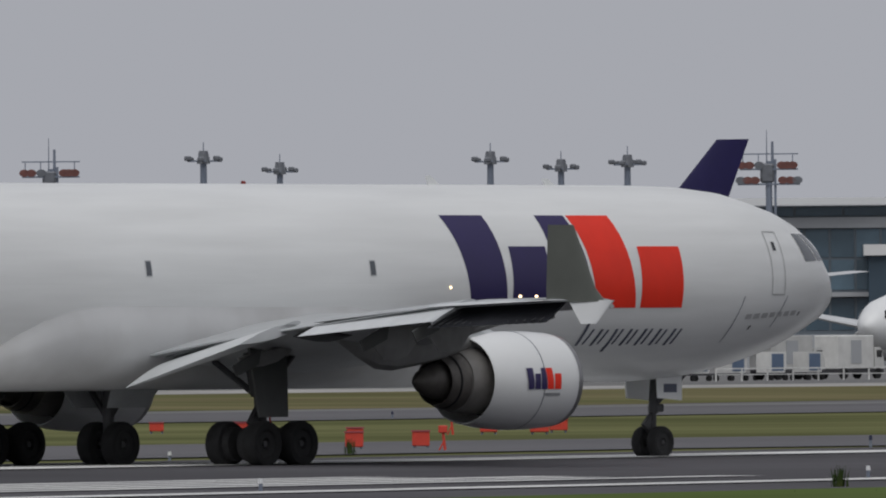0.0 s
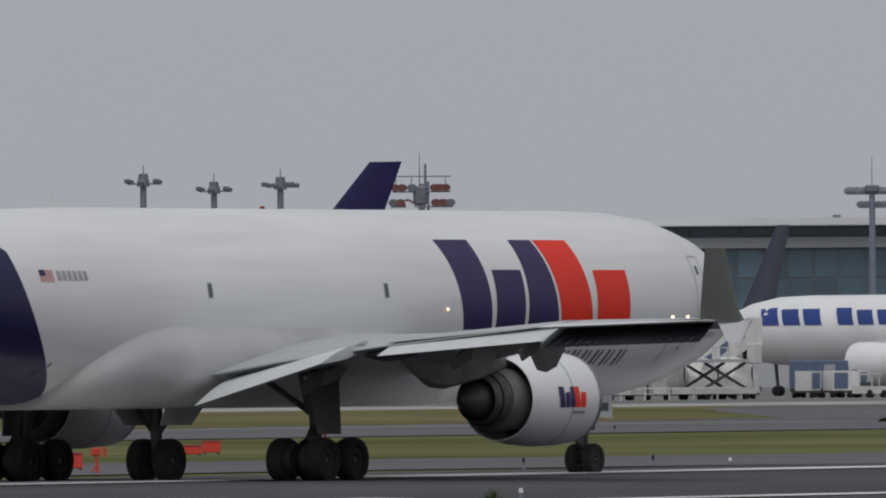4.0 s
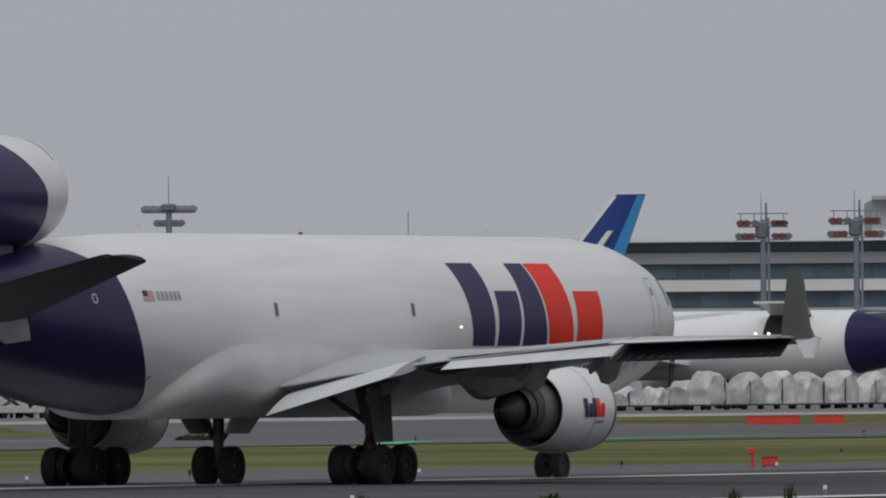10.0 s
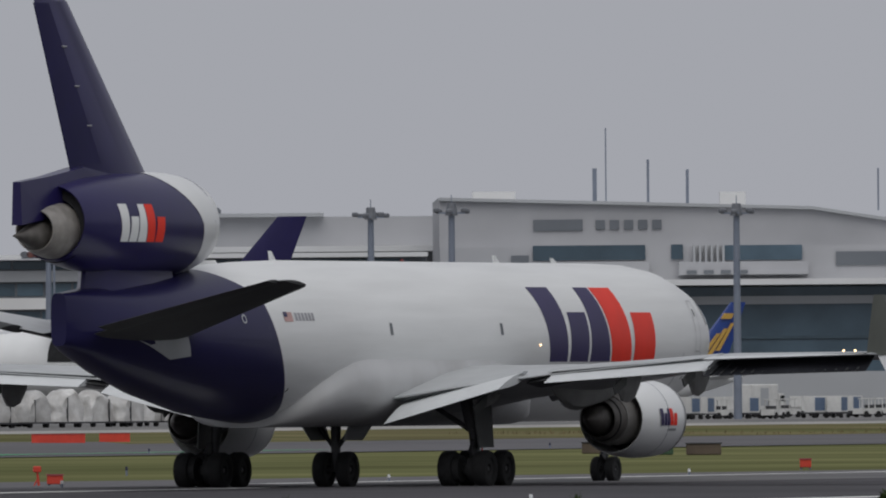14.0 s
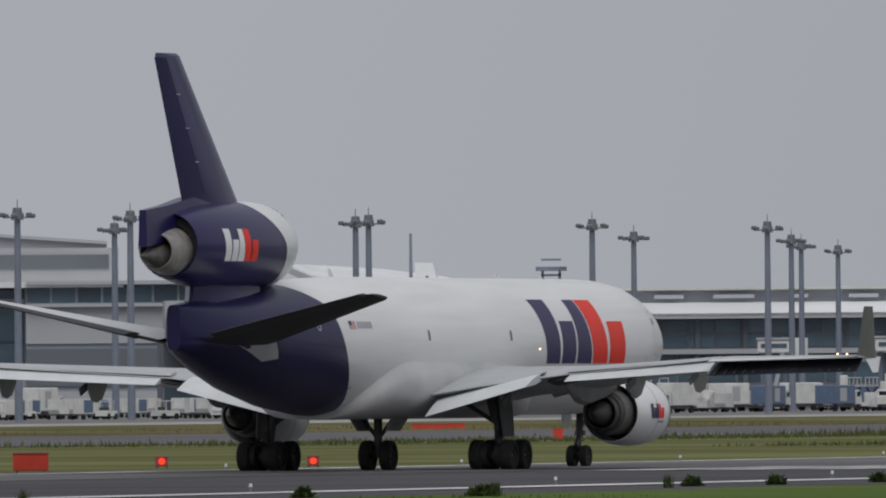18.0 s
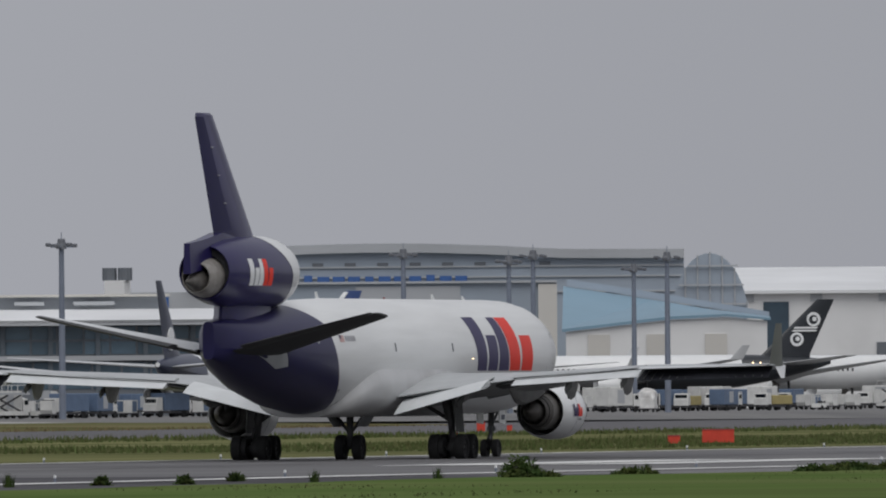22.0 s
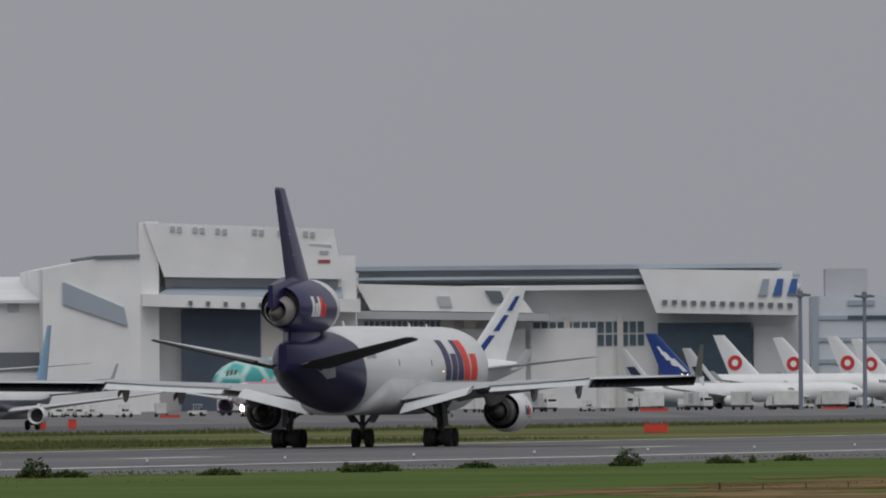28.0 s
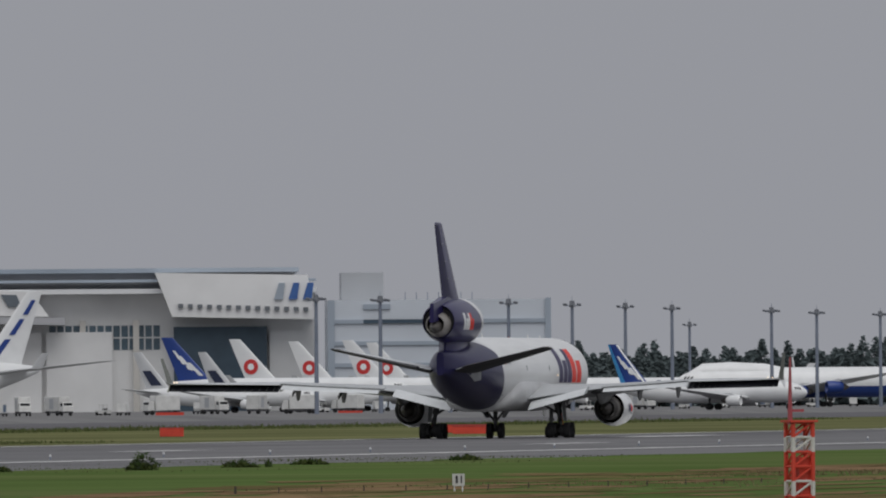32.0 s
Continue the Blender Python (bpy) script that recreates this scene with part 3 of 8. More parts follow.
def freighter():
    ac = root("cargo_jet", "white and purple three-engined cargo jet rolling on the runway", "airliner")
    paint = livery()
    hull = part("fuselage", loft([hull_ring(*s) for s in FUS]), paint, ac, "white fuselage with a purple tail end", True)
    # wing root fairing
    rr = []
    for y, zt, bulge in ((13.0, 3.0, 0.0), (11.5, 3.7, 0.04), (9.5, 4.4, 0.10), (7.0, 4.72, 0.14), (3.0, 4.72, 0.16), (0.0, 4.74, 0.17), (-2.5, 4.76, 0.18), (-4.3, 4.76, 0.19), (-5.5, 4.64, 0.20), (-6.7, 4.34, 0.21), (-7.6, 3.98, 0.20), (-8.2, 3.66, 0.18), (-8.65, 3.34, 0.13), (-8.95, 3.04, 0.07), (-9.1, 2.72, 0.0)):
        zc, rx, rz = fus_at(y)
        hx = rx * math.sqrt(max(0.02, 1 - ((zt - zc) / rz) ** 2))
        zb, w = min(2.26, zt - 0.3), hx + bulge
        h = zt - zb
        # from inside the hull down the side, round the chine and across the belly
        side = [(hx - 0.02, zt), (hx + bulge * 0.5, zt - 0.12 * h), (w, zt - 0.25 * h), (w, zt - 0.36 * h), (w * 0.985, zt - 0.48 * h), (w * 0.95, zt - 0.62 * h), (w * 0.88, zt - 0.75 * h), (w * 0.76, zt - 0.87 * h), (w * 0.58, zb + 0.045 * h), (w * 0.3, zb + 0.012 * h), (0.0, zb)]
        rr.append([(x, y, z) for x, z in side] + [(-x, y, z) for x, z in side[-2::-1]])
    part("wing_root_fairing", loft(rr), FAIRING, ac, "white belly fairing under the wing root", True)
    for s in (1, -1):
        wing(ac, s)
        turbofan(ac, s)
        main_gear(ac, s)
    # centre gear
    leg = part("landing_gear_leg", rod((0, -0.74, 0.7), (0, -0.7, 2.5), 0.16, 0.2, 12), STEEL, ac, "grey steel centre leg", True)
    for s in (1, -1):
        part("brace", rod((0.05 * s, -0.72, 1.45), (0.75 * s, -0.7, 2.35), 0.09, 0.09, 8), STEEL, leg)
        part("gear_door", loft([[(0.62 * s, 0.2, 1.75), (0.68 * s, 0.2, 1.75), (0.68 * s, -1.5, 1.75), (0.62 * s, -1.5, 1.75)], [(1.0 * s, 0.5, 2.45), (1.06 * s, 0.5, 2.45), (1.06 * s, -1.7, 2.45), (1.0 * s, -1.7, 2.45)]]), BELLY, leg, "open grey gear door")
        wheel(leg, 0.47 * s, -0.74, 0.675, 0.48)
    part("axle", rod((-0.6, -0.74, 0.675), (0.6, -0.74, 0.675), 0.09, 0.09, 10), STEEL, leg)
    # nose gear
    leg = part("landing_gear_leg", rod((0, 24.58, 0.5), (0, 24.62, 1.5), 0.10, 0.11, 12, rod((0, 24.62, 1.4), (0, 24.8, 2.9), 0.16, 0.18, 12)), STEEL, ac, "grey steel nose leg", True)
    part("axle", rod((-0.42, 24.58, 0.5), (0.42, 24.58, 0.5), 0.07, 0.07, 10), STEEL, leg)
    part("drag_brace", rod((0, 24.65, 1.6), (0, 26.2, 2.6), 0.07, 0.07, 8), STEEL, leg)
    part("torque_link", poly_prism([(24.5, 0.7), (24.1, 1.05), (24.5, 1.4), (24.42, 1.05)], "x", -0.07, 0.07), STEEL, leg)
    part("steering_box", soft_box(0, 24.75, 1.55, 0.42, 0.36, 0.26, 0.05), STEEL, leg)
    for s in (1, -1):
        wheel(leg, 0.31 * s, 24.58, 0.50, 0.34)
        part("gear_door", poly_prism([(25.2, 1.78), (25.2, 2.6), (24.0, 2.55), (24.05, 1.86)], "x", 0.62 * s, 0.62 * s + 0.05), WHITE, leg, "small white nose gear door")
    part("number_bar", boxes([(0.685, 24.62, 2.16, 0.012, 0.62, 0.26)]), BLUEGREY, leg, "dark bar for an unread number")
    # tail engine, pylon, fin
    cz = 9.62
    nac = part("tail_engine_nacelle", turned([(-16.1, 1.28), (-14.8, 1.37), (-14.46, 1.47), (-14.4, 1.55), (-14.48, 1.63), (-15.1, 1.77), (-16.3, 1.86), (-18.5, 1.88), (-21.0, 1.83), (-23.2, 1.68), (-24.8, 1.44), (-25.3, 1.33), (-25.28, 1.29), (-24.4, 1.3)], 44, 0, cz), PURPLE, ac,
               "purple tail engine nacelle", True)
    shape = lambda y: float(np.interp(y, (-21.0, -18.5, -16.3, -15.1, -14.48), (1.83, 1.88, 1.86, 1.77, 1.63))) + 0.014
    angles = [2 * math.pi * i / 44 for i in range(44)]
    rows = [[(r * math.cos(a), y, cz + r * math.sin(a)) for a in angles] for y, r in ((-14.75, 1.38), (-14.45, 1.475), (-14.385, 1.555), (-14.47, 1.646))]
    for k in (0.08, 0.25, 0.45, 0.65, 0.85, 1.0):
        ys = [-14.48 + (-16.35 - 2.3 * max(0, math.sin(a)) ** 1.3 + 0.5 * max(0, -math.sin(a)) + 14.48) * k for a in angles]
        rows.append([(shape(y) * math.cos(a), y, cz + shape(y) * math.sin(a)) for y, a in zip(ys, angles)])
    part("intake_cap", loft(rows, False), WHITE, nac, "white intake ring reaching back over the top", True)
    part("intake_duct", turned([(-15.2, 1.31), (-18.5, 1.1), (-18.6, 0.02)], 32, 0, cz), SOOTSHADE, nac, "dark intake duct", True)
    noz = part("exhaust_nozzle", turned([(-24.4, 1.02), (-25.3, 1.02), (-26.1, 0.90), (-26.7, 0.74), (-26.69, 0.70), (-26.3, 0.68)], 36, 0, 9.35), LITTITAN, nac, "heat-stained metal nozzle, lightened as lit", True)
    part("exhaust_cone", turned([(-26.2, 0.60), (-26.7, 0.48), (-27.4, 0.29), (-28.0, 0.13), (-28.47, 0.02)], 28, 0, 9.14), TITAN, noz, "pointed dark exhaust cone", True)
    part("duct_ring", turned([(-25.0, 1.31), (-25.02, 0.98)], 32, 0, 9.5), SOOTSHADE, noz)
    rad = lambda y: float(np.interp(y, (-24.8, -23.2, -21.0, -18.5, -16.4), (1.44, 1.68, 1.83, 1.88, 1.86))) + 0.014
    on = lambda y, z: (math.sqrt(max(0.01, rad(y) ** 2 - (z - cz) ** 2)), y, z)
    logo_blocks(nac, -23.1, -19.6, 8.95, 10.30, 9.85, on, 0.1, 5, WHITE)
    part("engine_pylon", loft([[(w * a, y, z) for a, y in ((0, f), (0.9, f - 0.7), (1, f - 2.5), (0.8, r + 1), (0.1, r), (-0.1, r), (-0.8, r + 1), (-1, f - 2.5), (-0.9, f - 0.7))]
                               for z, w, f, r in ((6.6, 1.05, -15.6, -22.9), (7.45, 0.84, -15.9, -22.7), (8.0, 0.84, -16.0, -22.6), (8.8, 1.10, -16.0, -22.4))]), PURPLE, ac, "purple strut under the tail engine", True)
    part("tail_block", loft([[(-t, y, z), (t, y, z), (t * 0.75, y2, z2), (-t * 0.75, y2, z2)] for y, z, y2, z2, t in ((-19.0, 9.8, -19.5, 11.2, 0.62), (-23.5, 9.5, -23.2, 11.62, 0.46), (-26.2, 9.75, -26.0, 11.25, 0.30), (-28.15, 9.52, -28.15, 11.05, 0.20))]), PURPLE, ac,
         "squared purple fairing behind the fin", False)
    fin = part("fin", loft([foil((-16.9, 0), (-23.5, 0), 0.92, "z", 10.9), foil((-17.62, 0), (-23.72, 0), 0.82, "z", 11.6), foil((-23.89, 0), (-26.60, 0), 0.34, "z", 17.5), foil((-24.15, 0), (-26.5, 0), 0.12, "z", 17.62)]), PURPLE, ac, "tall purple fin", True)
    part("rudder", loft([rear_foil(-17.75, -23.76, 0.80, 11.75), rear_foil(-23.80, -26.64, 0.35, 17.42)]), PURPLE, fin, "hinged purple rudder", True)
    for k in range(3):
        z = 13.1 + 1.4 * k
        part("rudder_hinge", soft_box(0.27 - 0.03 * k, -21.6 - 0.68 * (z - 11.6), z, 0.10, 0.34, 0.06, 0.02), PALEMARK, fin)
    for s in (1, -1):
        f = lambda r: r if s > 0 else mirror_x(r)
        # Dark base colour holds the underside's shade; pale upper skin holds sky light.
        st = part("tailplane", loft(f([foil((-17.2, 5.42), (-23.9, 5.66), 0.66, "x", 1.0), foil((-22.9, 7.28), (-25.2, 7.46), 0.22, "x", 8.8), foil((-23.4, 7.34), (-25.1, 7.46), 0.1, "x", 9.05)])), TAILSHADE, ac, "slanting grey tailplane, coloured dark as shaded", True)
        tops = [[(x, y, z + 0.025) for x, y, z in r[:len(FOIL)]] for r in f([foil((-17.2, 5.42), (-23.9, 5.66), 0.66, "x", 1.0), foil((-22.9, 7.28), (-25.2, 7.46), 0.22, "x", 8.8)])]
        part("upper_skin", loft(tops, False, False), FLAPGREY, st, "upper skin paled as sky-lit", True)
        part("elevator", loft(f([foil((-23.6, 5.84), (-25.5, 5.90), 0.28, "x", 1.9), foil((-24.9, 7.43), (-25.95, 7.47), 0.13, "x", 8.7)])), TAILSHADE, st, "", True)
    # paint marks and small fittings on the hull
    logo_blocks(hull, 11.83, 22.62, 4.62, 7.42, 6.48, skin, 0.3, 8)
    for i, (top, foot) in enumerate(((4.30, 3.48), (3.98, 3.48), (3.98, 3.30), (3.98, 3.48), (3.98, 3.48), (3.98, 3.48), (3.98, 3.48))):
        y = 18.05 + i * 0.70
        for dy, w, t, f in ((0.0, 0.13, top, foot), (0.30, 0.10, min(top, 3.98) - 0.02 * (i % 2), 3.52)):
            decal("subtitle_bar", [((y + dy + 0.16, t), (y + dy + 0.16 + w, t), (y + dy - 0.06 + w, f), (y + dy - 0.06, f))], BLUEGREY, hull, "slanted dark bar of a subtitle", 2, 4)
    for i in range(7):
        y = 25.9 + 0.46 * i
        decal("slogan_bar", [((y, 4.40 + 0.018 * i), (y + 0.33, 4.415 + 0.018 * i), (y + 0.30, 4.27 + 0.018 * i), (y - 0.03, 4.25 + 0.018 * i))], SEAM, hull, "pale grey bar of a slogan", 2, 1)
    for i in range(6):
        decal("registration_bar", [((-10.55 + 0.28 * i, 6.42), (-10.36 + 0.28 * i, 6.42), (-10.36 + 0.28 * i, 6.14), (-10.55 + 0.28 * i, 6.14))], PALEMARK, hull, "grey bar for a registration", 2, 2)
    decal("flag", [((-11.45, 6.44), (-10.75, 6.44), (-10.75, 6.1), (-11.45, 6.1))], FLAGRED, hull, "small red flag", 2, 2)
    decal("flag_canton", [((-11.45, 6.45), (-11.15, 6.45), (-11.15, 6.27), (-11.45, 6.27))], PURPLE, hull, "", 2, 2, lambda y, z: skin(y, z, 0.018))
    for y in (-2.27, 7.88):
        decal("cabin_window", [((y - 0.11, 6.04), (y + 0.11, 6.04), (y + 0.11, 5.63), (y - 0.11, 5.63))], COCKPIT, hull, "dark window", 2, 3)
        decal("window_frame", [((y - 0.135, 6.075), (y + 0.135, 6.075), (y + 0.135, 5.595), (y - 0.135, 5.595))], WINGGREY, hull, "grey window surround", 2, 3, lambda y, z: skin(y, z, 0.008))
    part("hull_lamp", turned([(11.40, 0.01), (11.41, 0.035), (11.45, 0.035), (11.46, 0.01)], 10, 3.02, 5.25), LAMPGLOW, hull, "small lit lamp")
    # door, cockpit windows, probes
    for a, b in (((27.15, 6.93), (27.95, 6.93)), ((27.15, 5.0), (27.95, 5.0))):
        decal("door_seam", [((a[0], a[1] + 0.02), (b[0], b[1] + 0.02), (b[0], b[1] - 0.02), (a[0], a[1] - 0.02))], SEAM, hull, "faint grey door outline", 4, 1)
    for y in (27.15, 27.95):
        decal("door_seam", [((y - 0.02, 6.93), (y + 0.02, 6.93), (y + 0.02, 5.0), (y - 0.02, 5.0))], SEAM, hull, "faint grey door outline", 1, 8)
    decal("door_window", [((27.42, 6.62), (27.62, 6.62), (27.62, 6.35), (27.42, 6.35))], GLASS, hull, "small dark door window", 2, 2)
    decal("cockpit_window", [((29.15, 6.88), (29.75, 6.86), (30.45, 6.05), (29.45, 6.02))], COCKPIT, hull, "dark cockpit side window", 4, 4)
    decal("cockpit_window", [((29.85, 6.88), (30.35, 6.84), (31.2, 6.08), (30.6, 6.04))], COCKPIT, hull, "dark cockpit front window", 4, 4)
    for y, z in ((-10.3, 3.62), (-10.75, 3.38), (26.3, 4.0), (29.2, 4.42)):
        decal("hull_vent", [((y - 0.01, z + 0.06), (y + 0.08, z + 0.07), (y + 0.01, z - 0.06), (y - 0.08, z - 0.07))], SOOTSHADE, hull, "small dark vent", 2, 2)
    for y, z0, z1 in ((25.6, 4.95, 3.55), (28.15, 4.95, 4.0)):
        decal("panel_seam", [((y, z0), (y + 0.04, z0), (y - 0.55, z1), (y - 0.59, z1))], BLUEGREY, hull, "dark panel joint", 1, 6)
    c = [(math.cos(k * math.pi / 8), math.sin(k * math.pi / 8)) for k in range(16)]
    decal("port_ring", [((-14.5 + 0.17 * a, 6.19 + 0.17 * b), (-14.5 + 0.17 * d, 6.19 + 0.17 * e), (-14.5 + 0.11 * d, 6.19 + 0.11 * e), (-14.5 + 0.11 * a, 6.19 + 0.11 * b)) for (a, b), (d, e) in zip(c, c[1:] + c[:1])], WINGGREY, hull, "small pale ring mark", 1, 1)
    decal("tail_panel", [((-21.3, 5.48), (-18.5, 5.72), (-18.0, 4.86), (-19.1, 4.74))], WINGGREY, hull, "pale panel under the tailplane", 4, 3)
    part("roof_beacon", turned([(5.38, 0.02), (5.40, 0.06), (5.50, 0.06), (5.52, 0.02)], 10, 0, 8.41), REDLENS, hull, "unlit red beacon")
    for y, h in ((-6.0, 0.35), (14.5, 0.28), (20.0, 0.2)):
        part("aerial", poly_prism([(y, 8.36), (y - 0.5, 8.36), (y - 0.62, 8.37 + h), (y - 0.42, 8.37 + h)], "x", -0.03, 0.03), WHITE, hull, "small blade aerial")
    for s in (1, -1):
        part("strake", rod((0.28 * s, -16.2, 7.9), (0.45 * s, -16.0, 8.35), 0.03, 0.01, 6), WHITE, hull, "small white post")
    return ac

# ---- ground and pavements ----
def strip(name, label, x0, x1, y0, y1, z, material, category="pavement"):
    n = max(1, int((y1 - y0) / 200))
    bm = bmesh.new()
    lo = [[bm.verts.new((x, y0 + (y1 - y0) * i / n, z)) for x in (x0, x1)] for i in range(n + 1)]
    for a, b in zip(lo, lo[1:]):
        bm.faces.new((a[0], a[1], b[1], b[0]))
    return tagged(part(name, bm, material), label, category, kind="structure")


def band(name, label, rows, z, material, category="grass", kind="structure", parent=None):
    """A flat strip whose two edges bend along the field: rows of (y, x of one edge, x of the other)."""
    bm = bmesh.new()
    lo = [[bm.verts.new((x, y, z)) for x in (a, b)] for y, a, b in rows]
    for a, b in zip(lo, lo[1:]):
        bm.faces.new((a[0], a[1], b[1], b[0]))
    return tagged(part(name, bm, material), label, category, kind=kind)


def wavy(rows, amp, step=9.0):
    """Rows resampled closely, with the first edge wandering unevenly."""
    out = []
    for (y0, a0, b0), (y1, a1, b1) in zip(rows, rows[1:]):
        n = max(1, int((y1 - y0) / step))
        for i in range(n):
            k = i / n
            y = y0 + (y1 - y0) * k
            out.append((y, a0 + (a1 - a0) * k + amp * noise.noise(Vector((y * 0.045, 3.1, 0))) * 1.6 + amp * 0.5 * noise.noise(Vector((y * 0.19, 9.1, 0))), b0 + (b1 - b0) * k))
    return out + [rows[-1]]


GRASS = mat("mown grass", (0.152, 0.156, 0.074), 0.95, var=0.28, scale=0.03, alt=(0.114, 0.121, 0.056), alt_scale=0.012, bump=0.6, fine=0.8, spec=0.0)
GRASSNEAR = mat("verge grass", (0.090, 0.134, 0.042), 0.95, var=0.16, scale=0.06, alt=(0.108, 0.139, 0.051), alt_scale=0.02, bump=0.6, fine=1.0, spec=0.0)
GRASSDRY = mat("dry grass", (0.158, 0.142, 0.078), 0.95, var=0.25, scale=0.03, alt=(0.112, 0.116, 0.055), alt_scale=0.02, bump=0.6, fine=0.8, spec=0.0)
EARTH = mat("brown bare verge", (0.215, 0.142, 0.082), 0.95, var=0.3, scale=0.08, alt=(0.13, 0.118, 0.05), alt_scale=0.03, bump=0.6, fine=1.0, spec=0.0)
ASPHALT = mat("runway asphalt", (0.070, 0.067, 0.074), 0.8, var=0.22, scale=0.02, alt=(0.054, 0.052, 0.057), alt_scale=0.05, bump=0.2, fine=4, spec=0.16)
TAXI = mat("taxiway asphalt", (0.086, 0.083, 0.089), 0.8, var=0.18, scale=0.02, bump=0.2, fine=4)
CONCRETE = mat("apron concrete", (0.158, 0.155, 0.151), 0.8, var=0.14, scale=0.02, alt=(0.122, 0.122, 0.122), alt_scale=0.03)
LINE = mat("white runway paint", (0.72, 0.72, 0.70), 0.7, var=0.12, scale=0.1, alt=(0.52, 0.52, 0.52), alt_scale=0.15)
strip("ground", "wide mown airfield grass", -3200, 1800, -400, 5200, 0.0, GRASS, "grass")
WORN = mat("worn grey runway", (0.124, 0.121, 0.123), 0.7, var=0.2, scale=0.02, alt=(0.100, 0.098, 0.100), alt_scale=0.05, bump=0.2, fine=4)
strip("runway", "dark asphalt runway near its threshold", -258, -140, -300, 640, 0.05, ASPHALT, "runway")
strip("runway", "worn grey runway running into the distance", -258, -140, 640, 4600, 0.05, WORN, "runway")
band("verge", "rough green verge before the runway", wavy([(200, -181, -60), (560, -181, -60), (620, -184, -60), (680, -172, -60), (720, -164, -60), (800, -163, -60), (900, -160, -60), (1100, -156, -60), (1600, -142, -60)], 2.2), 0.09, GRASSNEAR)
# bare brown patches, closer together towards the fence side
rnd = random.Random(21)
verts, faces = [], []
for i in range(420):
    y = rnd.uniform(470, 900)
    near = float(np.interp(y, (470, 540, 600, 660, 760, 900), (-92, -109, -119, -121, -118, -110)))
    x = near + 44 * rnd.random() ** 1.6 - 9 * rnd.random() ** 2
    a, b, turn = rnd.uniform(0.8, 3.2), rnd.uniform(3, 16), rnd.uniform(0, 6.28)
    k = len(verts)
    verts += [(x + a * math.cos(t) * (0.8 + 0.3 * math.sin(3 * t + turn)), y + b * math.sin(t) * (0.8 + 0.3 * math.sin(2 * t + turn)), 0.094 + 0.00004 * i) for t in [2 * math.pi * q / 10 for q in range(10)]]
    faces.append(tuple(range(k, k + 10)))
me = bpy.data.meshes.new("bare_earth")
me.from_pydata(verts, [], faces)
me.materials.append(EARTH)
tagged(new("bare_earth", me), "brown dried-out patches in the near verge", "earth", kind="stuff")
band("entry_pavement", "grey asphalt holding area beside the runway", [(-200, -310, -268), (470, -310, -266), (500, -306, -257), (560, -290, -257), (600, -276, -257), (625, -270, -257), (690, -259, -257)], 0.045, TAXI, "pavement")
strip("taxiway", "grey asphalt taxiway behind the grass", -530, -404, -300, 1760, 0.05, TAXI, "taxiway")
strip("taxiway", "wide grey asphalt taxiway before the far stands", -600, -412, 1760, 4700, 0.05, TAXI, "taxiway")
strip("taxiway_shoulder", "pale worn concrete shoulder of the taxiway", -480, -464, -300, 900, 0.056, CONCRETE, "pavement")
# the apron's grass bank, broken by one paved link
def bank(name, label, rows, material, lift=0.0):
    """A long shallow slope up to the apron: rows of (y at the foot, y at the top, x of the foot)."""
    bm = bmesh.new()
    vs = [[bm.verts.new((foot + (-574 - foot) * k, y0 + (y1 - y0) * k, lift + 0.06 + 0.53 * k + 0.05 * math.sin(3.1416 * k))) for k in (0, 0.25, 0.5, 0.75, 1)] for y0, y1, foot in rows]
    for a, b in zip(vs, vs[1:]):
        for i in range(4):
            bm.faces.new((a[i], a[i + 1], b[i + 1], b[i]))
    return tagged(part(name, bm, material), label, "grass" if material is not TAXI else "pavement", kind="structure")


bank("bank", "dry grass bank between taxiway and apron", [(-300, -300, -482), (830, 940, -482), (930, 1020, -500), (965, 1064, -508), (985, 1080, -520)], GRASSDRY)
bank("bank", "grey asphalt link between taxiway and apron", [(960, 1060, -506), (1080, 1200, -506)], TAXI, -0.012)
bank("bank", "dry grass bank between taxiway and apron", [(1052, 1170, -524), (1040, 1190, -508), (1180, 1260, -506), (1420, 1420, -508), (1640, 1640, -516), (1760, 1760, -530)], GRASSDRY)
RUBBERED = mat("rubber-stained runway", (0.080, 0.078, 0.080), 0.7, var=0.25, scale=0.03, alt=(0.115, 0.112, 0.114), alt_scale=0.06)
band("rubber_stain", "dark tyre-rubber stain along the runway", wavy([(560, -256, -240), (700, -256, -233), (1000, -256, -231), (1700, -256, -236)], 1.0), 0.062, RUBBERED, "marking")
bm = bmesh.new()
rows = [[bm.verts.new((x, y, z)) for x, z in ((-573.5, 0.50), (-585, 0.73), (-596, 0.95), (-2600, 0.95))] for y in (-300, 1400, 1760)] + [[bm.verts.new((x, y, z)) for x, z in ((-535, 0.02), (-545, 0.85), (-550, 0.9), (-2600, 0.9))] for y in (2000, 4800)]
for a, b in zip(rows, rows[1:]):
    for i in range(3):
        bm.faces.new((a[i], a[i + 1], b[i + 1], b[i]))
tagged(part("apron", bm, CONCRETE), "pale concrete apron slightly raised above the grass", "apron", kind="structure")
strip_rows = [[(-573.0, y, 0.52), (-586.0, y, 0.762), (-586.0, y, 0.60), (-573.0, y, 0.40)] for y in (-300, 600, 1200, 1760)]
tagged(part("apron_kerb", loft(strip_rows), mat("pale worn apron kerb", (0.36, 0.35, 0.335), 0.8, var=0.15, scale=0.1, alt=(0.27, 0.265, 0.25), alt_scale=0.06)), "pale concrete kerb strip along the apron edge", "kerb", kind="structure")
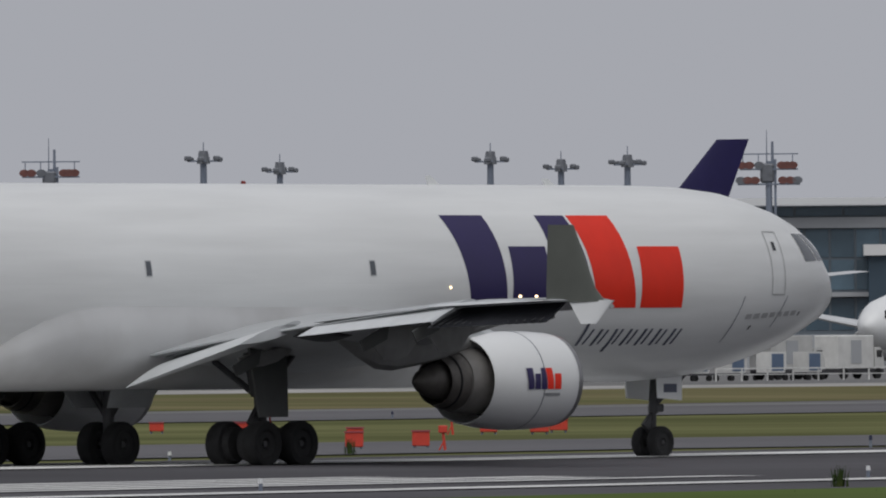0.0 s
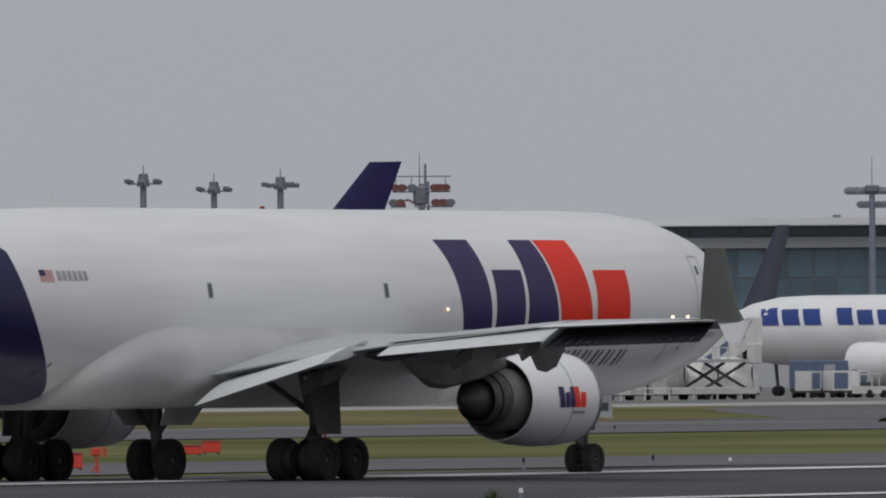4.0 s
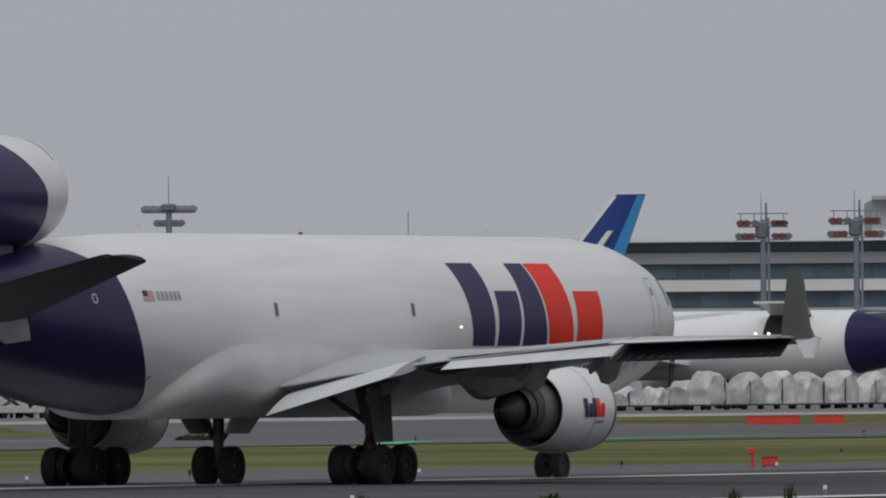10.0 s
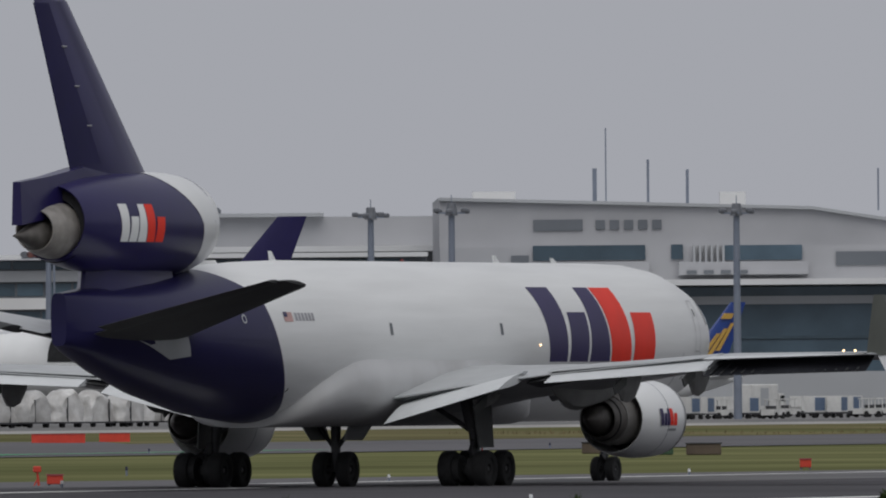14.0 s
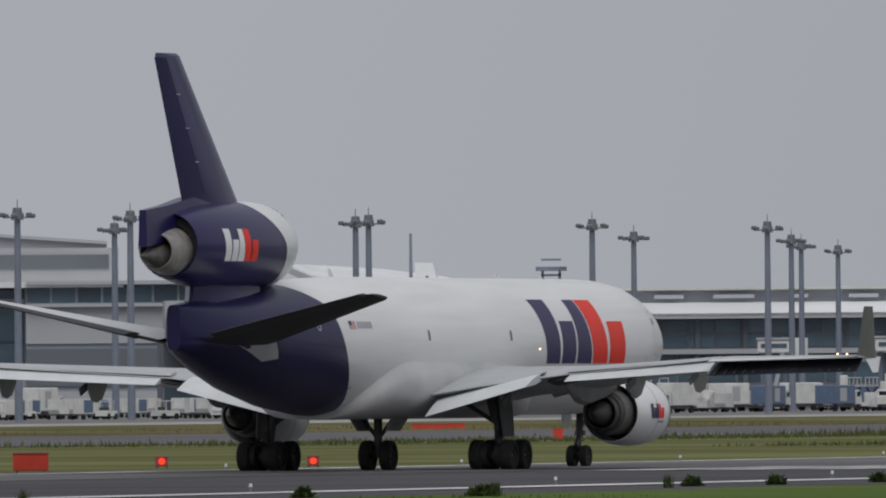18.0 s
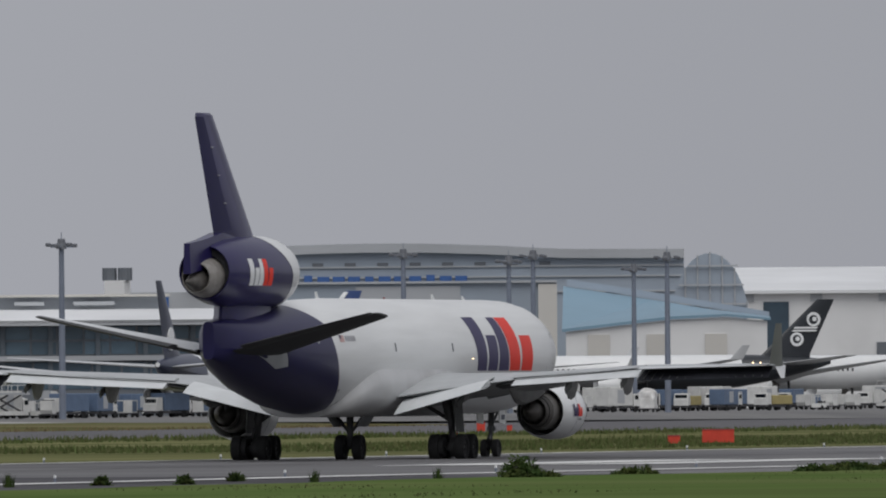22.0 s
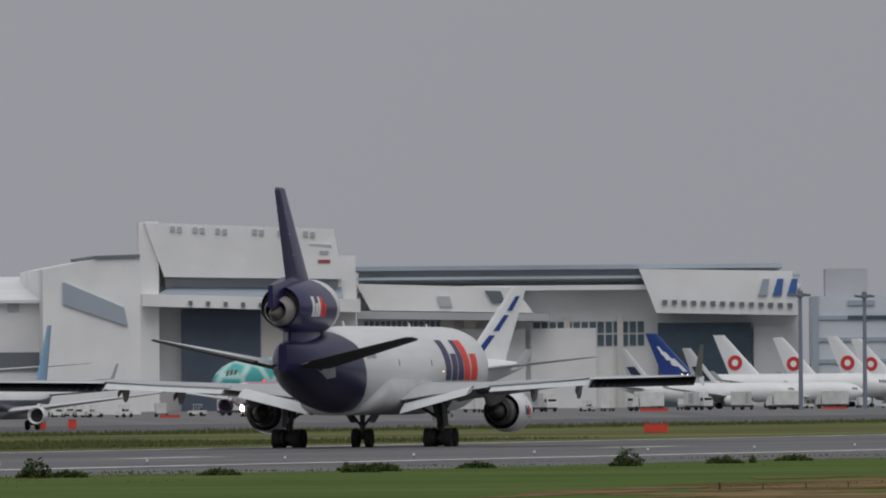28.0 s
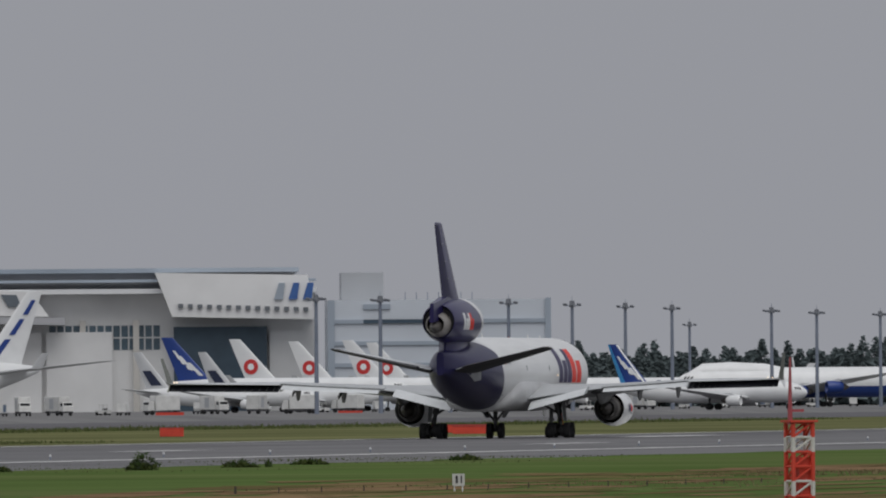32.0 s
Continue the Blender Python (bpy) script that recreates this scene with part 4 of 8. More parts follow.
# painted markings
edge = [(-200, -192), (330, -194), (560, -194.5), (640, -195.5), (720, -191), (800, -189.5), (860, -187.5), (930, -186), (1040, -182.5), (1200, -178), (1500, -170)]
band("runway_edge_line", "white runway edge line", [(y, x - 1.3, x + 1.3) for y, x in edge], 0.08, LINE, "marking")
band("runway_edge_line", "white runway edge line", [(y, -257.6, -255.8) for y in (560, 700, 1200, 1600)], 0.08, LINE, "marking")
band("turn_on_line", "broad worn white line where the entry meets the runway", wavy([(300, -250.5, -243.0), (430, -249.5, -243.2), (480, -248.0, -244.2), (535, -246.4, -244.6)], 0.5), 0.08, LINE, "marking")
for k in range(5):
    band("threshold_stripe", "white threshold stripe on the runway", [(y, -204.2 - 2.75 * k, -202.6 - 2.75 * k) for y in (290, 330, 364 - 3 * (k % 2))], 0.08, LINE, "marking")
for y0, y1, x0, x1 in ((636, 659, -222, -219), (636, 659, -226.5, -223.5), (636, 659, -231, -228), (722, 768, -214, -208), (722, 768, -222, -216), (893, 916, -219, -216.2), (1030, 1052, -219.5, -216.5), (1136, 1160, -212, -209), (1318, 1362, -239, -235)):
    band("touchdown_bar", "white touchdown bar on the runway", [(y0, x0, x1), (y1, x0, x1)], 0.08, LINE, "marking")
# Flat green band painted for the blurred glow of taxiway centreline lights.
GREENGLOW = mat("green taxi light glow", (0.04, 0.42, 0.16), 0.6, var=0.15, scale=0.2)
band("green_line", "painted green band for the glow of taxiway centreline lights", [(795, -402.0, -399.6), (832, -418.0, -415.6), (852, -417.0, -413.0), (881, -421.5, -418.5), (897, -421.0, -418.5), (930, -424.0, -421.5)], 0.085, GREENGLOW, "marking")

# ---- airport buildings ----
def spot(az, dist, z=0.0):
    a = radians(az)
    return Vector((-dist * math.sin(a), dist * math.cos(a), z))


def side_frame(p0, p1):
    """A frame at p0 with x along the front towards p1 and y going back, away from the eye."""
    u = (p1 - p0).normalized()
    n = Vector((-u.y, u.x, 0))
    if n.dot(p0) < 0:
        n = -n
    return Matrix(((u.x, n.x, 0, p0.x), (u.y, n.y, 0, p0.y), (0, 0, 1, 0), (0, 0, 0, 1)))


ROOFW = mat("roof white sheet", (0.74, 0.75, 0.76), 0.5, var=0.10, scale=0.05)
WALLW = mat("wall white cladding", (0.80, 0.80, 0.795), 0.6, var=0.08, scale=0.06, alt=(0.73, 0.73, 0.725), alt_scale=0.08)
WALLG = mat("wall grey cladding", (0.43, 0.445, 0.465), 0.6, var=0.10, scale=0.05)
WALLD = mat("wall dark cladding", (0.15, 0.165, 0.185), 0.6, var=0.12, scale=0.05)
WALLB = mat("wall beige cladding", (0.60, 0.58, 0.54), 0.65, var=0.08, scale=0.05)
METALB = mat("blue grey metal cladding", (0.33, 0.38, 0.44), 0.5, 0.0, var=0.12, scale=0.04)
BLUEROOF = mat("light blue roof sheet", (0.20, 0.32, 0.41), 0.5, var=0.08, scale=0.05)
# Both glass tones are raised towards pale blue, distance haze in the colour.
GLAZE = mat("curtain wall glass", (0.095, 0.145, 0.185), 0.18, var=0.2, scale=0.25, rnd=0.25)
GLAZED = mat("dark curtain glass with haze tint", (0.075, 0.115, 0.150), 0.18, var=0.2, scale=0.2, rnd=0.25)
WALLM = mat("wall off-white plaster", (0.45, 0.455, 0.475), 0.65, var=0.10, scale=0.06, alt=(0.40, 0.405, 0.425), alt_scale=0.05)
APRICOT = mat("dull orange bridge paint", (0.42, 0.20, 0.10), 0.6, var=0.12, scale=0.3)
WALLBL = mat("pale blue-grey cladding", (0.55, 0.59, 0.64), 0.6, var=0.08, scale=0.05)
POLE = mat("galvanised pole", (0.21, 0.24, 0.30), 0.5, 0.2, var=0.1, scale=0.5)
LAMPCASE = mat("lamp housing", (0.16, 0.17, 0.19), 0.5, 0.2, var=0.2, scale=2)
RUSTO = mat("orange lamp housing", (0.17, 0.065, 0.055), 0.6, var=0.25, scale=2)
REDPAINT = mat("red sign paint", (0.62, 0.055, 0.03), 0.55, var=0.12, scale=1.5)
BLUEPAINT = mat("blue sign paint", (0.05, 0.13, 0.36), 0.5, var=0.08, scale=1)
REDDOOR = mat("dark red door paint", (0.36, 0.07, 0.085), 0.6, var=0.1, scale=0.3)
SASH = mat("dull grey window sash", (0.125, 0.150, 0.175), 0.5, var=0.15, scale=0.2)
BAYSHADE = mat("slate blue bay shade", (0.070, 0.092, 0.130), 0.7, var=0.15, scale=0.1)
TEAL = mat("dark teal panel", (0.045, 0.075, 0.105), 0.5, var=0.15, scale=0.3)
PANE_MESH = {}


def pane(parent, x, y, z, w, h, m):
    key = (round(w, 2), round(h, 2), m.name)
    if key not in PANE_MESH:
        bm = boxes([(0, 0, 0, w, 0.08, h)])
        me = bpy.data.meshes.new("pane")
        bm.to_mesh(me)
        bm.free()
        me.materials.append(m)
        PANE_MESH[key] = me
    ob = new("pane", PANE_MESH[key])
    ob.parent, ob.location = parent, (x, y, z)
    return ob


def farther(b, k):
    """The same building k times as far and as large, on the same bearing."""
    up = Matrix.Translation((0, 0, 3.307))
    b.matrix_basis = up @ Matrix.Scale(k, 4) @ up.inverted() @ b.matrix_basis
    return b


def house(name, label, az0, az1, d0, d1, depth, core_top, core_mat, slabs=(), glass=(), category="terminal", base=0.8):
    """A long building seen from its front. slabs: (part, u0, u1, z0, z1, proud, material); glass: (u0, u1, z0, z1, pitch, material) as rows of panes. u runs from 0 to 1 along the front."""
    p0, p1 = spot(az0, d0), spot(az1, d1)
    L = (p1 - p0).length
    b = root(name, label, category, m=side_frame(p0, p1))
    part("wall", boxes([(L / 2, depth / 2, (core_top + base) / 2, L, depth, core_top - base)]), core_mat, b)
    for nm, u0, u1, z0, z1, proud, m in slabs:
        part(nm, boxes([(L * (u0 + u1) / 2, -proud / 2 + (0.02 if proud < 3 else 0), (z0 + z1) / 2, L * (u1 - u0), proud, z1 - z0)]), m, b)
    for u0, u1, z0, z1, pitch, m in glass:
        n = max(1, round(L * (u1 - u0) / pitch))
        w = L * (u1 - u0) / n
        for i in range(n):
            pane(b, L * u0 + w * (i + 0.5), -0.06, (z0 + z1) / 2, w - 0.28, z1 - z0 - 0.2, m)
    return b, L


def terminals():
    # long glazed pier building
    u = lambda az: (33.4 - az) / (33.4 - 25.9)
    b, L = house("terminal_building", "long grey terminal with dark glass bands and white roof", 33.4, 25.9, 1850, 1852, 60, 19.7, SASH,
                 [("roof", 0, 1, 19.75, 20.55, 4.0, ROOFW), ("spandrel", 0, 1, 17.15, 18.35, 0.8, WALLG), ("balcony", 0, 1, 9.3, 9.8, 1.2, WALLG), ("plinth", 0, 1, 0.8, 5.0, 1.0, WALLG),
                  ("jetty_canopy", u(28.753), u(28.548), 13.95, 15.2, 5.0, WALLW), ("jetty", u(28.735), u(28.562), 5.0, 13.9, 4.0, TEAL)],
                 [(0.45, 1, 18.45, 19.6, 5.6, GLAZED), (0.52, 1, 13.7, 17.1, 2.9, GLAZE), (0.52, 1, 10.0, 13.6, 2.9, GLAZE), (0.52, 1, 5.4, 9.2, 2.9, GLAZED)])
    for az, z in ((26.62, 23.2), (29.35, 22.0), (27.6, 21.0)):
        k = L * u(az)
        part("roof_mast" if z > 22.5 else "roof_vent", boxes([(k, 12, (z + 20.4) / 2, 0.09 if z > 22.5 else 0.9, 0.25, z - 20.4)]), POLE, b)
    # banded pier end
    house("terminal_building", "grey terminal with stacked dark window bands", 25.9, 24.05, 1852, 1855, 55, 19.4, WALLD,
          [("roof", 0, 1, 19.45, 19.95, 3.5, ROOFW), ("spandrel", 0, 0.97, 16.9, 18.15, 1.0, WALLG), ("spandrel", 0.05, 0.97, 13.75, 15.05, 1.2, WALLW), ("balcony", 0, 1, 11.3, 11.8, 1.4, WALLG), ("plinth", 0, 1, 0.8, 5.0, 1.0, WALLG)],
          [(0, 1, 5.2, 8.0, 3.2, GLAZED), (0, 1, 8.2, 11.2, 3.2, GLAZED), (0, 0.97, 18.25, 19.35, 4.2, GLAZED), (0, 0.97, 15.2, 16.8, 3.2, GLAZE), (0, 1, 11.9, 13.6, 3.2, GLAZE)])
    # upper white blocks set back
    b, L = house("upper_hall", "white windowless upper hall above the terminal", 25.0, 24.02, 1960, 1961, 45, 25.3, WALLM,
                 [("roof", 0, 0.60, 25.3, 25.75, 2.0, WALLG), ("louvre", 0.06, 0.17, 23.1, 24.9, 0.3, WALLG), ("ledge", 0, 1.0, 21.0, 21.7, 6.0, ROOFW)], [], "building")
    part("roof_plant", soft_box(L * 0.17, 10, 26.1, 4.5, 4, 1.0, 0.3), WALLD, b)
    u3 = lambda az: (24.0 - az) / (24.0 - 21.62)
    b, L = house("control_block", "white multi-storey terminal block with dark window strips", 24.0, 21.62, 1905, 1908, 60, 20.9, WALLM,
                 [("ledge", u3(23.69), u3(23.263), 17.57, 19.1, 2.2, WALLM), ("ledge", u3(23.158), u3(22.7), 17.46, 19.0, 2.2, WALLM), ("dark_strip", u3(23.672), u3(23.27), 16.75, 17.5, 0.3, WALLD), ("canopy", u3(23.64), 1, 16.2, 16.9, 9.0, ROOFW), ("canopy", u3(24.0), u3(23.55), 15.0, 15.7, 9.0, ROOFW),
                  ("spandrel", u3(23.95), u3(23.6), 12.4, 13.3, 7.0, WALLW), ("glazed_front", 0, 1, 6.0, 16.0, 4.0, GLAZED), ("mullion", u3(23.6), 1, 13.95, 14.9, 4.5, WALLG), ("mullion", 0, 1, 9.9, 10.2, 4.3, GLAZE), ("sign_box", u3(23.162), u3(23.108), 13.2, 14.5, 5.2, WALLB), ("plinth", 0, 1, 0.8, 6.0, 6.0, WALLG), ("dark_band", u3(22.6), 0.985, 18.5, 20.1, 0.25, WALLD),
                  ("window_band", u3(23.672), u3(23.274), 19.3, 21.06, 0.3, GLAZED), ("window_band", u3(23.183), u3(23.141), 19.34, 21.08, 0.3, GLAZED), ("window_band", u3(22.996), u3(22.72), 19.2, 20.95, 0.3, GLAZED), ("low_window", u3(23.749), u3(23.686), 18.95, 19.93, 0.3, WALLD)] +
                 [("fin", u3(23.106 - 0.0206 * i), u3(23.098 - 0.0206 * i), 19.0, 21.0, 1.2, WALLG) for i in range(6)] + [("dormer", u3(23.13 - 0.06 * i), u3(23.095 - 0.06 * i), 17.6, 18.0, 2.5, WALLD) for i in range(4)],
                 [(u3(22.5), 0.98, 18.7, 19.9, 3.5, GLAZED)], "terminal")
    # roofline block with its long slope
    pts = [(0, 20.9), (0, 26.45), (L * u3(23.4), 25.85), (L * u3(22.68), 25.1), (L * u3(22.2), 22.6), (L * 0.985, 21.3), (L * 0.985, 20.9)]
    part("upper_storey", poly_prism(pts, "y", 3, 50), WALLM, b)
    part("roof_edge", poly_prism([(x, z + 0.4 * (z > 21)) for x, z in pts[1:-1]] + [(x, z + 0.02) for x, z in pts[-2:0:-1]], "y", 2.2, 50), WALLG, b)
    for i, az in enumerate((23.43, 23.38, 23.33, 23.28, 23.23)):
        part("louvre", boxes([(L * u3(az), 2.9, 23.5, 1.1, 0.25, 1.1)]), WALLD, b)
    part("louvre", boxes([(L * u3(23.58), 2.9, 23.5, 5.8, 0.25, 1.3)]), WALLD, b)
    for az, h, w in ((23.44, 4.2, 0.5), (23.40, 9.0, 0.16), (23.25, 5.2, 0.3), (23.11, 4.0, 0.35), (22.43, 4.0, 0.2), (22.08, 3.0, 0.7), (23.80, 1.5, 5.0), (22.95, 1.3, 3.0)):
        part("roof_aerial" if w < 1 else "roof_plant", boxes([(L * u3(az), 14, 25.6 + h / 2 - 3.5 * (az < 22.2), w, w, h + 1)]), POLE if w < 1 else WALLW, b)
    # low link with window row
    u4 = lambda az: (21.95 - az) / (21.95 - 20.94)
    house("link_building", "low grey-blue terminal link with a long window row", 21.95, 20.94, 1900, 1902, 30, 16.5, METALB,
          [("roof", 0, 0.985, 16.5, 16.95, 2.0, WALLG), ("ledge", 0, 1, 13.9, 14.3, 1.5, WALLG), ("wall_panel", 0, u4(21.465), 9.6, 13.9, 0.4, WALLG), ("dark_front", 0, 1, 4.6, 9.0, 0.4, WALLD), ("plinth", 0, 1, 0.8, 4.0, 0.6, WALLG)],
          [(0, 0.98, 14.35, 16.45, 3.0, GLAZED), (0, 1, 5.0, 8.8, 3.4, GLAZED)])
    v = lambda az: (21.465 - az) / (21.465 - 20.36)
    house("pier_front", "pale low pier with dark recessed windows before the hall", 21.465, 20.36, 1880, 1882, 16, 9.6, WALLD,
          [("upper_wall", 0, v(21.252), 9.6, 14.4, 6.0, WALLM), ("upper_wall", v(21.252), v(21.028), 13.7, 14.4, 6.0, WALLM), ("upper_wall", v(21.252), v(21.028), 9.6, 10.75, 6.0, WALLM), ("recess", v(21.252), v(21.028), 10.75, 13.7, 4.6, GLAZED), ("recess_post", v(21.16), v(21.145), 10.75, 13.7, 5.0, WALLG),
           ("roof_band", v(21.028), v(20.5), 12.8, 13.95, 5.0, WALLM), ("window_band", v(21.028), v(20.5), 10.5, 12.3, 3.0, GLAZED), ("sill", v(21.028), v(20.5), 12.3, 12.8, 4.0, WALLM), ("post", v(20.84), v(20.815), 10.5, 12.3, 3.4, WALLG),
           ("ledge", v(21.397), 1, 9.45, 10.5, 7.0, WALLM), ("glass_front", v(21.397), 1, 6.1, 9.4, 5.0, GLAZED), ("lower_ledge", v(21.3), 1, 4.85, 6.05, 9.0, WALLM), ("dark_base", 0, 1, 0.8, 4.8, 2.0, GLAZED)] +
          [("column", v(20.95 - 0.11 * i), v(20.925 - 0.11 * i), 0.9, 4.85, 8.0, WALLM) for i in range(6)] + [("crane_arm", v(21.25 - 0.055 * i), v(21.215 - 0.055 * i), 9.0 + 0.4 * (i % 2), 9.5 + 0.5 * (i % 2), 12.0, WALLW) for i in range(3)], [])
    # hall with the long sweeping white roof
    b = root("sweeping_roof_hall", "terminal hall under a sweeping white wing-shaped roof", "terminal")
    near = [spot(az, 1940, z) for az, z in ((21.02, 18.95), (20.939, 17.75), (20.7, 16.15), (20.411, 14.5), (20.169, 12.95))]
    back = [spot(az, 2050, z) for az, z in ((20.98, 19.9), (20.90, 19.75), (20.687, 19.25), (20.457, 18.15), (20.169, 15.0))]
    drop = Vector((0, 0, -0.75))
    part("roof", loft([[n, k, k + drop, n + drop] for n, k in zip(near, back)]), ROOFW, b)
    part("fascia", loft([[n + drop * 0.3, n + drop * 1.35, n + drop * 1.35 - spot(20.5, 0.8), n + drop * 0.3 - spot(20.5, 0.8)] for n in near]), WALLG, b)
    for az, z in ((20.42, 16.2), (20.30, 15.2)):
        p = spot(az, 1995, z)
        part("roof_light", boxes([(p.x, p.y, p.z, 5.5, 5.0, 0.5)]), WALLG, b)
    fr = side_frame(spot(20.95, 1960), spot(19.85, 1960))
    X = lambda az: 37.6 * (20.95 - az) / 1.10
    part("glass_front", poly_prism([(0, 0.8), (0, 17.4), (X(20.7), 15.7), (X(20.411), 14.1), (X(20.17), 12.4), (X(20.17), 0.8)], "y", 0, 30), GLAZED, b, m=fr)
    for i in range(10):
        x = 0.6 + 2.85 * i
        part("mullion", boxes([(x, -0.12, (16.6 - x * 0.185) / 2 + 0.3, 0.22, 0.3, 16.4 - x * 0.185)]), METALB, b, m=fr)
    for z in (5.2, 8.6, 11.2):
        part("floor_band", boxes([(X(20.17) / 2, -0.3, z, X(20.17), 0.6, 0.35)]), METALB, b, m=fr)
    part("roof_cab", loft([[(X(20.575), 38, 15.0), (X(20.48), 38, 15.0), (X(20.48), 44, 15.0), (X(20.575), 44, 15.0)], [(X(20.575), 38, 19.6), (X(20.51), 38, 19.5), (X(20.50), 44, 19.3), (X(20.575), 44, 19.6)]]), ROOFW, b, m=fr)
    part("roof_mast", rod((X(20.59), 40, 17), (X(20.59), 40, 23.2), 0.22, 0.16, 6), POLE, b, m=fr)
    # boarding bridges before the hall
    for az0, az1, zl, zh, hue in ((20.337, 20.257, 7.7, 12.0, WALLM), (20.10, 19.882, 7.8, 9.6, WALLW), (19.362, 19.247, 7.8, 9.4, WALLW), (18.946, 18.82, 7.87, 9.5, WALLW), (18.81, 18.658, 7.83, 9.1, WALLW)):
        g = root("boarding_bridge", "pale boarding bridge on columns before the terminal", "boarding bridge", "boarding bridges", m=side_frame(spot(az0, 1900), spot(az1, 1900)))
        w = 1900 * radians(az0 - az1)
        part("tunnel", soft_box(w / 2, 3, (zl + zh) / 2, w, 6, zh - zl, 0.15), hue, g)
        part("tunnel_roof", boxes([(w / 2, 3, zh + 0.12, w + 0.3, 6.4, 0.24)]), WALLG, g)
        part("window_strip", boxes([(w / 2, -0.04, zl + (zh - zl) * 0.55, w * 0.8, 0.1, 0.5)]), GLAZED, g)
        part("rotunda", rod((w + 0.6, 3, zl - 0.3), (w + 0.6, 3, zh + 0.2), 1.5, 1.5, 14), hue, g, "", True)
        for x in (w * 0.15, w * 0.85):
            part("column", boxes([(x, 3, (zl + 0.9) / 2, 0.5, 0.6, zl - 0.9)]), POLE, g)
        part("stair", loft([[(w * 0.3, -0.6, 0.95), (w * 0.3 + 0.5, -0.6, 0.95), (w * 0.3 + 0.5, 0.4, 0.95), (w * 0.3, 0.4, 0.95)], [(w * 0.7, -0.6, zl), (w * 0.7 + 0.5, -0.6, zl), (w * 0.7 + 0.5, 0.4, zl), (w * 0.7, 0.4, zl)]]), WALLG, g)
    g = root("boarding_bridge", "grey boarding bridge with a dull orange head", "boarding bridge", "boarding bridges", m=side_frame(spot(20.32, 1890), spot(20.09, 1890)))
    part("tunnel", soft_box(2.7, 2, 9.3, 5.4, 4, 2.8, 0.15), WALLM, g)
    part("head", soft_box(6.5, 2, 9.7, 1.8, 4.4, 3.3, 0.2), APRICOT, g, "dull orange end cab")
    part("head_hood", boxes([(6.5, 2, 11.5, 2.1, 4.8, 0.3)]), WALLG, g)
    for x in (1.0, 4.4):
        part("column", boxes([(x, 2, 4.4, 0.5, 0.6, 7.0)]), POLE, g)
    g = root("ground_block", "pale ground-floor block with a dark blue door", "building", m=side_frame(spot(20.215, 1895), spot(19.93, 1895)))
    part("wall", boxes([(1.2, 5, 2.95, 2.4, 8, 4.1), (6.6, 5, 3.1, 5.8, 8, 4.4)]), WALLM, g)
    part("door", boxes([(3.05, 1.4, 3.1, 0.8, 1, 4.4)]), BLUEPAINT, g, "dark blue column")
    part("roof", boxes([(4.8, 5, 5.42, 10, 8.6, 0.22)]), WALLG, g)
    # long low hall
    b, L = house("terminal_hall", "long low glass terminal hall with layered white roof", 20.17, 17.45, 1950, 1953, 60, 12.2, WALLD,
                 [("fascia", 0, 1, 12.15, 12.75, 3.0, WALLG), ("ledge", 0, 1, 7.9, 8.5, 1.2, WALLG), ("plinth", 0, 1, 0.8, 4.2, 0.6, WALLD)] + [("pier", 0.03 + 0.062 * i, 0.036 + 0.062 * i, 0.8, 12.1, 0.5, SASH) for i in range(16)],
                 [(0, 1, 10.4, 12.1, 3.2, GLAZE), (0, 1, 8.6, 10.3, 3.2, GLAZE), (0, 1, 4.4, 7.8, 3.6, GLAZED)])
    part("roof", loft([[(0, -3, 12.8), (L, -3, 12.8), (L + 4, 16, 14.2), (-4, 16, 14.2)], [(0, -3, 12.4), (L, -3, 12.4), (L + 4, 16, 13.8), (-4, 16, 13.8)]]), ROOFW, b)
    part("clerestory", boxes([(L * 0.46, 30, 14.9, L * 0.82, 24, 1.6)]), WALLBL, b)
    for i in range(9):
        part("roof_hatch", boxes([(L * (0.10 + 0.085 * i), 16, 14.9, 2.2 + 1.4 * (i % 3), 1.5, 0.45)]), WALLG, b)
    part("upper_roof", boxes([(L * 0.46, 30, 15.85, L * 0.84, 27, 0.3)]), WALLB, b)


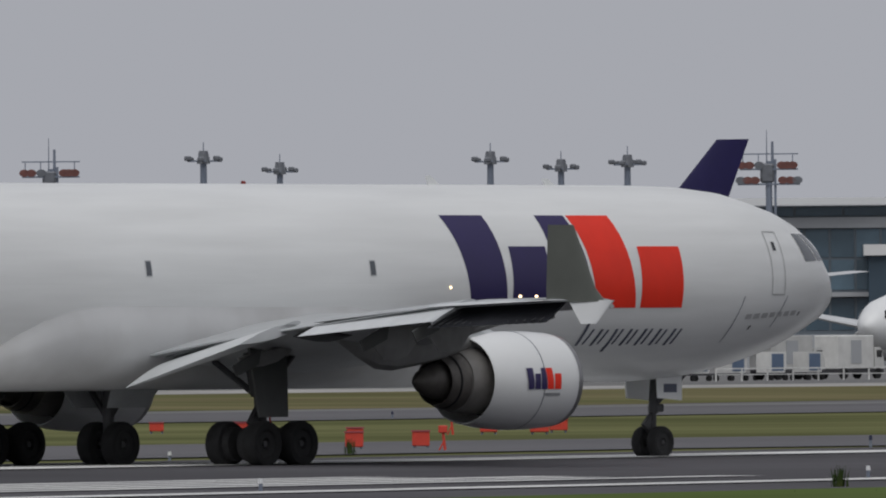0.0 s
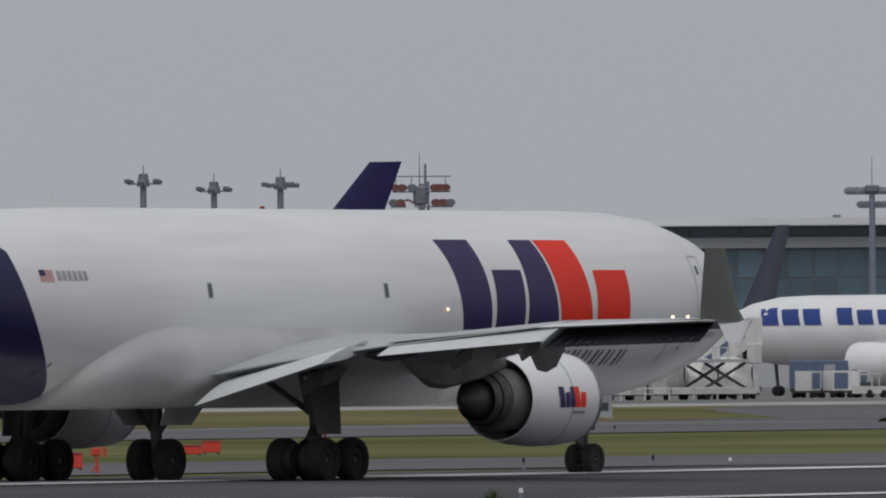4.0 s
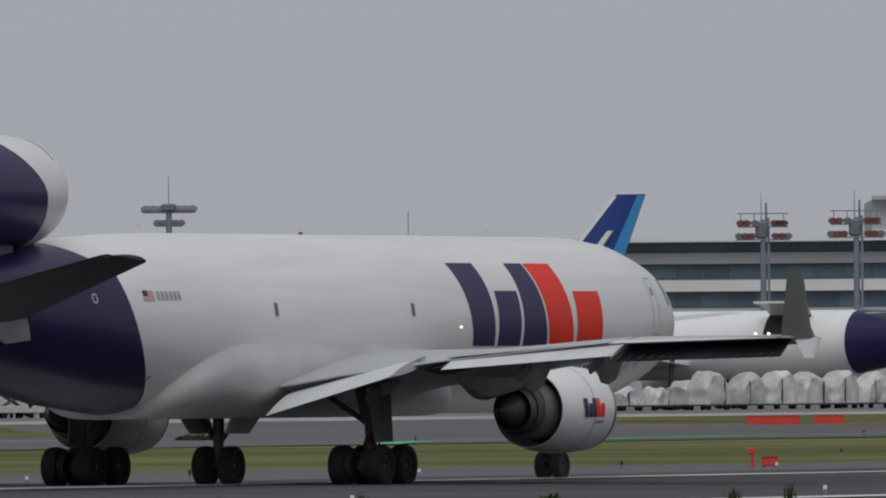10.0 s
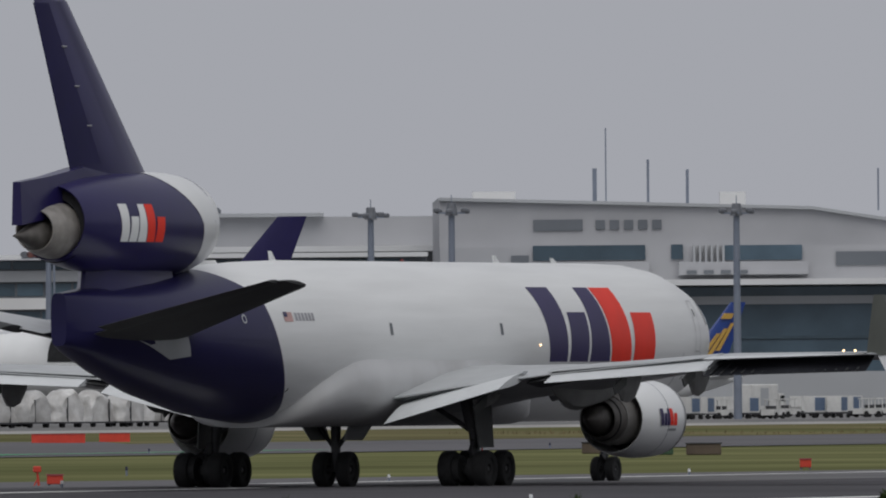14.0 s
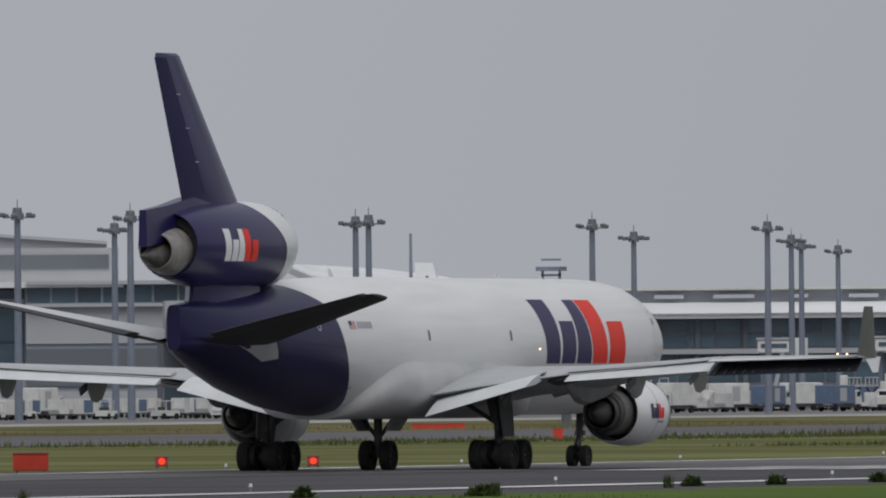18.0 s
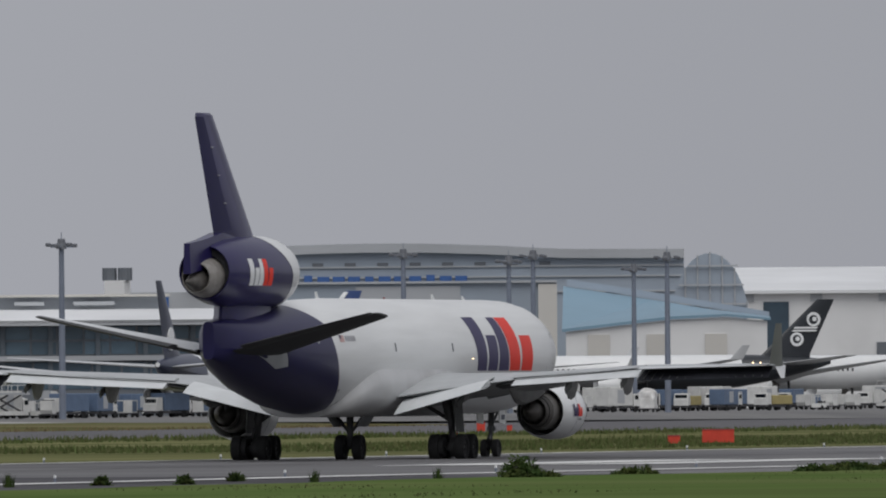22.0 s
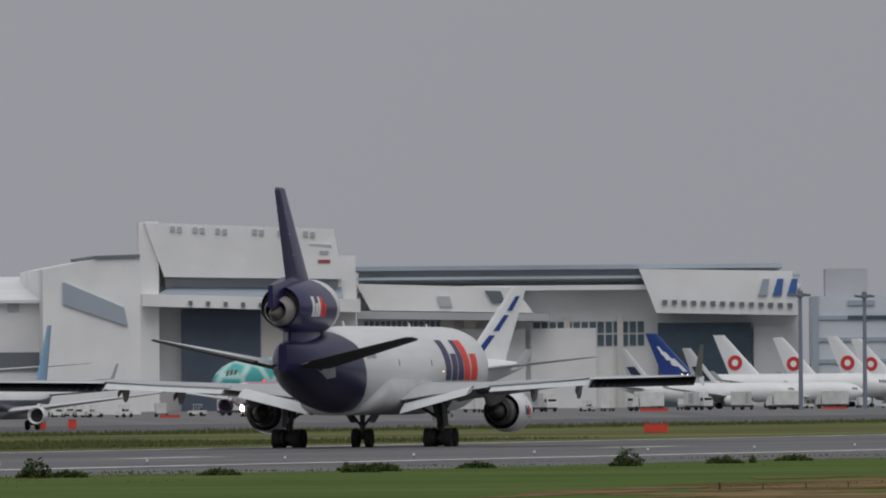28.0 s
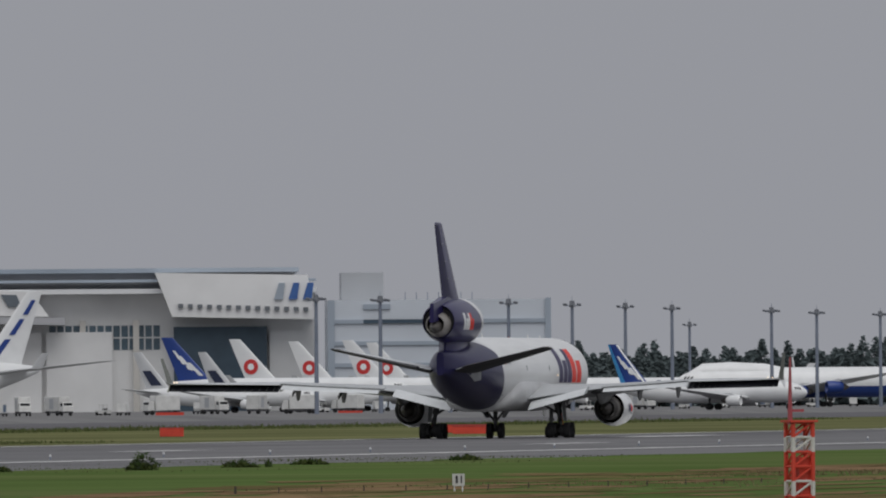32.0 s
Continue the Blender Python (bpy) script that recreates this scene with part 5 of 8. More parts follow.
def hangars():
    # curved metal hangar with a blue sign and the buildings before it
    u = lambda az: (17.62 - az) / (17.62 - 15.98)
    p0, p1 = spot(17.62, 2330), spot(15.98, 2330)
    L = (p1 - p0).length
    b = root("curved_hangar", "large grey-blue metal hangar with a curved roof", "hangar", m=side_frame(p0, p1))
    top = [(L * k, 24.2 + 1.1 * math.sin(math.pi * min(1, k * 1.25 + 0.08)) ** 0.8 if k < 0.73 else 24.2 + 0.4 * (1 - k)) for k in [i / 16 for i in range(17)]]
    part("wall", poly_prism([(0, 0.8)] + [(x, z - 1.2) for x, z in top] + [(L, 0.8)], "y", 0, 80), METALB, b)
    part("roof_edge", poly_prism([(x, z) for x, z in top] + [(x, z - 1.3) for x, z in top[::-1]], "y", -1.2, 80), WALLG, b)
    for i, z in enumerate((21.9, 20.4, 18.2)):
        part("cladding_rail", boxes([(L / 2, -0.15, z, L, 0.3, 0.22)]), WALLG, b)
    for i in range(9):
        part("wall_vent", boxes([(L * (0.14 + 0.07 * i), -0.1, 22.3, 1.6, 0.2, 0.5)]), WALLD, b)
    for i in range(11):
        part("sign_bar", boxes([(L * (u(17.31) + 0.033 * i), -0.2, 20.0, L * (0.026 if i % 4 else 0.018), 0.3, 1.5 if i in (0, 8) else 1.15)]), BLUEPAINT, b, "blue bar of an unread sign")
    b, _ = house("grey_shed", "grey flat-roofed cargo shed", 17.38, 16.43, 2270, 2270, 30, 19.1, METALB,
                  [("end_wall", 0.93, 1.0, 0.8, 18.9, 0.6, WALLB), ("roof", 0, 1, 19.1, 19.4, 0.8, WALLG), ("cladding", 0.25, 0.64, 9, 18.7, 0.3, WALLG), ("dark_front", 0.23, 0.72, 3.0, 13.9, 6.0, TEAL), ("dark_roof", 0.22, 0.73, 13.9, 14.3, 6.6, WALLD), ("band", 0.23, 0.72, 9.4, 9.9, 6.3, WALLG)], [], "shed")
    b = root("blue_roofed_shed", "pale shed with a long light blue roof", "shed", m=side_frame(spot(16.40, 2210), spot(15.70, 2210)))
    part("wall", poly_prism([(0, 0.8), (0, 11.9), (14, 13.4), (22, 13.7), (27.5, 13.2), (27.5, 0.8)], "y", 2, 40), WALLW, b)
    part("roof", loft([[(-0.5, 1.4, 11.9), (14, 1.4, 13.5), (22, 1.4, 13.9), (28, 1.4, 13.3)], [(-0.5, 1.4, 12.3), (14, 1.4, 13.9), (22, 1.4, 14.2), (28, 1.4, 13.6)], [(-0.5, 34, 18.4), (12, 34, 16.4), (20, 34, 15.0), (28, 34, 14.0)]], False, False), BLUEROOF, b)
    part("ridge_rail", loft([[(0, 33, 18.5), (14, 33, 16.2), (28, 33, 13.9)], [(0, 33, 19.4), (14, 33, 17.1), (28, 33, 14.6)]], False, False), METALB, b)
    for i in range(3):
        part("door", boxes([(4.5 + 8 * i, 1.9, 9.0, 3.0, 0.2, 5.0)]), WALLB, b)
    # netted round screen
    b = root("netted_screen", "tall rounded steel-framed screen of grey netting", "screen", m=side_frame(spot(16.05, 2290), spot(15.76, 2290)))
    for j in range(8):
        z = 2.5 + 2.7 * j
        w = 10.6 * (1 if z < 13 else math.sqrt(max(0.05, 1 - ((z - 13) / 11.5) ** 2)))
        part("net_rail", boxes([(6.5 + (10.6 - w) * 0.1, 0, z, w, 0.3, 0.22)]), WALLG, b)
    for i in range(7):
        x = 1.2 + 1.75 * i
        h = 13 + 10.4 * math.sqrt(max(0.0, 1 - ((x - 6.4) / 5.6) ** 2))
        part("net_post", rod((x, 0.3, 0.8), (x, 0.3, h), 0.14, 0.12, 6), WALLG, b)
    prof = [(1.2 + 10.5 * i / 16, 13 + 10.2 * math.sqrt(max(0.0, 1 - ((1.2 + 10.5 * i / 16 - 6.4) / 5.6) ** 2))) for i in range(17)]
    part("net", poly_prism([(1.2, 0.8)] + prof + [(11.7, 0.8)], "y", 0.5, 0.7), METALB, b)
    # radome house and tower
    b = root("radome_house", "small white radome on a grey rooftop house", "radome", m=side_frame(spot(17.95, 2200), spot(17.55, 2200)))
    part("house", boxes([(7.5, 6, 9.2, 15, 12, 17.0)]), WALLG, b)
    for i in range(3):
        part("sign_bar", boxes([(1.6 + 1.7 * i, -0.1, 16.3, 1.2, 0.2, 1.5)]), BLUEPAINT, b, "blue bar of an unread sign")
    part("radome", turned([(-1.8 + 0.2 * i, math.sqrt(max(0.0, 1.8 ** 2 - (-1.8 + 0.2 * i) ** 2))) for i in range(19)], 20, 9.4, 19.6), ROOFW, b, "white ball", True)
    b = root("ventilation_tower", "pale concrete tower with dark twin heads", "tower", m=pose(*spot(17.985, 2180)))
    part("shaft", boxes([(0, 0, 10, 2.8, 2.8, 18.4)]), WALLW, b)
    for s in (-1.1, 1.1):
        part("head", rod((s, 0, 19.2), (s, 0, 20.9), 1.0, 1.0, 12), WALLD, b)
    b = root("lattice_tower", "distant steel lattice tower", "tower", m=pose(*spot(20.09, 2300)))
    part("frame", boxes([(sx * 1.3, 0, 10.6, 0.3, 0.3, 20.8) for sx in (-1, 1)] + [(0, 0, 13.5 + 2.2 * i, 2.9, 0.3, 0.3) for i in range(5)]), POLE, b)
    part("platform", boxes([(0, 0, 21, 3.6, 3, 0.6)]), POLE, b)
    # white warehouse
    u = lambda az: (15.83 - az) / (15.83 - 13.93)
    b, L = house("white_warehouse", "long white warehouse with a shallow white roof", 15.83, 13.93, 2600, 2600, 60, 19.7, WALLW,
                 [("door", u(15.70), u(15.61), 1.0, 18.0, 0.25, TEAL), ("door", u(14.56), u(14.475), 1.0, 18.0, 0.25, REDDOOR), ("door", u(15.15), u(15.07), 1, 18, 0.25, REDDOOR), ("dark_base", u(15.3), u(13.965), 8.4, 11.4, 0.3, WALLD), ("sign_board", u(14.342), u(14.154), 15.5, 18.9, 0.4, WALLB), ("sign_shelf", u(14.342), u(14.154), 15.2, 15.5, 0.8, SASH), ("sign_bar", u(14.285), u(14.175), 17.5, 18.0, 0.6, WALLG), ("sign_bar", u(14.285), u(14.175), 16.5, 17.0, 0.6, WALLG)],
                 [(u(15.28), u(13.97), 8.7, 11.2, 5.0, GLAZED)], "warehouse")
    part("roof", loft([[(-1, -1.5, 19.8), (L, -1.5, 19.8), (L, 60, 24.0), (-1, 60, 24.0)], [(-1, -1.5, 19.3), (L, -1.5, 19.3), (L, 60, 23.3), (-1, 60, 23.3)]]), ROOFW, b)
    part("sign_disc", rod((L * u(14.313), -0.4, 17.3), (L * u(14.313), -0.8, 17.3), 1.0, 1.0, 20), REDDOOR, b, "red disc of the sign")
    for i in range(8):
        part("wall_vent", boxes([(L * (0.04 + 0.127 * i), -0.15, 18.6, 1.9, 0.3, 1.2)]), WALLG, b)
    b = root("end_hall", "tall white hall with a slanted dark window", "hall", m=side_frame(spot(13.96, 2590), spot(13.62, 2591)))
    part("wall", poly_prism([(0, 0.8), (0, 24.6), (1.5, 24.9), (8.5, 26.2), (15.6, 26.4), (15.6, 0.8)], "y", 0, 60), WALLW, b)
    part("slanted_window", poly_prism([(3.2, 22.6), (13.0, 18.4), (13.6, 15.4), (3.2, 19.0)], "y", -0.4, 0.2), METALB, b)
    part("roof_edge", poly_prism([(8.5, 26.2), (15.6, 26.4), (15.6, 26.9), (8.2, 26.7)], "y", -0.4, 60), WALLD, b)
    # tall hangar with inclined gable
    p0, p1 = spot(13.645, 2900), spot(12.85, 2901)
    L = (p1 - p0).length
    b = root("tall_hangar", "tall white aircraft hangar with an open dark slab for a shaded bay", "hangar", m=side_frame(p0, p1))
    U = lambda az: L * (13.645 - az) / (13.645 - 12.85)
    part("wall", boxes([(L / 2, 45, 15, L, 80, 28.4)]), WALLW, b)
    part("gable", loft([[(U(13.53), -1.6, 25.6), (U(12.90), -1.6, 25.0), (U(12.90), 40, 25.0), (U(13.53), 40, 25.6)], [(U(13.60), -1.5, 35.4), (U(12.93), -1.5, 34.0), (U(12.93), 40, 34.0), (U(13.60), 40, 35.4)]]), WALLW, b)
    part("pier", boxes([(U(13.585), 5, 17.8, 3.6, 12, 35.4)]), WALLW, b)
    part("recess", boxes([(U(13.22), 3.4, 24.4, U(12.92) - U(13.53), 3, 2.0)]), WALLG, b)
    part("shelf", loft([[(U(13.61), -5, 22.6), (U(12.84), -5, 21.4), (U(12.84), 10, 21.4), (U(13.61), 10, 22.6)], [(U(13.61), -5, 20.4), (U(12.84), -5, 19.0), (U(12.84), 10, 19.0), (U(13.61), 10, 20.4)]]), WALLW, b)
    part("shelf_roof", loft([[(U(13.55), -4.6, 22.7), (U(12.9), -4.6, 21.7), (U(12.9), 3, 23.6), (U(13.5), 3, 24.0)], [(U(13.55), -4.6, 22.5), (U(12.9), -4.6, 21.5), (U(12.9), 3, 23.4), (U(13.5), 3, 23.8)]]), METALB, b)
    # Solid slab whose slate colour stands in for shade inside the bay.
    part("bay", boxes([(U(13.33), 2.6, 10.2, U(13.19) - U(13.47), 4, 18.8)]), BAYSHADE, b, "solid slab coloured as the shaded open bay")
    for a0, a1 in ((13.19, 13.068), (13.056, 12.93)):
        part("door_leaf", boxes([((U(a0) + U(a1)) / 2, 3.0, 9.8, U(a1) - U(a0), 4.4, 18.0)]), WALLB, b)
    part("door_jamb", boxes([(U(13.062), 3.2, 9.8, U(13.05) - U(13.074), 4.2, 18.0)]), WALLG, b)
    part("door_jamb", boxes([(U(13.198), 3.2, 9.8, 1.0, 4.2, 18.0)]), WALLG, b)
    for i, az in enumerate((13.50, 13.475, 13.42, 13.395, 13.34, 13.315, 13.21, 13.185, 13.12, 13.095, 13.03, 13.005)):
        part("vent", boxes([(U(az), -1.6, 34.2 - 0.11 * i, 0.8, 0.4, 1.0)]), WALLG, b)
    for i in range(9):
        part("shelf_lamp", boxes([(U(13.44 - 0.062 * i), -5.2, 20.9 - 0.12 * i, 0.7, 0.4, 0.8)]), WALLD, b)
    part("sign_frame", loft([[(U(13.02), -1.7, 31.4), (U(12.94), -1.8, 31.2), (U(12.94), -1.4, 31.2), (U(13.02), -1.3, 31.4)], [(U(12.99), -0.2, 26.8), (U(12.92), -0.2, 26.6), (U(12.92), 0.2, 26.6), (U(12.99), 0.2, 26.8)]]), ROOFW, b)
    for i in range(2):
        part("sign_bar", boxes([(U(12.965), -1.6, 29.8 - 1.6 * i, 1.6 + i * 0.6, 0.3, 0.6)]), REDDOOR if i else WALLG, b, "bar of an unread sign")
    # long maintenance hangar
    p0, p1 = spot(12.85, 2930), spot(11.28, 2930)
    L = (p1 - p0).length
    V = lambda az: L * (12.85 - az) / (12.85 - 11.28)
    b = root("maintenance_hangar", "long white maintenance hangar with a layered roof", "hangar", m=side_frame(p0, p1))
    part("wall", boxes([(L / 2, 45, 11.8, L, 80, 22)]), WALLW, b)
    part("upper_wall", boxes([(V(12.1), 48, 24.6, L * 0.95, 76, 4.4)]), WALLM, b)
    part("roof", boxes([(V(12.1), 48, 27.1, L * 0.97, 80, 0.8)]), METALB, b)
    part("eave", boxes([(L / 2, 4, 23.3, L, 10, 0.9)]), ROOFW, b)
    part("eave", boxes([(L / 2, 6, 25.2, L, 6, 0.5)]), METALB, b)
    part("slant_gable", loft([[(V(11.79), -3.1, 18.6), (V(11.29), -3.1, 18.0), (V(11.29), 20, 18), (V(11.79), 20, 18.6)], [(V(11.85), -3, 26.6), (V(11.31), -3, 26.0), (V(11.31), 20, 26), (V(11.85), 20, 26.6)]]), WALLW, b)
    part("slant_gable", loft([[(V(12.80), -3.1, 19.5), (V(12.225), -3.1, 18.8), (V(12.225), 20, 18.8), (V(12.80), 20, 19.5)], [(V(12.85), -3, 24.3), (V(12.29), -3, 23.4), (V(12.29), 20, 23.4), (V(12.85), 20, 24.3)]]), WALLW, b, "pale slanted gable")
    part("gable_shelf", loft([[(V(12.845), -3.6, 19.4), (V(12.17), -3.6, 18.6), (V(12.17), 4, 18.6), (V(12.845), 4, 19.4)], [(V(12.845), -3.6, 18.0), (V(12.17), -3.6, 17.3), (V(12.17), 4, 17.3), (V(12.845), 4, 18.0)]]), WALLM, b)
    part("gable_sign", loft([[(V(12.565), -3.4, 22.0), (V(12.52), -3.4, 21.9), (V(12.51), -3.5, 20.0), (V(12.555), -3.5, 20.1)], [(V(12.565), -3.0, 22.0), (V(12.52), -3.0, 21.9), (V(12.51), -3.0, 20.0), (V(12.555), -3.0, 20.1)]]), WALLG, b, "grey plate of an unread sign")
    part("gable_sign", loft([[(V(12.396), -3.4, 22.9), (V(12.34), -3.4, 22.8), (V(12.322), -3.5, 20.6), (V(12.37), -3.5, 20.7)], [(V(12.396), -3.0, 22.9), (V(12.34), -3.0, 22.8), (V(12.322), -3.0, 20.6), (V(12.37), -3.0, 20.7)]]), SASH, b, "dark plate of an unread sign")
    for az in (12.53, 12.45, 12.107, 11.918):
        part("pillar", boxes([(V(az), 4.4, 9.6, 2.2 if az > 12.3 else 1.1, 1.6, 17.0)]), WALLB, b)
    for i in range(14):
        part("gable_lamp", boxes([(V(11.76 - 0.034 * i), -3.3, 20.6 - 0.06 * i, 0.9, 0.8, 0.7)]), WALLD, b)
    for i in range(3):
        part("sign_shape", loft([[(V(11.43) + 2.6 * i, -3.5, 21.6), (V(11.43) + 4.2 * i * 0.62 + 1.6, -3.5, 21.6), (V(11.43) + 2.6 * i + 2.0, -3.5, 24.6), (V(11.43) + 2.6 * i + 0.9, -3.5, 24.6)], [(V(11.43) + 2.6 * i, -3.1, 21.6), (V(11.43) + 4.2 * i * 0.62 + 1.6, -3.1, 21.6), (V(11.43) + 2.6 * i + 2.0, -3.1, 24.6), (V(11.43) + 2.6 * i + 0.9, -3.1, 24.6)]]), BLUEPAINT if i else METALB, b, "plain blue shape of a mark")
    for a0, a1, z0, z1, m in ((12.828, 12.553, 12.2, 17.7, GLAZE), (12.228, 11.831, 12.6, 17.3, GLAZE)):
        n = 14
        for i in range(n):
            for j in range(2):
                w, h = (V(a1) - V(a0)) / n, (z1 - z0) / 2
                pane(b, V(a0) + w * (i + 0.5), 4.9, z0 + h * (j + 0.5), w - 0.3, h - 0.3, m)
    # Dark slab before the wall, coloured like the bay's shaded inside.
    part("bay", boxes([(V(11.62), 3.4, 9.0, V(11.46) - V(11.79), 4, 15.6)]), TEAL, b, "dark slab for a shaded bay")
    for a0, a1 in ((12.5, 12.25), (12.24, 12.0), (11.45, 11.29)):
        part("door_leaf", boxes([((V(a0) + V(a1)) / 2, 4.2, 8.5, V(a1) - V(a0) - 0.4, 2, 15)]), WALLW, b)
    # box building with dark bands
    u = lambda az: (11.24 - az) / (11.24 - 10.45)
    b, L = house("banded_building", "grey flat-roofed building with thin dark bands", 11.24, 10.45, 2900, 2901, 30, 21.2, WALLBL,
                 [("corner", 0, 0.03, 0.8, 21.2, 0.5, METALB), ("corner", 0.975, 1, 0.8, 21.4, 0.5, METALB), ("dark_band", 0.16, 0.62, 17.0, 17.7, 0.45, TEAL)] + [("band", 0.03, 0.975, 9.2 + 3.9 * i, 9.9 + 3.9 * i, 0.4, METALB) for i in range(3)], [], "building")
    part("roof_block", boxes([(L * 0.16, 16, 23.6, L * 0.19, 16, 5.2)]), WALLG, b)
    part("roof_sign", boxes([(L * 0.22, -0.2, 20.0, L * 0.12, 0.3, 0.9)]), METALB, b)
    for i in range(7):
        part("roof_post", rod((L * (0.35 + 0.05 * i), 4, 21), (L * (0.35 + 0.05 * i), 4, 22.6), 0.08, 0.06, 6), POLE, b)

    # the hangars stand well behind the parked rows
    far = {"terminal_building": 1.14, "upper_hall": 1.14, "control_block": 1.14, "link_building": 1.14, "sweeping_roof_hall": 1.14, "terminal_hall": 1.14, "pier_front": 1.10, "boarding_bridge": 1.06, "ground_block": 1.06, "radome_house": 1.1, "ventilation_tower": 1.1,
           "curved_hangar": 1.2, "grey_shed": 1.2, "blue_roofed_shed": 1.2, "netted_screen": 1.2, "white_warehouse": 1.2, "end_hall": 1.2, "tall_hangar": 1.35, "maintenance_hangar": 1.35, "banded_building": 1.35}
    for ob in [o for o in bpy.data.objects if not o.parent and o.name.split(".")[0] in far]:
        farther(ob, far[ob.name.split(".")[0]])


# ---- floodlight masts ----
def flood_mast(style):
    """A tall pole with a ring platform of floodlights, 22 m high."""
    b = root("floodlight_mast", "tall grey steel apron floodlight mast", "light mast", "apron floodlight masts")
    part("pole", rod((0, 0, 0), (0, 0, 20.6), 0.42, 0.30, 12), POLE, b, smooth=True)
    if style == "orange":
        b["label"] = "apron light mast with two rows of rust-red floodlights"
        for z in (18.8, 20.25):
            part("platform", boxes([(0, 0.1, z - 0.42, 6.0 if z < 19 else 5.6, 1.0, 0.16)]), POLE, b)
            for k, x in enumerate((-2.75, -2.05, -1.35, 1.35, 2.05, 2.75) if z < 19 else (-2.6, -1.9, -0.95, 1.25, 1.75, 2.3)):
                part("floodlight", loft([ring(-0.5, z - 0.04, 0.50, 0.36, 12, x), ring(-0.1, z, 0.46, 0.33, 12, x), ring(0.35, z + 0.02, 0.30, 0.24, 12, x), ring(0.6, z, 0.14, 0.14, 12, x)]), RUSTO if (2 * k + (z > 19)) % 5 else LAMPCASE, b, "", True)
            for x in (-2.4, -1.7, 1.6, 2.4):
                part("bracket", boxes([(x, 0.3, z - 0.28, 0.16, 0.4, 0.3)]), LAMPCASE, b)
        part("winch_head", soft_box(-0.15, 0.1, 19.45, 1.35, 1.1, 1.9, 0.2), LAMPCASE, b, "dark winch head between the lamp rows")
        part("rail", boxes([(0, 0, 21.3, 5.7, 0.12, 0.12)] + [(x, 0, 20.75, 0.1, 0.1, 1.1) for x in (-2.5, -1.0, 2.3)]), POLE, b)
        part("ladder", boxes([(0.62, 0, 10.4, 0.24, 0.2, 20.8)]), POLE, b)
        part("spike", rod((-0.2, 0, 20.3), (-0.2, 0, 23.6), 0.07, 0.03, 6), POLE, b)
        part("spike", rod((0.35, 0, 20.3), (0.35, 0, 22.5), 0.15, 0.12, 8), POLE, b)
    elif style == "wide":
        for x in (-2.35, -1.6, 1.6, 2.35, -0.85, 0.85):
            part("floodlight", loft([ring(-0.3, 20.5, 0.5, 0.20, 8, x), ring(0.5, 20.8, 0.62, 0.34, 8, x)]), LAMPCASE, b, "", True)
        for x in (-1.2, -0.6, 0.6, 1.2):
            part("floodlight", loft([ring(-0.3, 19.2, 0.4, 0.22, 8, x), ring(0.5, 19.35, 0.5, 0.32, 8, x)]), LAMPCASE, b, "", True)
        part("platform", boxes([(0, 0, 20.4, 5.0, 0.5, 0.16), (0, 0, 19.0, 2.8, 0.5, 0.14)]), POLE, b)
        part("head", soft_box(0, 0, 20.9, 1.4, 1.2, 0.8, 0.15), LAMPCASE, b)
        part("spike", rod((0, 0, 20.5), (0, 0, 24.2), 0.06, 0.03, 6), POLE, b)
    else:
        for k in range(6):
            a = radians(60 * k + 15)
            x, y = 1.15 * math.cos(a), 1.15 * math.sin(a)
            part("floodlight", soft_box(1.55 * math.cos(a), 1.55 * math.sin(a), 20.3 + 0.1 * (k % 2), 0.62, 0.62, 0.44, 0.1), LAMPCASE, b)
        part("arm", boxes([(0, 0, 20.15, 2.6, 0.16, 0.16), (0, 0, 20.15, 0.16, 2.6, 0.16)]), POLE, b)
        part("head", rod((0, 0, 19.9), (0, 0, 21.1), 0.62, 0.42, 10), LAMPCASE, b, smooth=True)
        part("spike", rod((0, 0, 21), (0, 0, 21.9), 0.06, 0.04, 6), POLE, b)
    return b


def masts():
    kinds = {k: flood_mast(k) for k in ("plain", "orange", "wide")}
    used = set()
    # azimuth, elevation of the lamp head, style
    by_terminal = [(31.62, 0.66, "orange"), (31.08, 0.701, "plain"), (30.81, 0.660, "plain"), (30.065, 0.691, "plain"), (29.815, 0.662, "plain"), (29.58, 0.676, "plain"), (29.08, 0.667, "orange"), (27.487, 0.625, "wide"), (25.385, 0.575, "orange"), (25.055, 0.582, "orange"), (24.244, 0.656, "plain"), (23.958, 0.669, "plain"), (22.95, 0.66, "plain"), (21.977, 0.654, "plain"), (21.634, 0.599, "plain"), (21.578, 0.641, "plain")]
    by_pier = [(20.781, 0.615, "plain"), (20.735, 0.62, "plain"), (19.944, 0.599, "plain"), (19.797, 0.555, "plain"), (19.324, 0.586, "plain"), (19.24, 0.54, "plain"), (19.205, 0.52, "plain"), (19.075, 0.502, "plain"), (18.738, 0.568, "plain"), (18.762, 0.525, "plain"), (18.182, 0.552, "plain"), (17.494, 0.525, "plain"), (17.43, 0.43, "plain"), (16.973, 0.507, "plain"), (16.60, 0.48, "plain"), (16.514, 0.499, "plain"), (16.158, 0.45, "plain"), (16.04, 0.49, "plain")]
    by_hangar = [(11.281, 0.364, "plain"), (11.054, 0.358, "plain"), (10.809, 0.35, "plain"), (10.60, 0.345, "plain"), (10.375, 0.336, "plain"), (10.187, 0.328, "plain"), (10.022, 0.32, "plain"), (9.96, 0.235, "plain"), (9.67, 0.308, "plain"), (9.51, 0.30, "plain"), (9.285, 0.292, "plain")]
    for az, el, style in by_terminal + by_pier + by_hangar:
        d = (20.6 + 0.9 - 3.307) / math.tan(radians(el))
        m = pose(*spot(az, min(d, 4000), 0.9), rz=az + 7 * math.sin(az * 31))
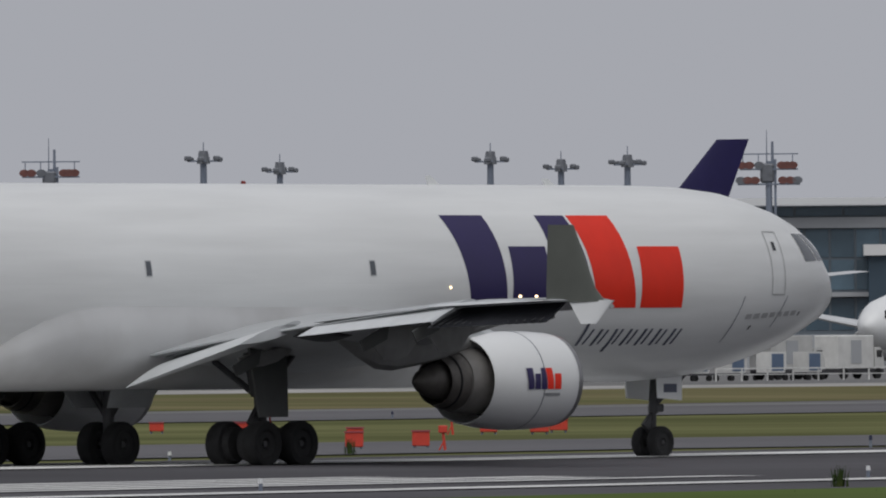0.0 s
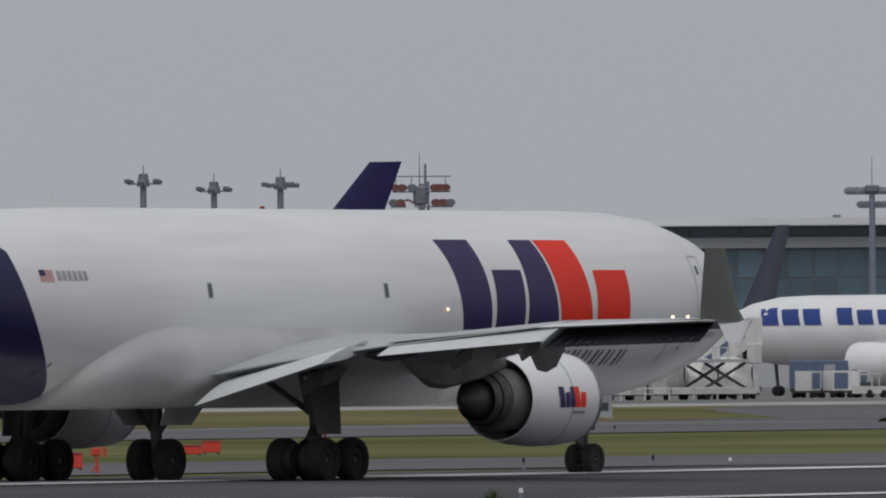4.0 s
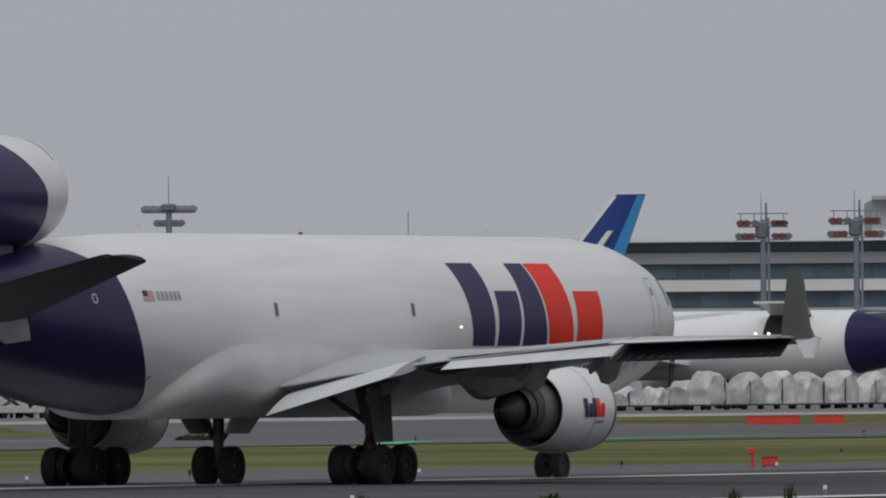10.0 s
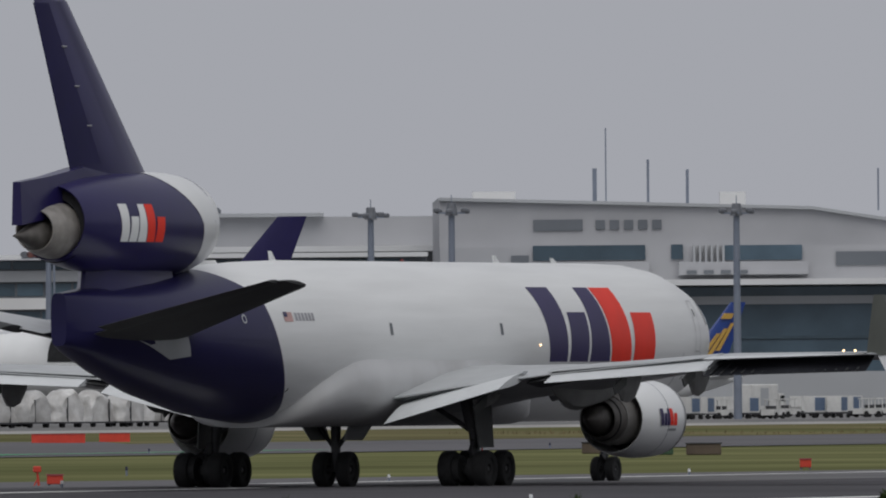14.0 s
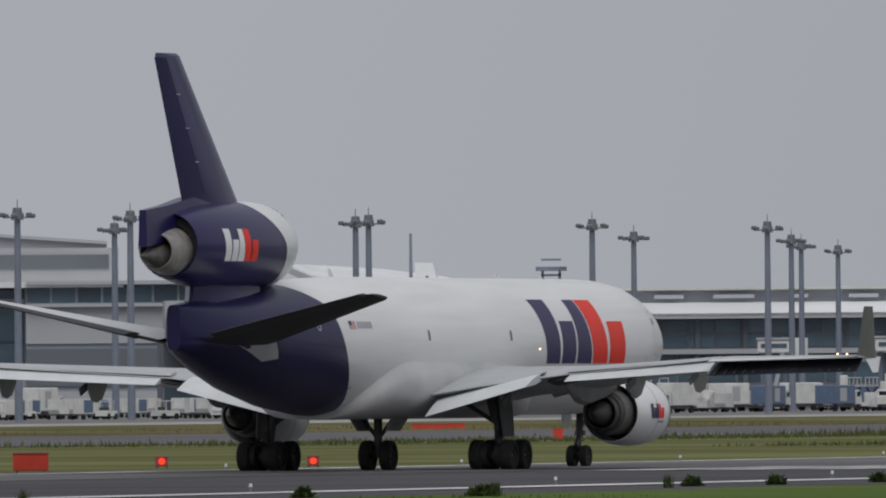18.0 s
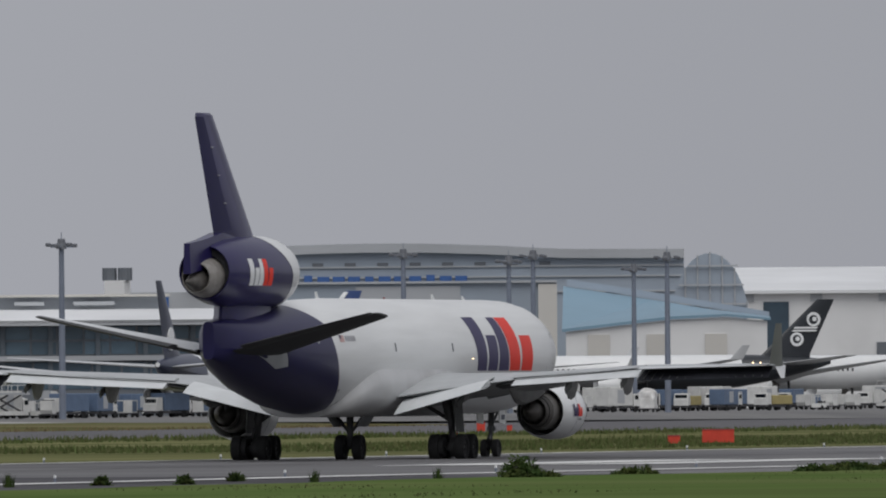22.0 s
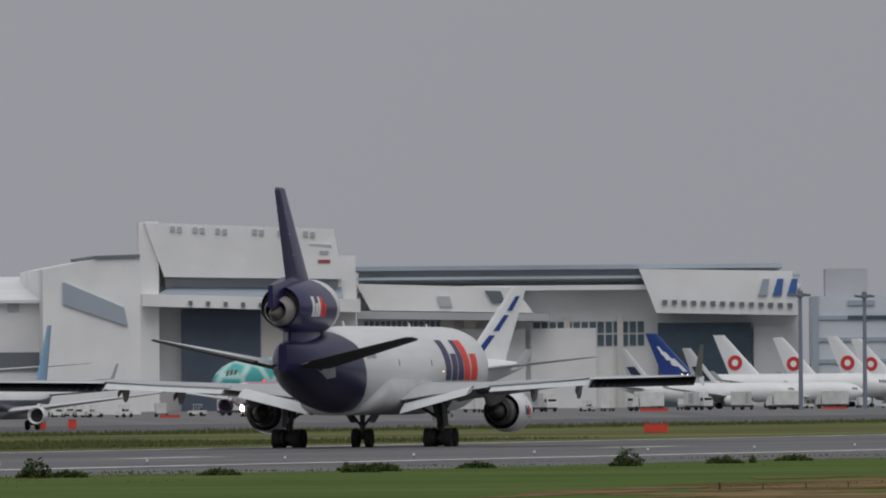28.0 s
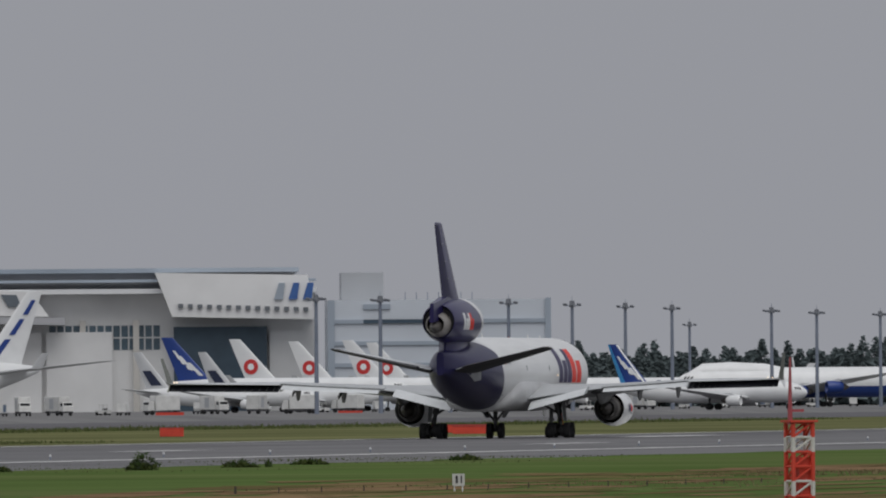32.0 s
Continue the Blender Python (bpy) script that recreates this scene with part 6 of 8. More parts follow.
        if style not in used:
            kinds[style].matrix_basis = m
            used.add(style)
        else:
            copy_thing(kinds[style], m)

# ---- parked and taxiing airliners (y forward, origin on the ground by the main gear) ----
KINDS = {  # radius across, radius up, length, nose ahead of the gear, axis height, span, fin height, engine places, engine radius
    "twin_long": (3.1, 3.1, 63.7, 31.0, 5.7, 61.0, 18.6, (9.6,), 1.95),
    "twin_wide": (2.85, 2.85, 62.5, 30.0, 5.8, 60.0, 17.5, (9.4,), 1.60),
    "twin_light": (2.9, 2.97, 62.0, 29.5, 4.9, 60.0, 17.0, (9.8,), 1.75),
    "narrow": (1.9, 2.0, 39.0, 18.5, 3.3, 35.6, 12.5, (4.9,), 1.05),
    "twin_mid": (2.5, 2.6, 54.9, 26.0, 4.6, 47.6, 15.9, (7.9,), 1.40),
    "double_deck": (3.57, 4.2, 72.0, 35.0, 6.5, 79.0, 24.1, (14.9, 25.5), 1.70),
    "hump_back": (3.25, 3.5, 74.0, 35.0, 5.6, 66.0, 19.4, (11.7, 20.8), 1.45)}


def paint(name, col, rough=0.35):
    return mat("aircraft paint " + name, col, rough, var=0.05, scale=0.3, coat=0.2)


A_WHITE = paint("clean white", (0.78, 0.79, 0.79))
A_GREY = paint("pale grey", (0.55, 0.56, 0.57))
A_BLUE = paint("deep blue", (0.012, 0.045, 0.23))
A_SKY = paint("sky blue", (0.10, 0.36, 0.62))
A_LIGHT = paint("light blue", (0.05, 0.28, 0.58))
A_NAVY = paint("dark navy", (0.015, 0.022, 0.055))
A_BLACK = paint("charcoal", (0.02, 0.024, 0.03))
A_RED = paint("signal red", (0.55, 0.03, 0.03))
# Magenta paint paled and dulled: haze is mixed into the colour.
A_ROSE = paint("haze-paled magenta", (0.45, 0.12, 0.27))
A_PLUM = paint("dark plum", (0.09, 0.035, 0.10))
A_GOLD = paint("gold", (0.50, 0.30, 0.06))


def patch_paint():
    """Turquoise fore body with a paler net over it, fading in patches to white towards the tail and belly."""
    m = bpy.data.materials.new("turquoise patchwork paint")
    m.use_nodes = True
    n, l = m.node_tree.nodes, m.node_tree.links
    b = n["Principled BSDF"]
    b.inputs["Roughness"].default_value = 0.35
    tc, sep = n.new("ShaderNodeTexCoord"), n.new("ShaderNodeSeparateXYZ")
    l.new(tc.outputs["Object"], sep.inputs[0])
    ns = n.new("ShaderNodeTexNoise")
    ns.inputs["Scale"].default_value, ns.inputs["Detail"].default_value = 0.12, 3
    l.new(tc.outputs["Object"], ns.inputs["Vector"])
    vo = n.new("ShaderNodeTexVoronoi")
    vo.feature, vo.inputs["Scale"].default_value = "DISTANCE_TO_EDGE", 0.19
    l.new(tc.outputs["Object"], vo.inputs["Vector"])
    net = n.new("ShaderNodeMapRange")
    net.inputs["From Min"].default_value, net.inputs["From Max"].default_value = 0.04, 0.16
    l.new(vo.outputs["Distance"], net.inputs["Value"])
    teal = n.new("ShaderNodeMix")
    teal.data_type = "RGBA"
    teal.inputs["A"].default_value, teal.inputs["B"].default_value = (0.42, 0.66, 0.63, 1), (0.055, 0.36, 0.36, 1)
    l.new(net.outputs["Result"], teal.inputs["Factor"])

    def op(kind, a, c):
        o = n.new("ShaderNodeMath")
        o.operation = kind
        for i, v in enumerate((a, c)):
            if isinstance(v, (int, float)):
                o.inputs[i].default_value = v
            else:
                l.new(v, o.inputs[i])
        return o.outputs[0]
    wob = op("MULTIPLY", op("SUBTRACT", ns.outputs["Fac"], 0.5), 22.0)
    along = op("GREATER_THAN", op("ADD", sep.outputs["Y"], wob), -15.0)
    high = op("GREATER_THAN", op("ADD", sep.outputs["Z"], op("MULTIPLY", wob, 0.12)), 3.9)
    mix = n.new("ShaderNodeMix")
    mix.data_type = "RGBA"
    mix.inputs["A"].default_value = (0.76, 0.77, 0.77, 1)
    l.new(op("MULTIPLY", along, high), mix.inputs["Factor"])
    l.new(teal.outputs["Result"], mix.inputs["B"])
    l.new(mix.outputs["Result"], b.inputs["Base Color"])
    return m


def airliner(label, kind, at, heading, fin=A_WHITE, hull=A_WHITE, belly=None, engine=A_WHITE, tail=None, marks=(), titles=(), windows=True, winglet=True, top=None, wing_mat=None, lamp=False, fin_edge=None, body=None, wing_shift=0.0, cowl_mark=False, stripe=None, tail_from=0.735):
    rx, rz, L, fore, zc, span, fh, eng, er = KINDS[kind]
    a = root("airliner", label, "airliner", m=pose(at[0], at[1], at[2], 0, 0, heading))
    aft = L - fore
    st = []
    for u, zr, k in ((0.0, -0.10, 0.01), (0.004, -0.10, 0.19), (0.015, -0.09, 0.41), (0.035, -0.06, 0.66), (0.06, -0.03, 0.83), (0.10, 0, 0.96), (0.15, 0, 1.0), (0.45, 0, 1.0), (0.66, 0, 1.0), (0.75, 0.08, 0.92), (0.84, 0.22, 0.72), (0.92, 0.38, 0.46), (0.975, 0.50, 0.24), (1.0, 0.54, 0.10)):
        st.append((fore - L * u, zc + rz * zr, rx * k, rz * k))
    h = part("fuselage", loft([ring(y, z, p, q, 24) for y, z, p, q in st]), hull, a, "", True)

    def arc(lo, hi, lift, s=st):
        n = max(1, round((hi - lo) / 15))
        return [[((p + lift) * math.cos(radians(lo + (hi - lo) * i / n)), y, z + (q + lift) * math.sin(radians(lo + (hi - lo) * i / n))) for i in range(n + 1)] for y, z, p, q in s]
    if belly:
        part("belly", loft(arc(195, 345, 0.03, st[3:-2]), False, False), belly, h, "", True)
    if body:
        part("body_band", loft(arc(0, 360, 0.025, [s for s in st if fore - L * 0.76 < s[0] < fore - L * 0.09]), False, False), body, h, "coloured hull behind the white nose", True)
    if stripe:
        for lo, hi in ((-32, 8), (172, 212)):
            part("hull_stripe", loft(arc(lo, hi, 0.05, st[2:-3]), False, False), stripe, h, "broad dark blue stripe", True)
    if top:
        part("crown", loft(arc(0, 180, 0.03, st[2:-1]), False, False), top, h, "", True)
    if tail:
        part("tail_cone", loft(arc(0, 360, 0.04, [s for s in st if s[0] < fore - L * tail_from]), False, False), tail, h, "painted tail end", True)
    if kind == "hump_back":
        part("upper_deck", loft([ring(fore - 4.0, zc + 2.2, 0.6, 0.5, 16), ring(fore - 7.0, zc + 2.3, 1.9, 2.2, 16), ring(fore - 14, zc + 2.3, 2.2, 2.5, 16), ring(fore - 22, zc + 2.2, 2.0, 2.2, 16), ring(fore - 30, zc + 1.4, 1.2, 1.4, 16)]), hull, h, "", True)
    # cockpit glass, windows and plain title blocks on both sides
    def on_hull(u, za, side, lift):
        y = fore - L * u
        a, b = next((a, b) for a, b in zip(st, st[1:]) if b[0] <= y <= a[0])
        k = (a[0] - y) / (a[0] - b[0])
        zz, p, q = (a[c] + (b[c] - a[c]) * k for c in (1, 2, 3))
        return (side * (p * math.sqrt(max(0, 1 - za * za)) + lift), y, zz + q * za + lift)
    for side in (1, -1):
        for u0, u1, lo, hi in ((0.024, 0.031, 0.40, 0.74), (0.033, 0.041, 0.38, 0.68), (0.043, 0.051, 0.36, 0.60)):
            bm = bmesh.new()
            g = [[bm.verts.new(on_hull(u0 + (u1 - u0) * i / 3 + 0.007 * (z - lo) / (hi - lo), z, side, 0.03)) for i in range(4)] for z in (lo, (lo + hi) / 2, hi)]
            for r0, r1 in zip(g, g[1:]):
                for i in range(3):
                    bm.faces.new((r0[i], r0[i + 1], r1[i + 1], r1[i]))
            part("cockpit_glass", bm, GLASS, h, "dark cockpit pane", True)
    if windows:
        bm = bmesh.new()
        n = int(L * 0.55 / 0.9)
        for rows in ((0.16,), (0.02, 0.45))[kind == "double_deck"]:
            zz = rows * rz
            xx = rx * math.sqrt(1 - rows * rows) + 0.02
            for i in range(n):
                for s in (1, -1):
                    bmesh.ops.create_cube(bm, size=1, matrix=Matrix.Translation((xx * s, fore - L * 0.15 - 0.9 * i, zc + zz)) @ Matrix.Diagonal((0.05, 0.32, 0.46, 1)))
        tagged(part("cabin_windows", bm, GLASS, h, "rows of small dark windows"), kind="stuff")
    for u0, u1, z0, z1, lean, m in titles:
        for s in (1, -1):
            bm = bmesh.new()
            q = []
            for u, z in ((u0, z0), (u1, z0), (u1, z1), (u0, z1)):
                q.append((u + lean * (z - z0), z))
            grid = []
            for k in range(5):
                w = k / 4
                za = z0 + (z1 - z0) * w
                row = []
                for j in (0, 1):
                    uu = (u1 if j else u0) + lean * (za - z0)
                    yy = fore - L * uu
                    i = next((i for i in range(len(st) - 1) if st[i + 1][0] <= yy <= st[i][0]), 7)
                    f = (st[i][0] - yy) / (st[i][0] - st[i + 1][0])
                    zz, p, qz = [st[i][c] + (st[i + 1][c] - st[i][c]) * f for c in (1, 2, 3)]
                    row.append(bm.verts.new((s * (p * math.sqrt(max(0, 1 - za * za)) + 0.04), yy, zz + qz * za)))
                grid.append(row)
            for r0, r1 in zip(grid, grid[1:]):
                bm.faces.new((r0[0], r0[1], r1[1], r1[0]))
            part("title_block", bm, m, h, "plain block of the airline's title")
    # wings with engines
    wy, wz = 0.085 * L + wing_shift, zc - rz * 0.55
    half = span / 2
    big = kind == "double_deck"
    root_c, tip_c = L * (0.205 if not big else 0.24), L * 0.035
    sweep, DI = half * 0.62, 0.065 if kind == "twin_long" else 0.12
    wm = wing_mat or A_GREY
    for s in (1, -1):
        f = (lambda r: r) if s > 0 else mirror_x
        sec = [foil((wy + root_c * 0.55, wz), (wy - root_c * 0.45, wz - 0.1), root_c * 0.12, "x", rx * 0.7),
               foil((wy + root_c * 0.55 - sweep * 0.33, wz + half * 0.29 * DI), (wy - root_c * 0.45 - L * 0.005, wz + half * 0.29 * DI), root_c * 0.07, "x", half * 0.35),
               foil((wy + root_c * 0.55 - sweep, wz + half * DI), (wy + root_c * 0.55 - sweep - tip_c, wz + half * DI), 0.18, "x", half)]
        w = part("wing", loft(f(sec)), wm, a, "", True)
        if winglet:
            yt = wy + root_c * 0.55 - sweep
            wl = [foil((yt, half), (yt - tip_c, half), 0.14, "z", wz + half * DI), foil((yt - tip_c * 0.9, half + 0.35), (yt - tip_c * 1.5, half + 0.35), 0.08, "z", wz + half * (DI + 0.075))]
            part("winglet", loft(f(wl)), fin if kind in ("narrow",) else wm, w, "", True)
        for e in eng:
            k = e / half
            ex, ez = e * s, wz + half * 0.85 * DI * k - er * 0.92
            ey = wy + root_c * 0.55 - sweep * k + er * 1.5
            c = part("engine", turned([(ey - 0.7 * er, er * 0.72), (ey + er * 0.5, er * 0.84), (ey + er * 0.62, er * 0.92), (ey + er * 0.4, er * 0.99), (ey - er * 0.6, er), (ey - er * 1.7, er * 0.9), (ey - er * 2.0, er * 0.80), (ey - er * 1.9, er * 0.6)], 20, ex, ez), engine, a, "", True)
            part("fan", turned([(ey - er * 0.3, er * 0.78), (ey - er * 0.25, er * 0.2), (ey, 0.02)], 16, ex, ez), SOOTSHADE, c, "dark fan", True)
            part("nozzle", turned([(ey - er * 1.7, er * 0.62), (ey - er * 2.6, er * 0.45), (ey - er * 3.2, 0.03)], 16, ex, ez), TITAN, c, "metal nozzle", True)
            if cowl_mark and s < 0:
                for y0, y1, m in ((ey - er * 1.05, ey - er * 0.45, PURPLE), (ey - er * 1.6, ey - er * 1.05, ORANGE)):
                    part("cowl_mark", loft([[(ex + er * 1.015 * math.cos(radians(q)), yy, ez + er * 1.015 * math.sin(radians(q))) for q in range(152, 190, 6)] for yy in (y0, y1)], False, False), m, c, "plain block of the carrier's mark", True)
            part("pylon", poly_prism([(ey - er * 0.2, ez + er * 0.9), (ey - er * 2.6, ez + er * 0.55), (ey - er * 3.6, ez + er * 1.25), (ey - er * 1.2, ez + er * 1.35)], "x", ex - 0.2, ex + 0.2), wm, c)
        # tailplane
        ty, tz = -aft + L * 0.115, zc + rz * 0.45
        sp = span * (0.165 if not big else 0.19)
        part("tailplane", loft(f([foil((ty + L * 0.04, tz), (ty - L * 0.065, tz), 0.5, "x", rx * 0.3), foil((ty - L * 0.055, tz + sp * 0.13), (ty - L * 0.09, tz + sp * 0.13), 0.14, "x", sp * 2)])), wm, a, "", True)
    # fin
    zb = zc + rz * 0.82
    yb, yl = -aft + L * 0.055, -aft + L * 0.185
    yt, ytl = -aft - L * 0.012, -aft + L * 0.035
    fn = part("fin", loft([foil((yl + L * 0.03, 0), (yb, 0), 0.7, "z", zb - 0.6), foil((yl, 0), (yb, 0), 0.66, "z", zb + 0.5), foil((ytl, 0), (yt, 0), 0.26, "z", fh)]), fin, a, "painted tail fin", True)
    at_fin = lambda p, q: (yl + (yb - yl) * p + ((ytl + (yt - ytl) * p) - (yl + (yb - yl) * p)) * q, zb + (fh - zb) * q)
    if fin_edge:
        part("fin_edge", loft([[(x, *at_fin(p, 0.01)) for x, p in ((-0.38, 0.80), (0.38, 0.80), (0.1, 1.0), (-0.1, 1.0))], [(x * 0.5, *at_fin(p, 0.99)) for x, p in ((-0.38, 0.78), (0.38, 0.78), (0.1, 1.0), (-0.1, 1.0))]]), fin_edge, fn, "coloured rear edge")
        part("fin_lead", loft([[(x, *at_fin(p, 0.01)) for x, p in ((-0.2, -0.015), (0.2, -0.015), (0.36, 0.07), (-0.36, 0.07))], [(x * 0.5, *at_fin(p, 0.99)) for x, p in ((-0.2, -0.02), (0.2, -0.02), (0.36, 0.12), (-0.36, 0.12))]]), A_WHITE, fn, "white leading edge")
    for lift, (shape, p0, p1, q0, q1, lean, m) in enumerate(marks):
        if shape == "disc":
            c = at_fin((p0 + p1) / 2, (q0 + q1) / 2)
            r = (fh - zb) * (q1 - q0) / 2
            pts = [(c[0] + r * math.cos(k * math.pi / 10), c[1] + r * math.sin(k * math.pi / 10)) for k in range(20)]
        elif shape == "fan":
            pts = [at_fin(p0, q0), at_fin(p1, q0)] + [at_fin(p0 + (p1 - p0) * math.cos(radians(9 * k)), q0 + (q1 - q0) * math.sin(radians(9 * k))) for k in range(1, 11)]
        else:
            pts = [at_fin(p0 - lean, q0), at_fin(p1 - lean, q0), at_fin(p1 + lean, q1), at_fin(p0 + lean, q1)]
        part("fin_mark", poly_prism(pts, "x", -0.40 - 0.012 * lift, 0.40 + 0.012 * lift), m, fn, "plain shape of the airline's mark")
    # landing gear
    for s, yy, r, w in ((1, 0, 0.62, 0.5), (-1, 0, 0.62, 0.5)):
        x = s * (rx + (2.2 if kind not in ("narrow",) else 0.9))
        g = part("main_gear", rod((x, yy, 0.6), (x * 0.9, yy, zc - rz * 0.4), 0.2, 0.25, 8), STEEL, a)
        for dx in (-0.6, 0.6):
            for dy in ((-0.75, 0.75) if kind != "narrow" else (0,)):
                wl = loft([[(x + dx + k * w / 2, yy + dy + b * math.cos(2 * math.pi * i / 14), r + b * math.sin(2 * math.pi * i / 14)) for i in range(14)] for k, b in ((-0.9, r * 0.5), (-1, r * 0.8), (-0.5, r), (0.5, r), (1, r * 0.8), (0.9, r * 0.5))])
                part("wheel", wl, RUBBER, g, "", True)
    g = part("nose_gear", rod((0, fore - L * 0.095, 0.4), (0, fore - L * 0.09, zc - rz * 0.7), 0.14, 0.18, 8), STEEL, a)
    for s in (1, -1):
        wl = loft([[(0.3 * s + k * 0.15, fore - L * 0.095 + b * math.cos(2 * math.pi * i / 12), 0.45 + b * math.sin(2 * math.pi * i / 12)) for i in range(12)] for k, b in ((-1, 0.3), (-0.6, 0.45), (0.6, 0.45), (1, 0.3))])
        part("wheel", wl, RUBBER, g, "", True)
    if lamp:
        part("taxi_lamp", turned([(fore - L * 0.078, 0.06), (fore - L * 0.072, 0.27), (fore - L * 0.069, 0.27), (fore - L * 0.067, 0.02)], 12, 0, zc - rz * 1.0 - 0.12), mat("bright taxi lamp", (1.0, 0.93, 0.8), 0.3, emit=60), g, "lit taxi lamp")
        part("beacon", turned([(0.8, 0.02), (0.9, 0.22), (1.2, 0.22), (1.3, 0.02)], 10, 0, zc + rz + 0.1), REDGLOW, a, "lit red beacon")
    return a


def by_fin(kind, az, dist, heading, z=0.95):
    """Where an airliner's origin lies when the rear end of its fin tip stands at that bearing and distance."""
    L, fore = KINDS[kind][2:4]
    y = -(L - fore) - L * 0.012
    h = radians(heading)
    p = spot(az, dist)
    return (p.x + y * math.sin(h), p.y - y * math.cos(h), z)


def by_nose(kind, az, dist, heading, z=0.95):
    fore = KINDS[kind][3]
    h = radians(heading)
    p = spot(az, dist)
    return (p.x + fore * math.sin(h), p.y - fore * math.cos(h), z)


SLANT = lambda m: [("bar", 0.10, 0.24, 0.12, 0.42, 0.05, m), ("bar", 0.28, 0.40, 0.24, 0.56, 0.05, m), ("bar", 0.44, 0.56, 0.38, 0.70, 0.05, m), ("bar", 0.20, 0.42, 0.26, 0.34, 0.0, m), ("bar", 0.36, 0.58, 0.50, 0.58, 0.0, m)]
LETTERS = lambda m, u, n, w, g, z0, z1, lean=-0.004: [(u + i * (w + g), u + i * (w + g) + w, z0, z1 if i % 3 else z1 + 0.06, lean, m) for i in range(n)]


def fleet():
    airliner("white freighter with a dark purple tail fin", "twin_long", by_fin("twin_long", 29.15, 1247, 85), 85, fin=PURPLE, tail=PURPLE, windows=False, winglet=False)
    airliner("white airliner with plain dark blue title blocks", "twin_light", by_nose("twin_light", 28.745, 1590, 182.5), 182.5, windows=False, fin=A_NAVY, titles=[(0.125, 0.15, -0.45, 0.35, 0.0, A_BLUE), (0.165, 0.195, -0.40, 0.30, 0.0, A_BLUE), (0.21, 0.225, -0.45, 0.30, 0.0, A_BLUE), (0.20, 0.24, 0.28, 0.42, 0.0, A_BLUE)] + LETTERS(A_GREY, 0.30, 8, 0.010, 0.006, 0.42, 0.52))
    airliner("white freighter with a deep blue striped tail fin", "twin_long", by_fin("twin_long", 25.80, 1390, 85), 85, fin=A_BLUE, fin_edge=A_LIGHT, marks=SLANT(A_WHITE), windows=False, winglet=False, titles=LETTERS(A_BLUE, 0.10, 3, 0.028, 0.007, 0.16, 0.62, -0.02) + LETTERS(A_BLUE, 0.225, 5, 0.025, 0.008, 0.16, 0.58, -0.02) + [(0.68, 0.69, 0.30, 0.48, 0, A_LIGHT), (0.692, 0.71, 0.40, 0.50, 0.02, A_LIGHT), (0.685, 0.70, 0.16, 0.20, 0, A_GREY)])
    fx = airliner("white freighter with a purple tail and open cargo door", "twin_long", by_fin("twin_long", 24.47, 1442, 85), 85, fin=PURPLE, tail=PURPLE, windows=False, winglet=False, cowl_mark=True, marks=[("bar", 0.12, 0.44, 0.36, 0.48, 0.0, A_WHITE), ("bar", 0.46, 0.74, 0.36, 0.48, 0.0, ORANGE)])
    rx, rz, L, fore, zc = KINDS["twin_long"][:5]
    bm = bmesh.new()
    y0, DW = -8.4, 4.3
    grid = [[bm.verts.new((-(rx + 0.05) * math.cos(radians(a)), y, zc + (rz + 0.05) * math.sin(radians(a)))) for y in (y0, y0 - DW)] for a in range(2, 62, 8)]
    for r0, r1 in zip(grid, grid[1:]):
        bm.faces.new((r0[0], r0[1], r1[1], r1[0]))
    # Dark sheet on the closed hull stands in for shade inside the hold.
    part("cargo_hold", bm, SOOTSHADE, fx, "dark sheet for the shaded open cargo doorway")
    rib = lambda x, z: [(x, y0, zc + z), (x, y0 - DW, zc + z)]
    part("cargo_door", loft([rib(-1.6, 2.75), rib(-2.6, 3.5), rib(-3.6, 3.85), rib(-4.6, 3.9), rib(-4.6, 3.72), rib(-3.6, 3.65), rib(-2.6, 3.3), rib(-1.6, 2.6)], False, False), A_WHITE, fx, "raised white cargo door", True)
    airliner("airliner with a sky blue upper hull and white belly", "twin_long", by_fin("twin_long", 24.86, 1893, 250), 250, fin=A_WHITE, top=A_SKY, titles=[(0.16, 0.64, -0.16, -0.08, 0, A_GOLD), (0.50, 0.52, 0.2, 0.4, 0, A_WHITE), (0.53, 0.55, 0.2, 0.4, 0, A_WHITE)])
    airliner("white freighter with a navy and gold tail fin", "narrow", by_fin("narrow", 22.92, 1769, 138, 0.95), 138, fin=A_BLUE, marks=[("bar", 0.2, 0.32, 0.1, 0.55, 0.05, A_GOLD), ("bar", 0.38, 0.5, 0.2, 0.62, 0.05, A_GOLD), ("bar", 0.56, 0.68, 0.3, 0.7, 0.05, A_GOLD), ("bar", 0.05, 0.5, 0.76, 0.84, 0.0, A_GOLD)], windows=False)
    airliner("white airliner with a slim dark navy fin", "twin_light", by_fin("twin_light", 17.85, 2012, 4), 4, fin=A_NAVY, tail=A_NAVY, marks=[("disc", 0.3, 0.7, 0.1, 0.4, 0, A_WHITE)])
    airliner("white airliner with a blue fin and pale globe grid", "twin_long", by_fin("twin_long", 17.12, 2480, 146), 146, fin=paint("muted fin blue", (0.045, 0.085, 0.24)), engine=A_WHITE, wing_mat=A_WHITE, belly=A_GREY,
             marks=[("fan", 0.0, 0.86, 0.02, 0.62, 0, paint("globe rose grey", (0.42, 0.34, 0.34)))] + [("bar", 0.03, 0.80 - 0.10 * k, 0.10 + 0.12 * k, 0.115 + 0.12 * k, 0, A_WHITE) for k in range(4)] + [("bar", 0.16 + 0.2 * k, 0.185 + 0.2 * k, 0.03, 0.50 - 0.09 * k, 0.0, A_WHITE) for k in range(4)] + [("bar", -0.01, 0.05, 0.02, 0.98, 0, A_WHITE)])
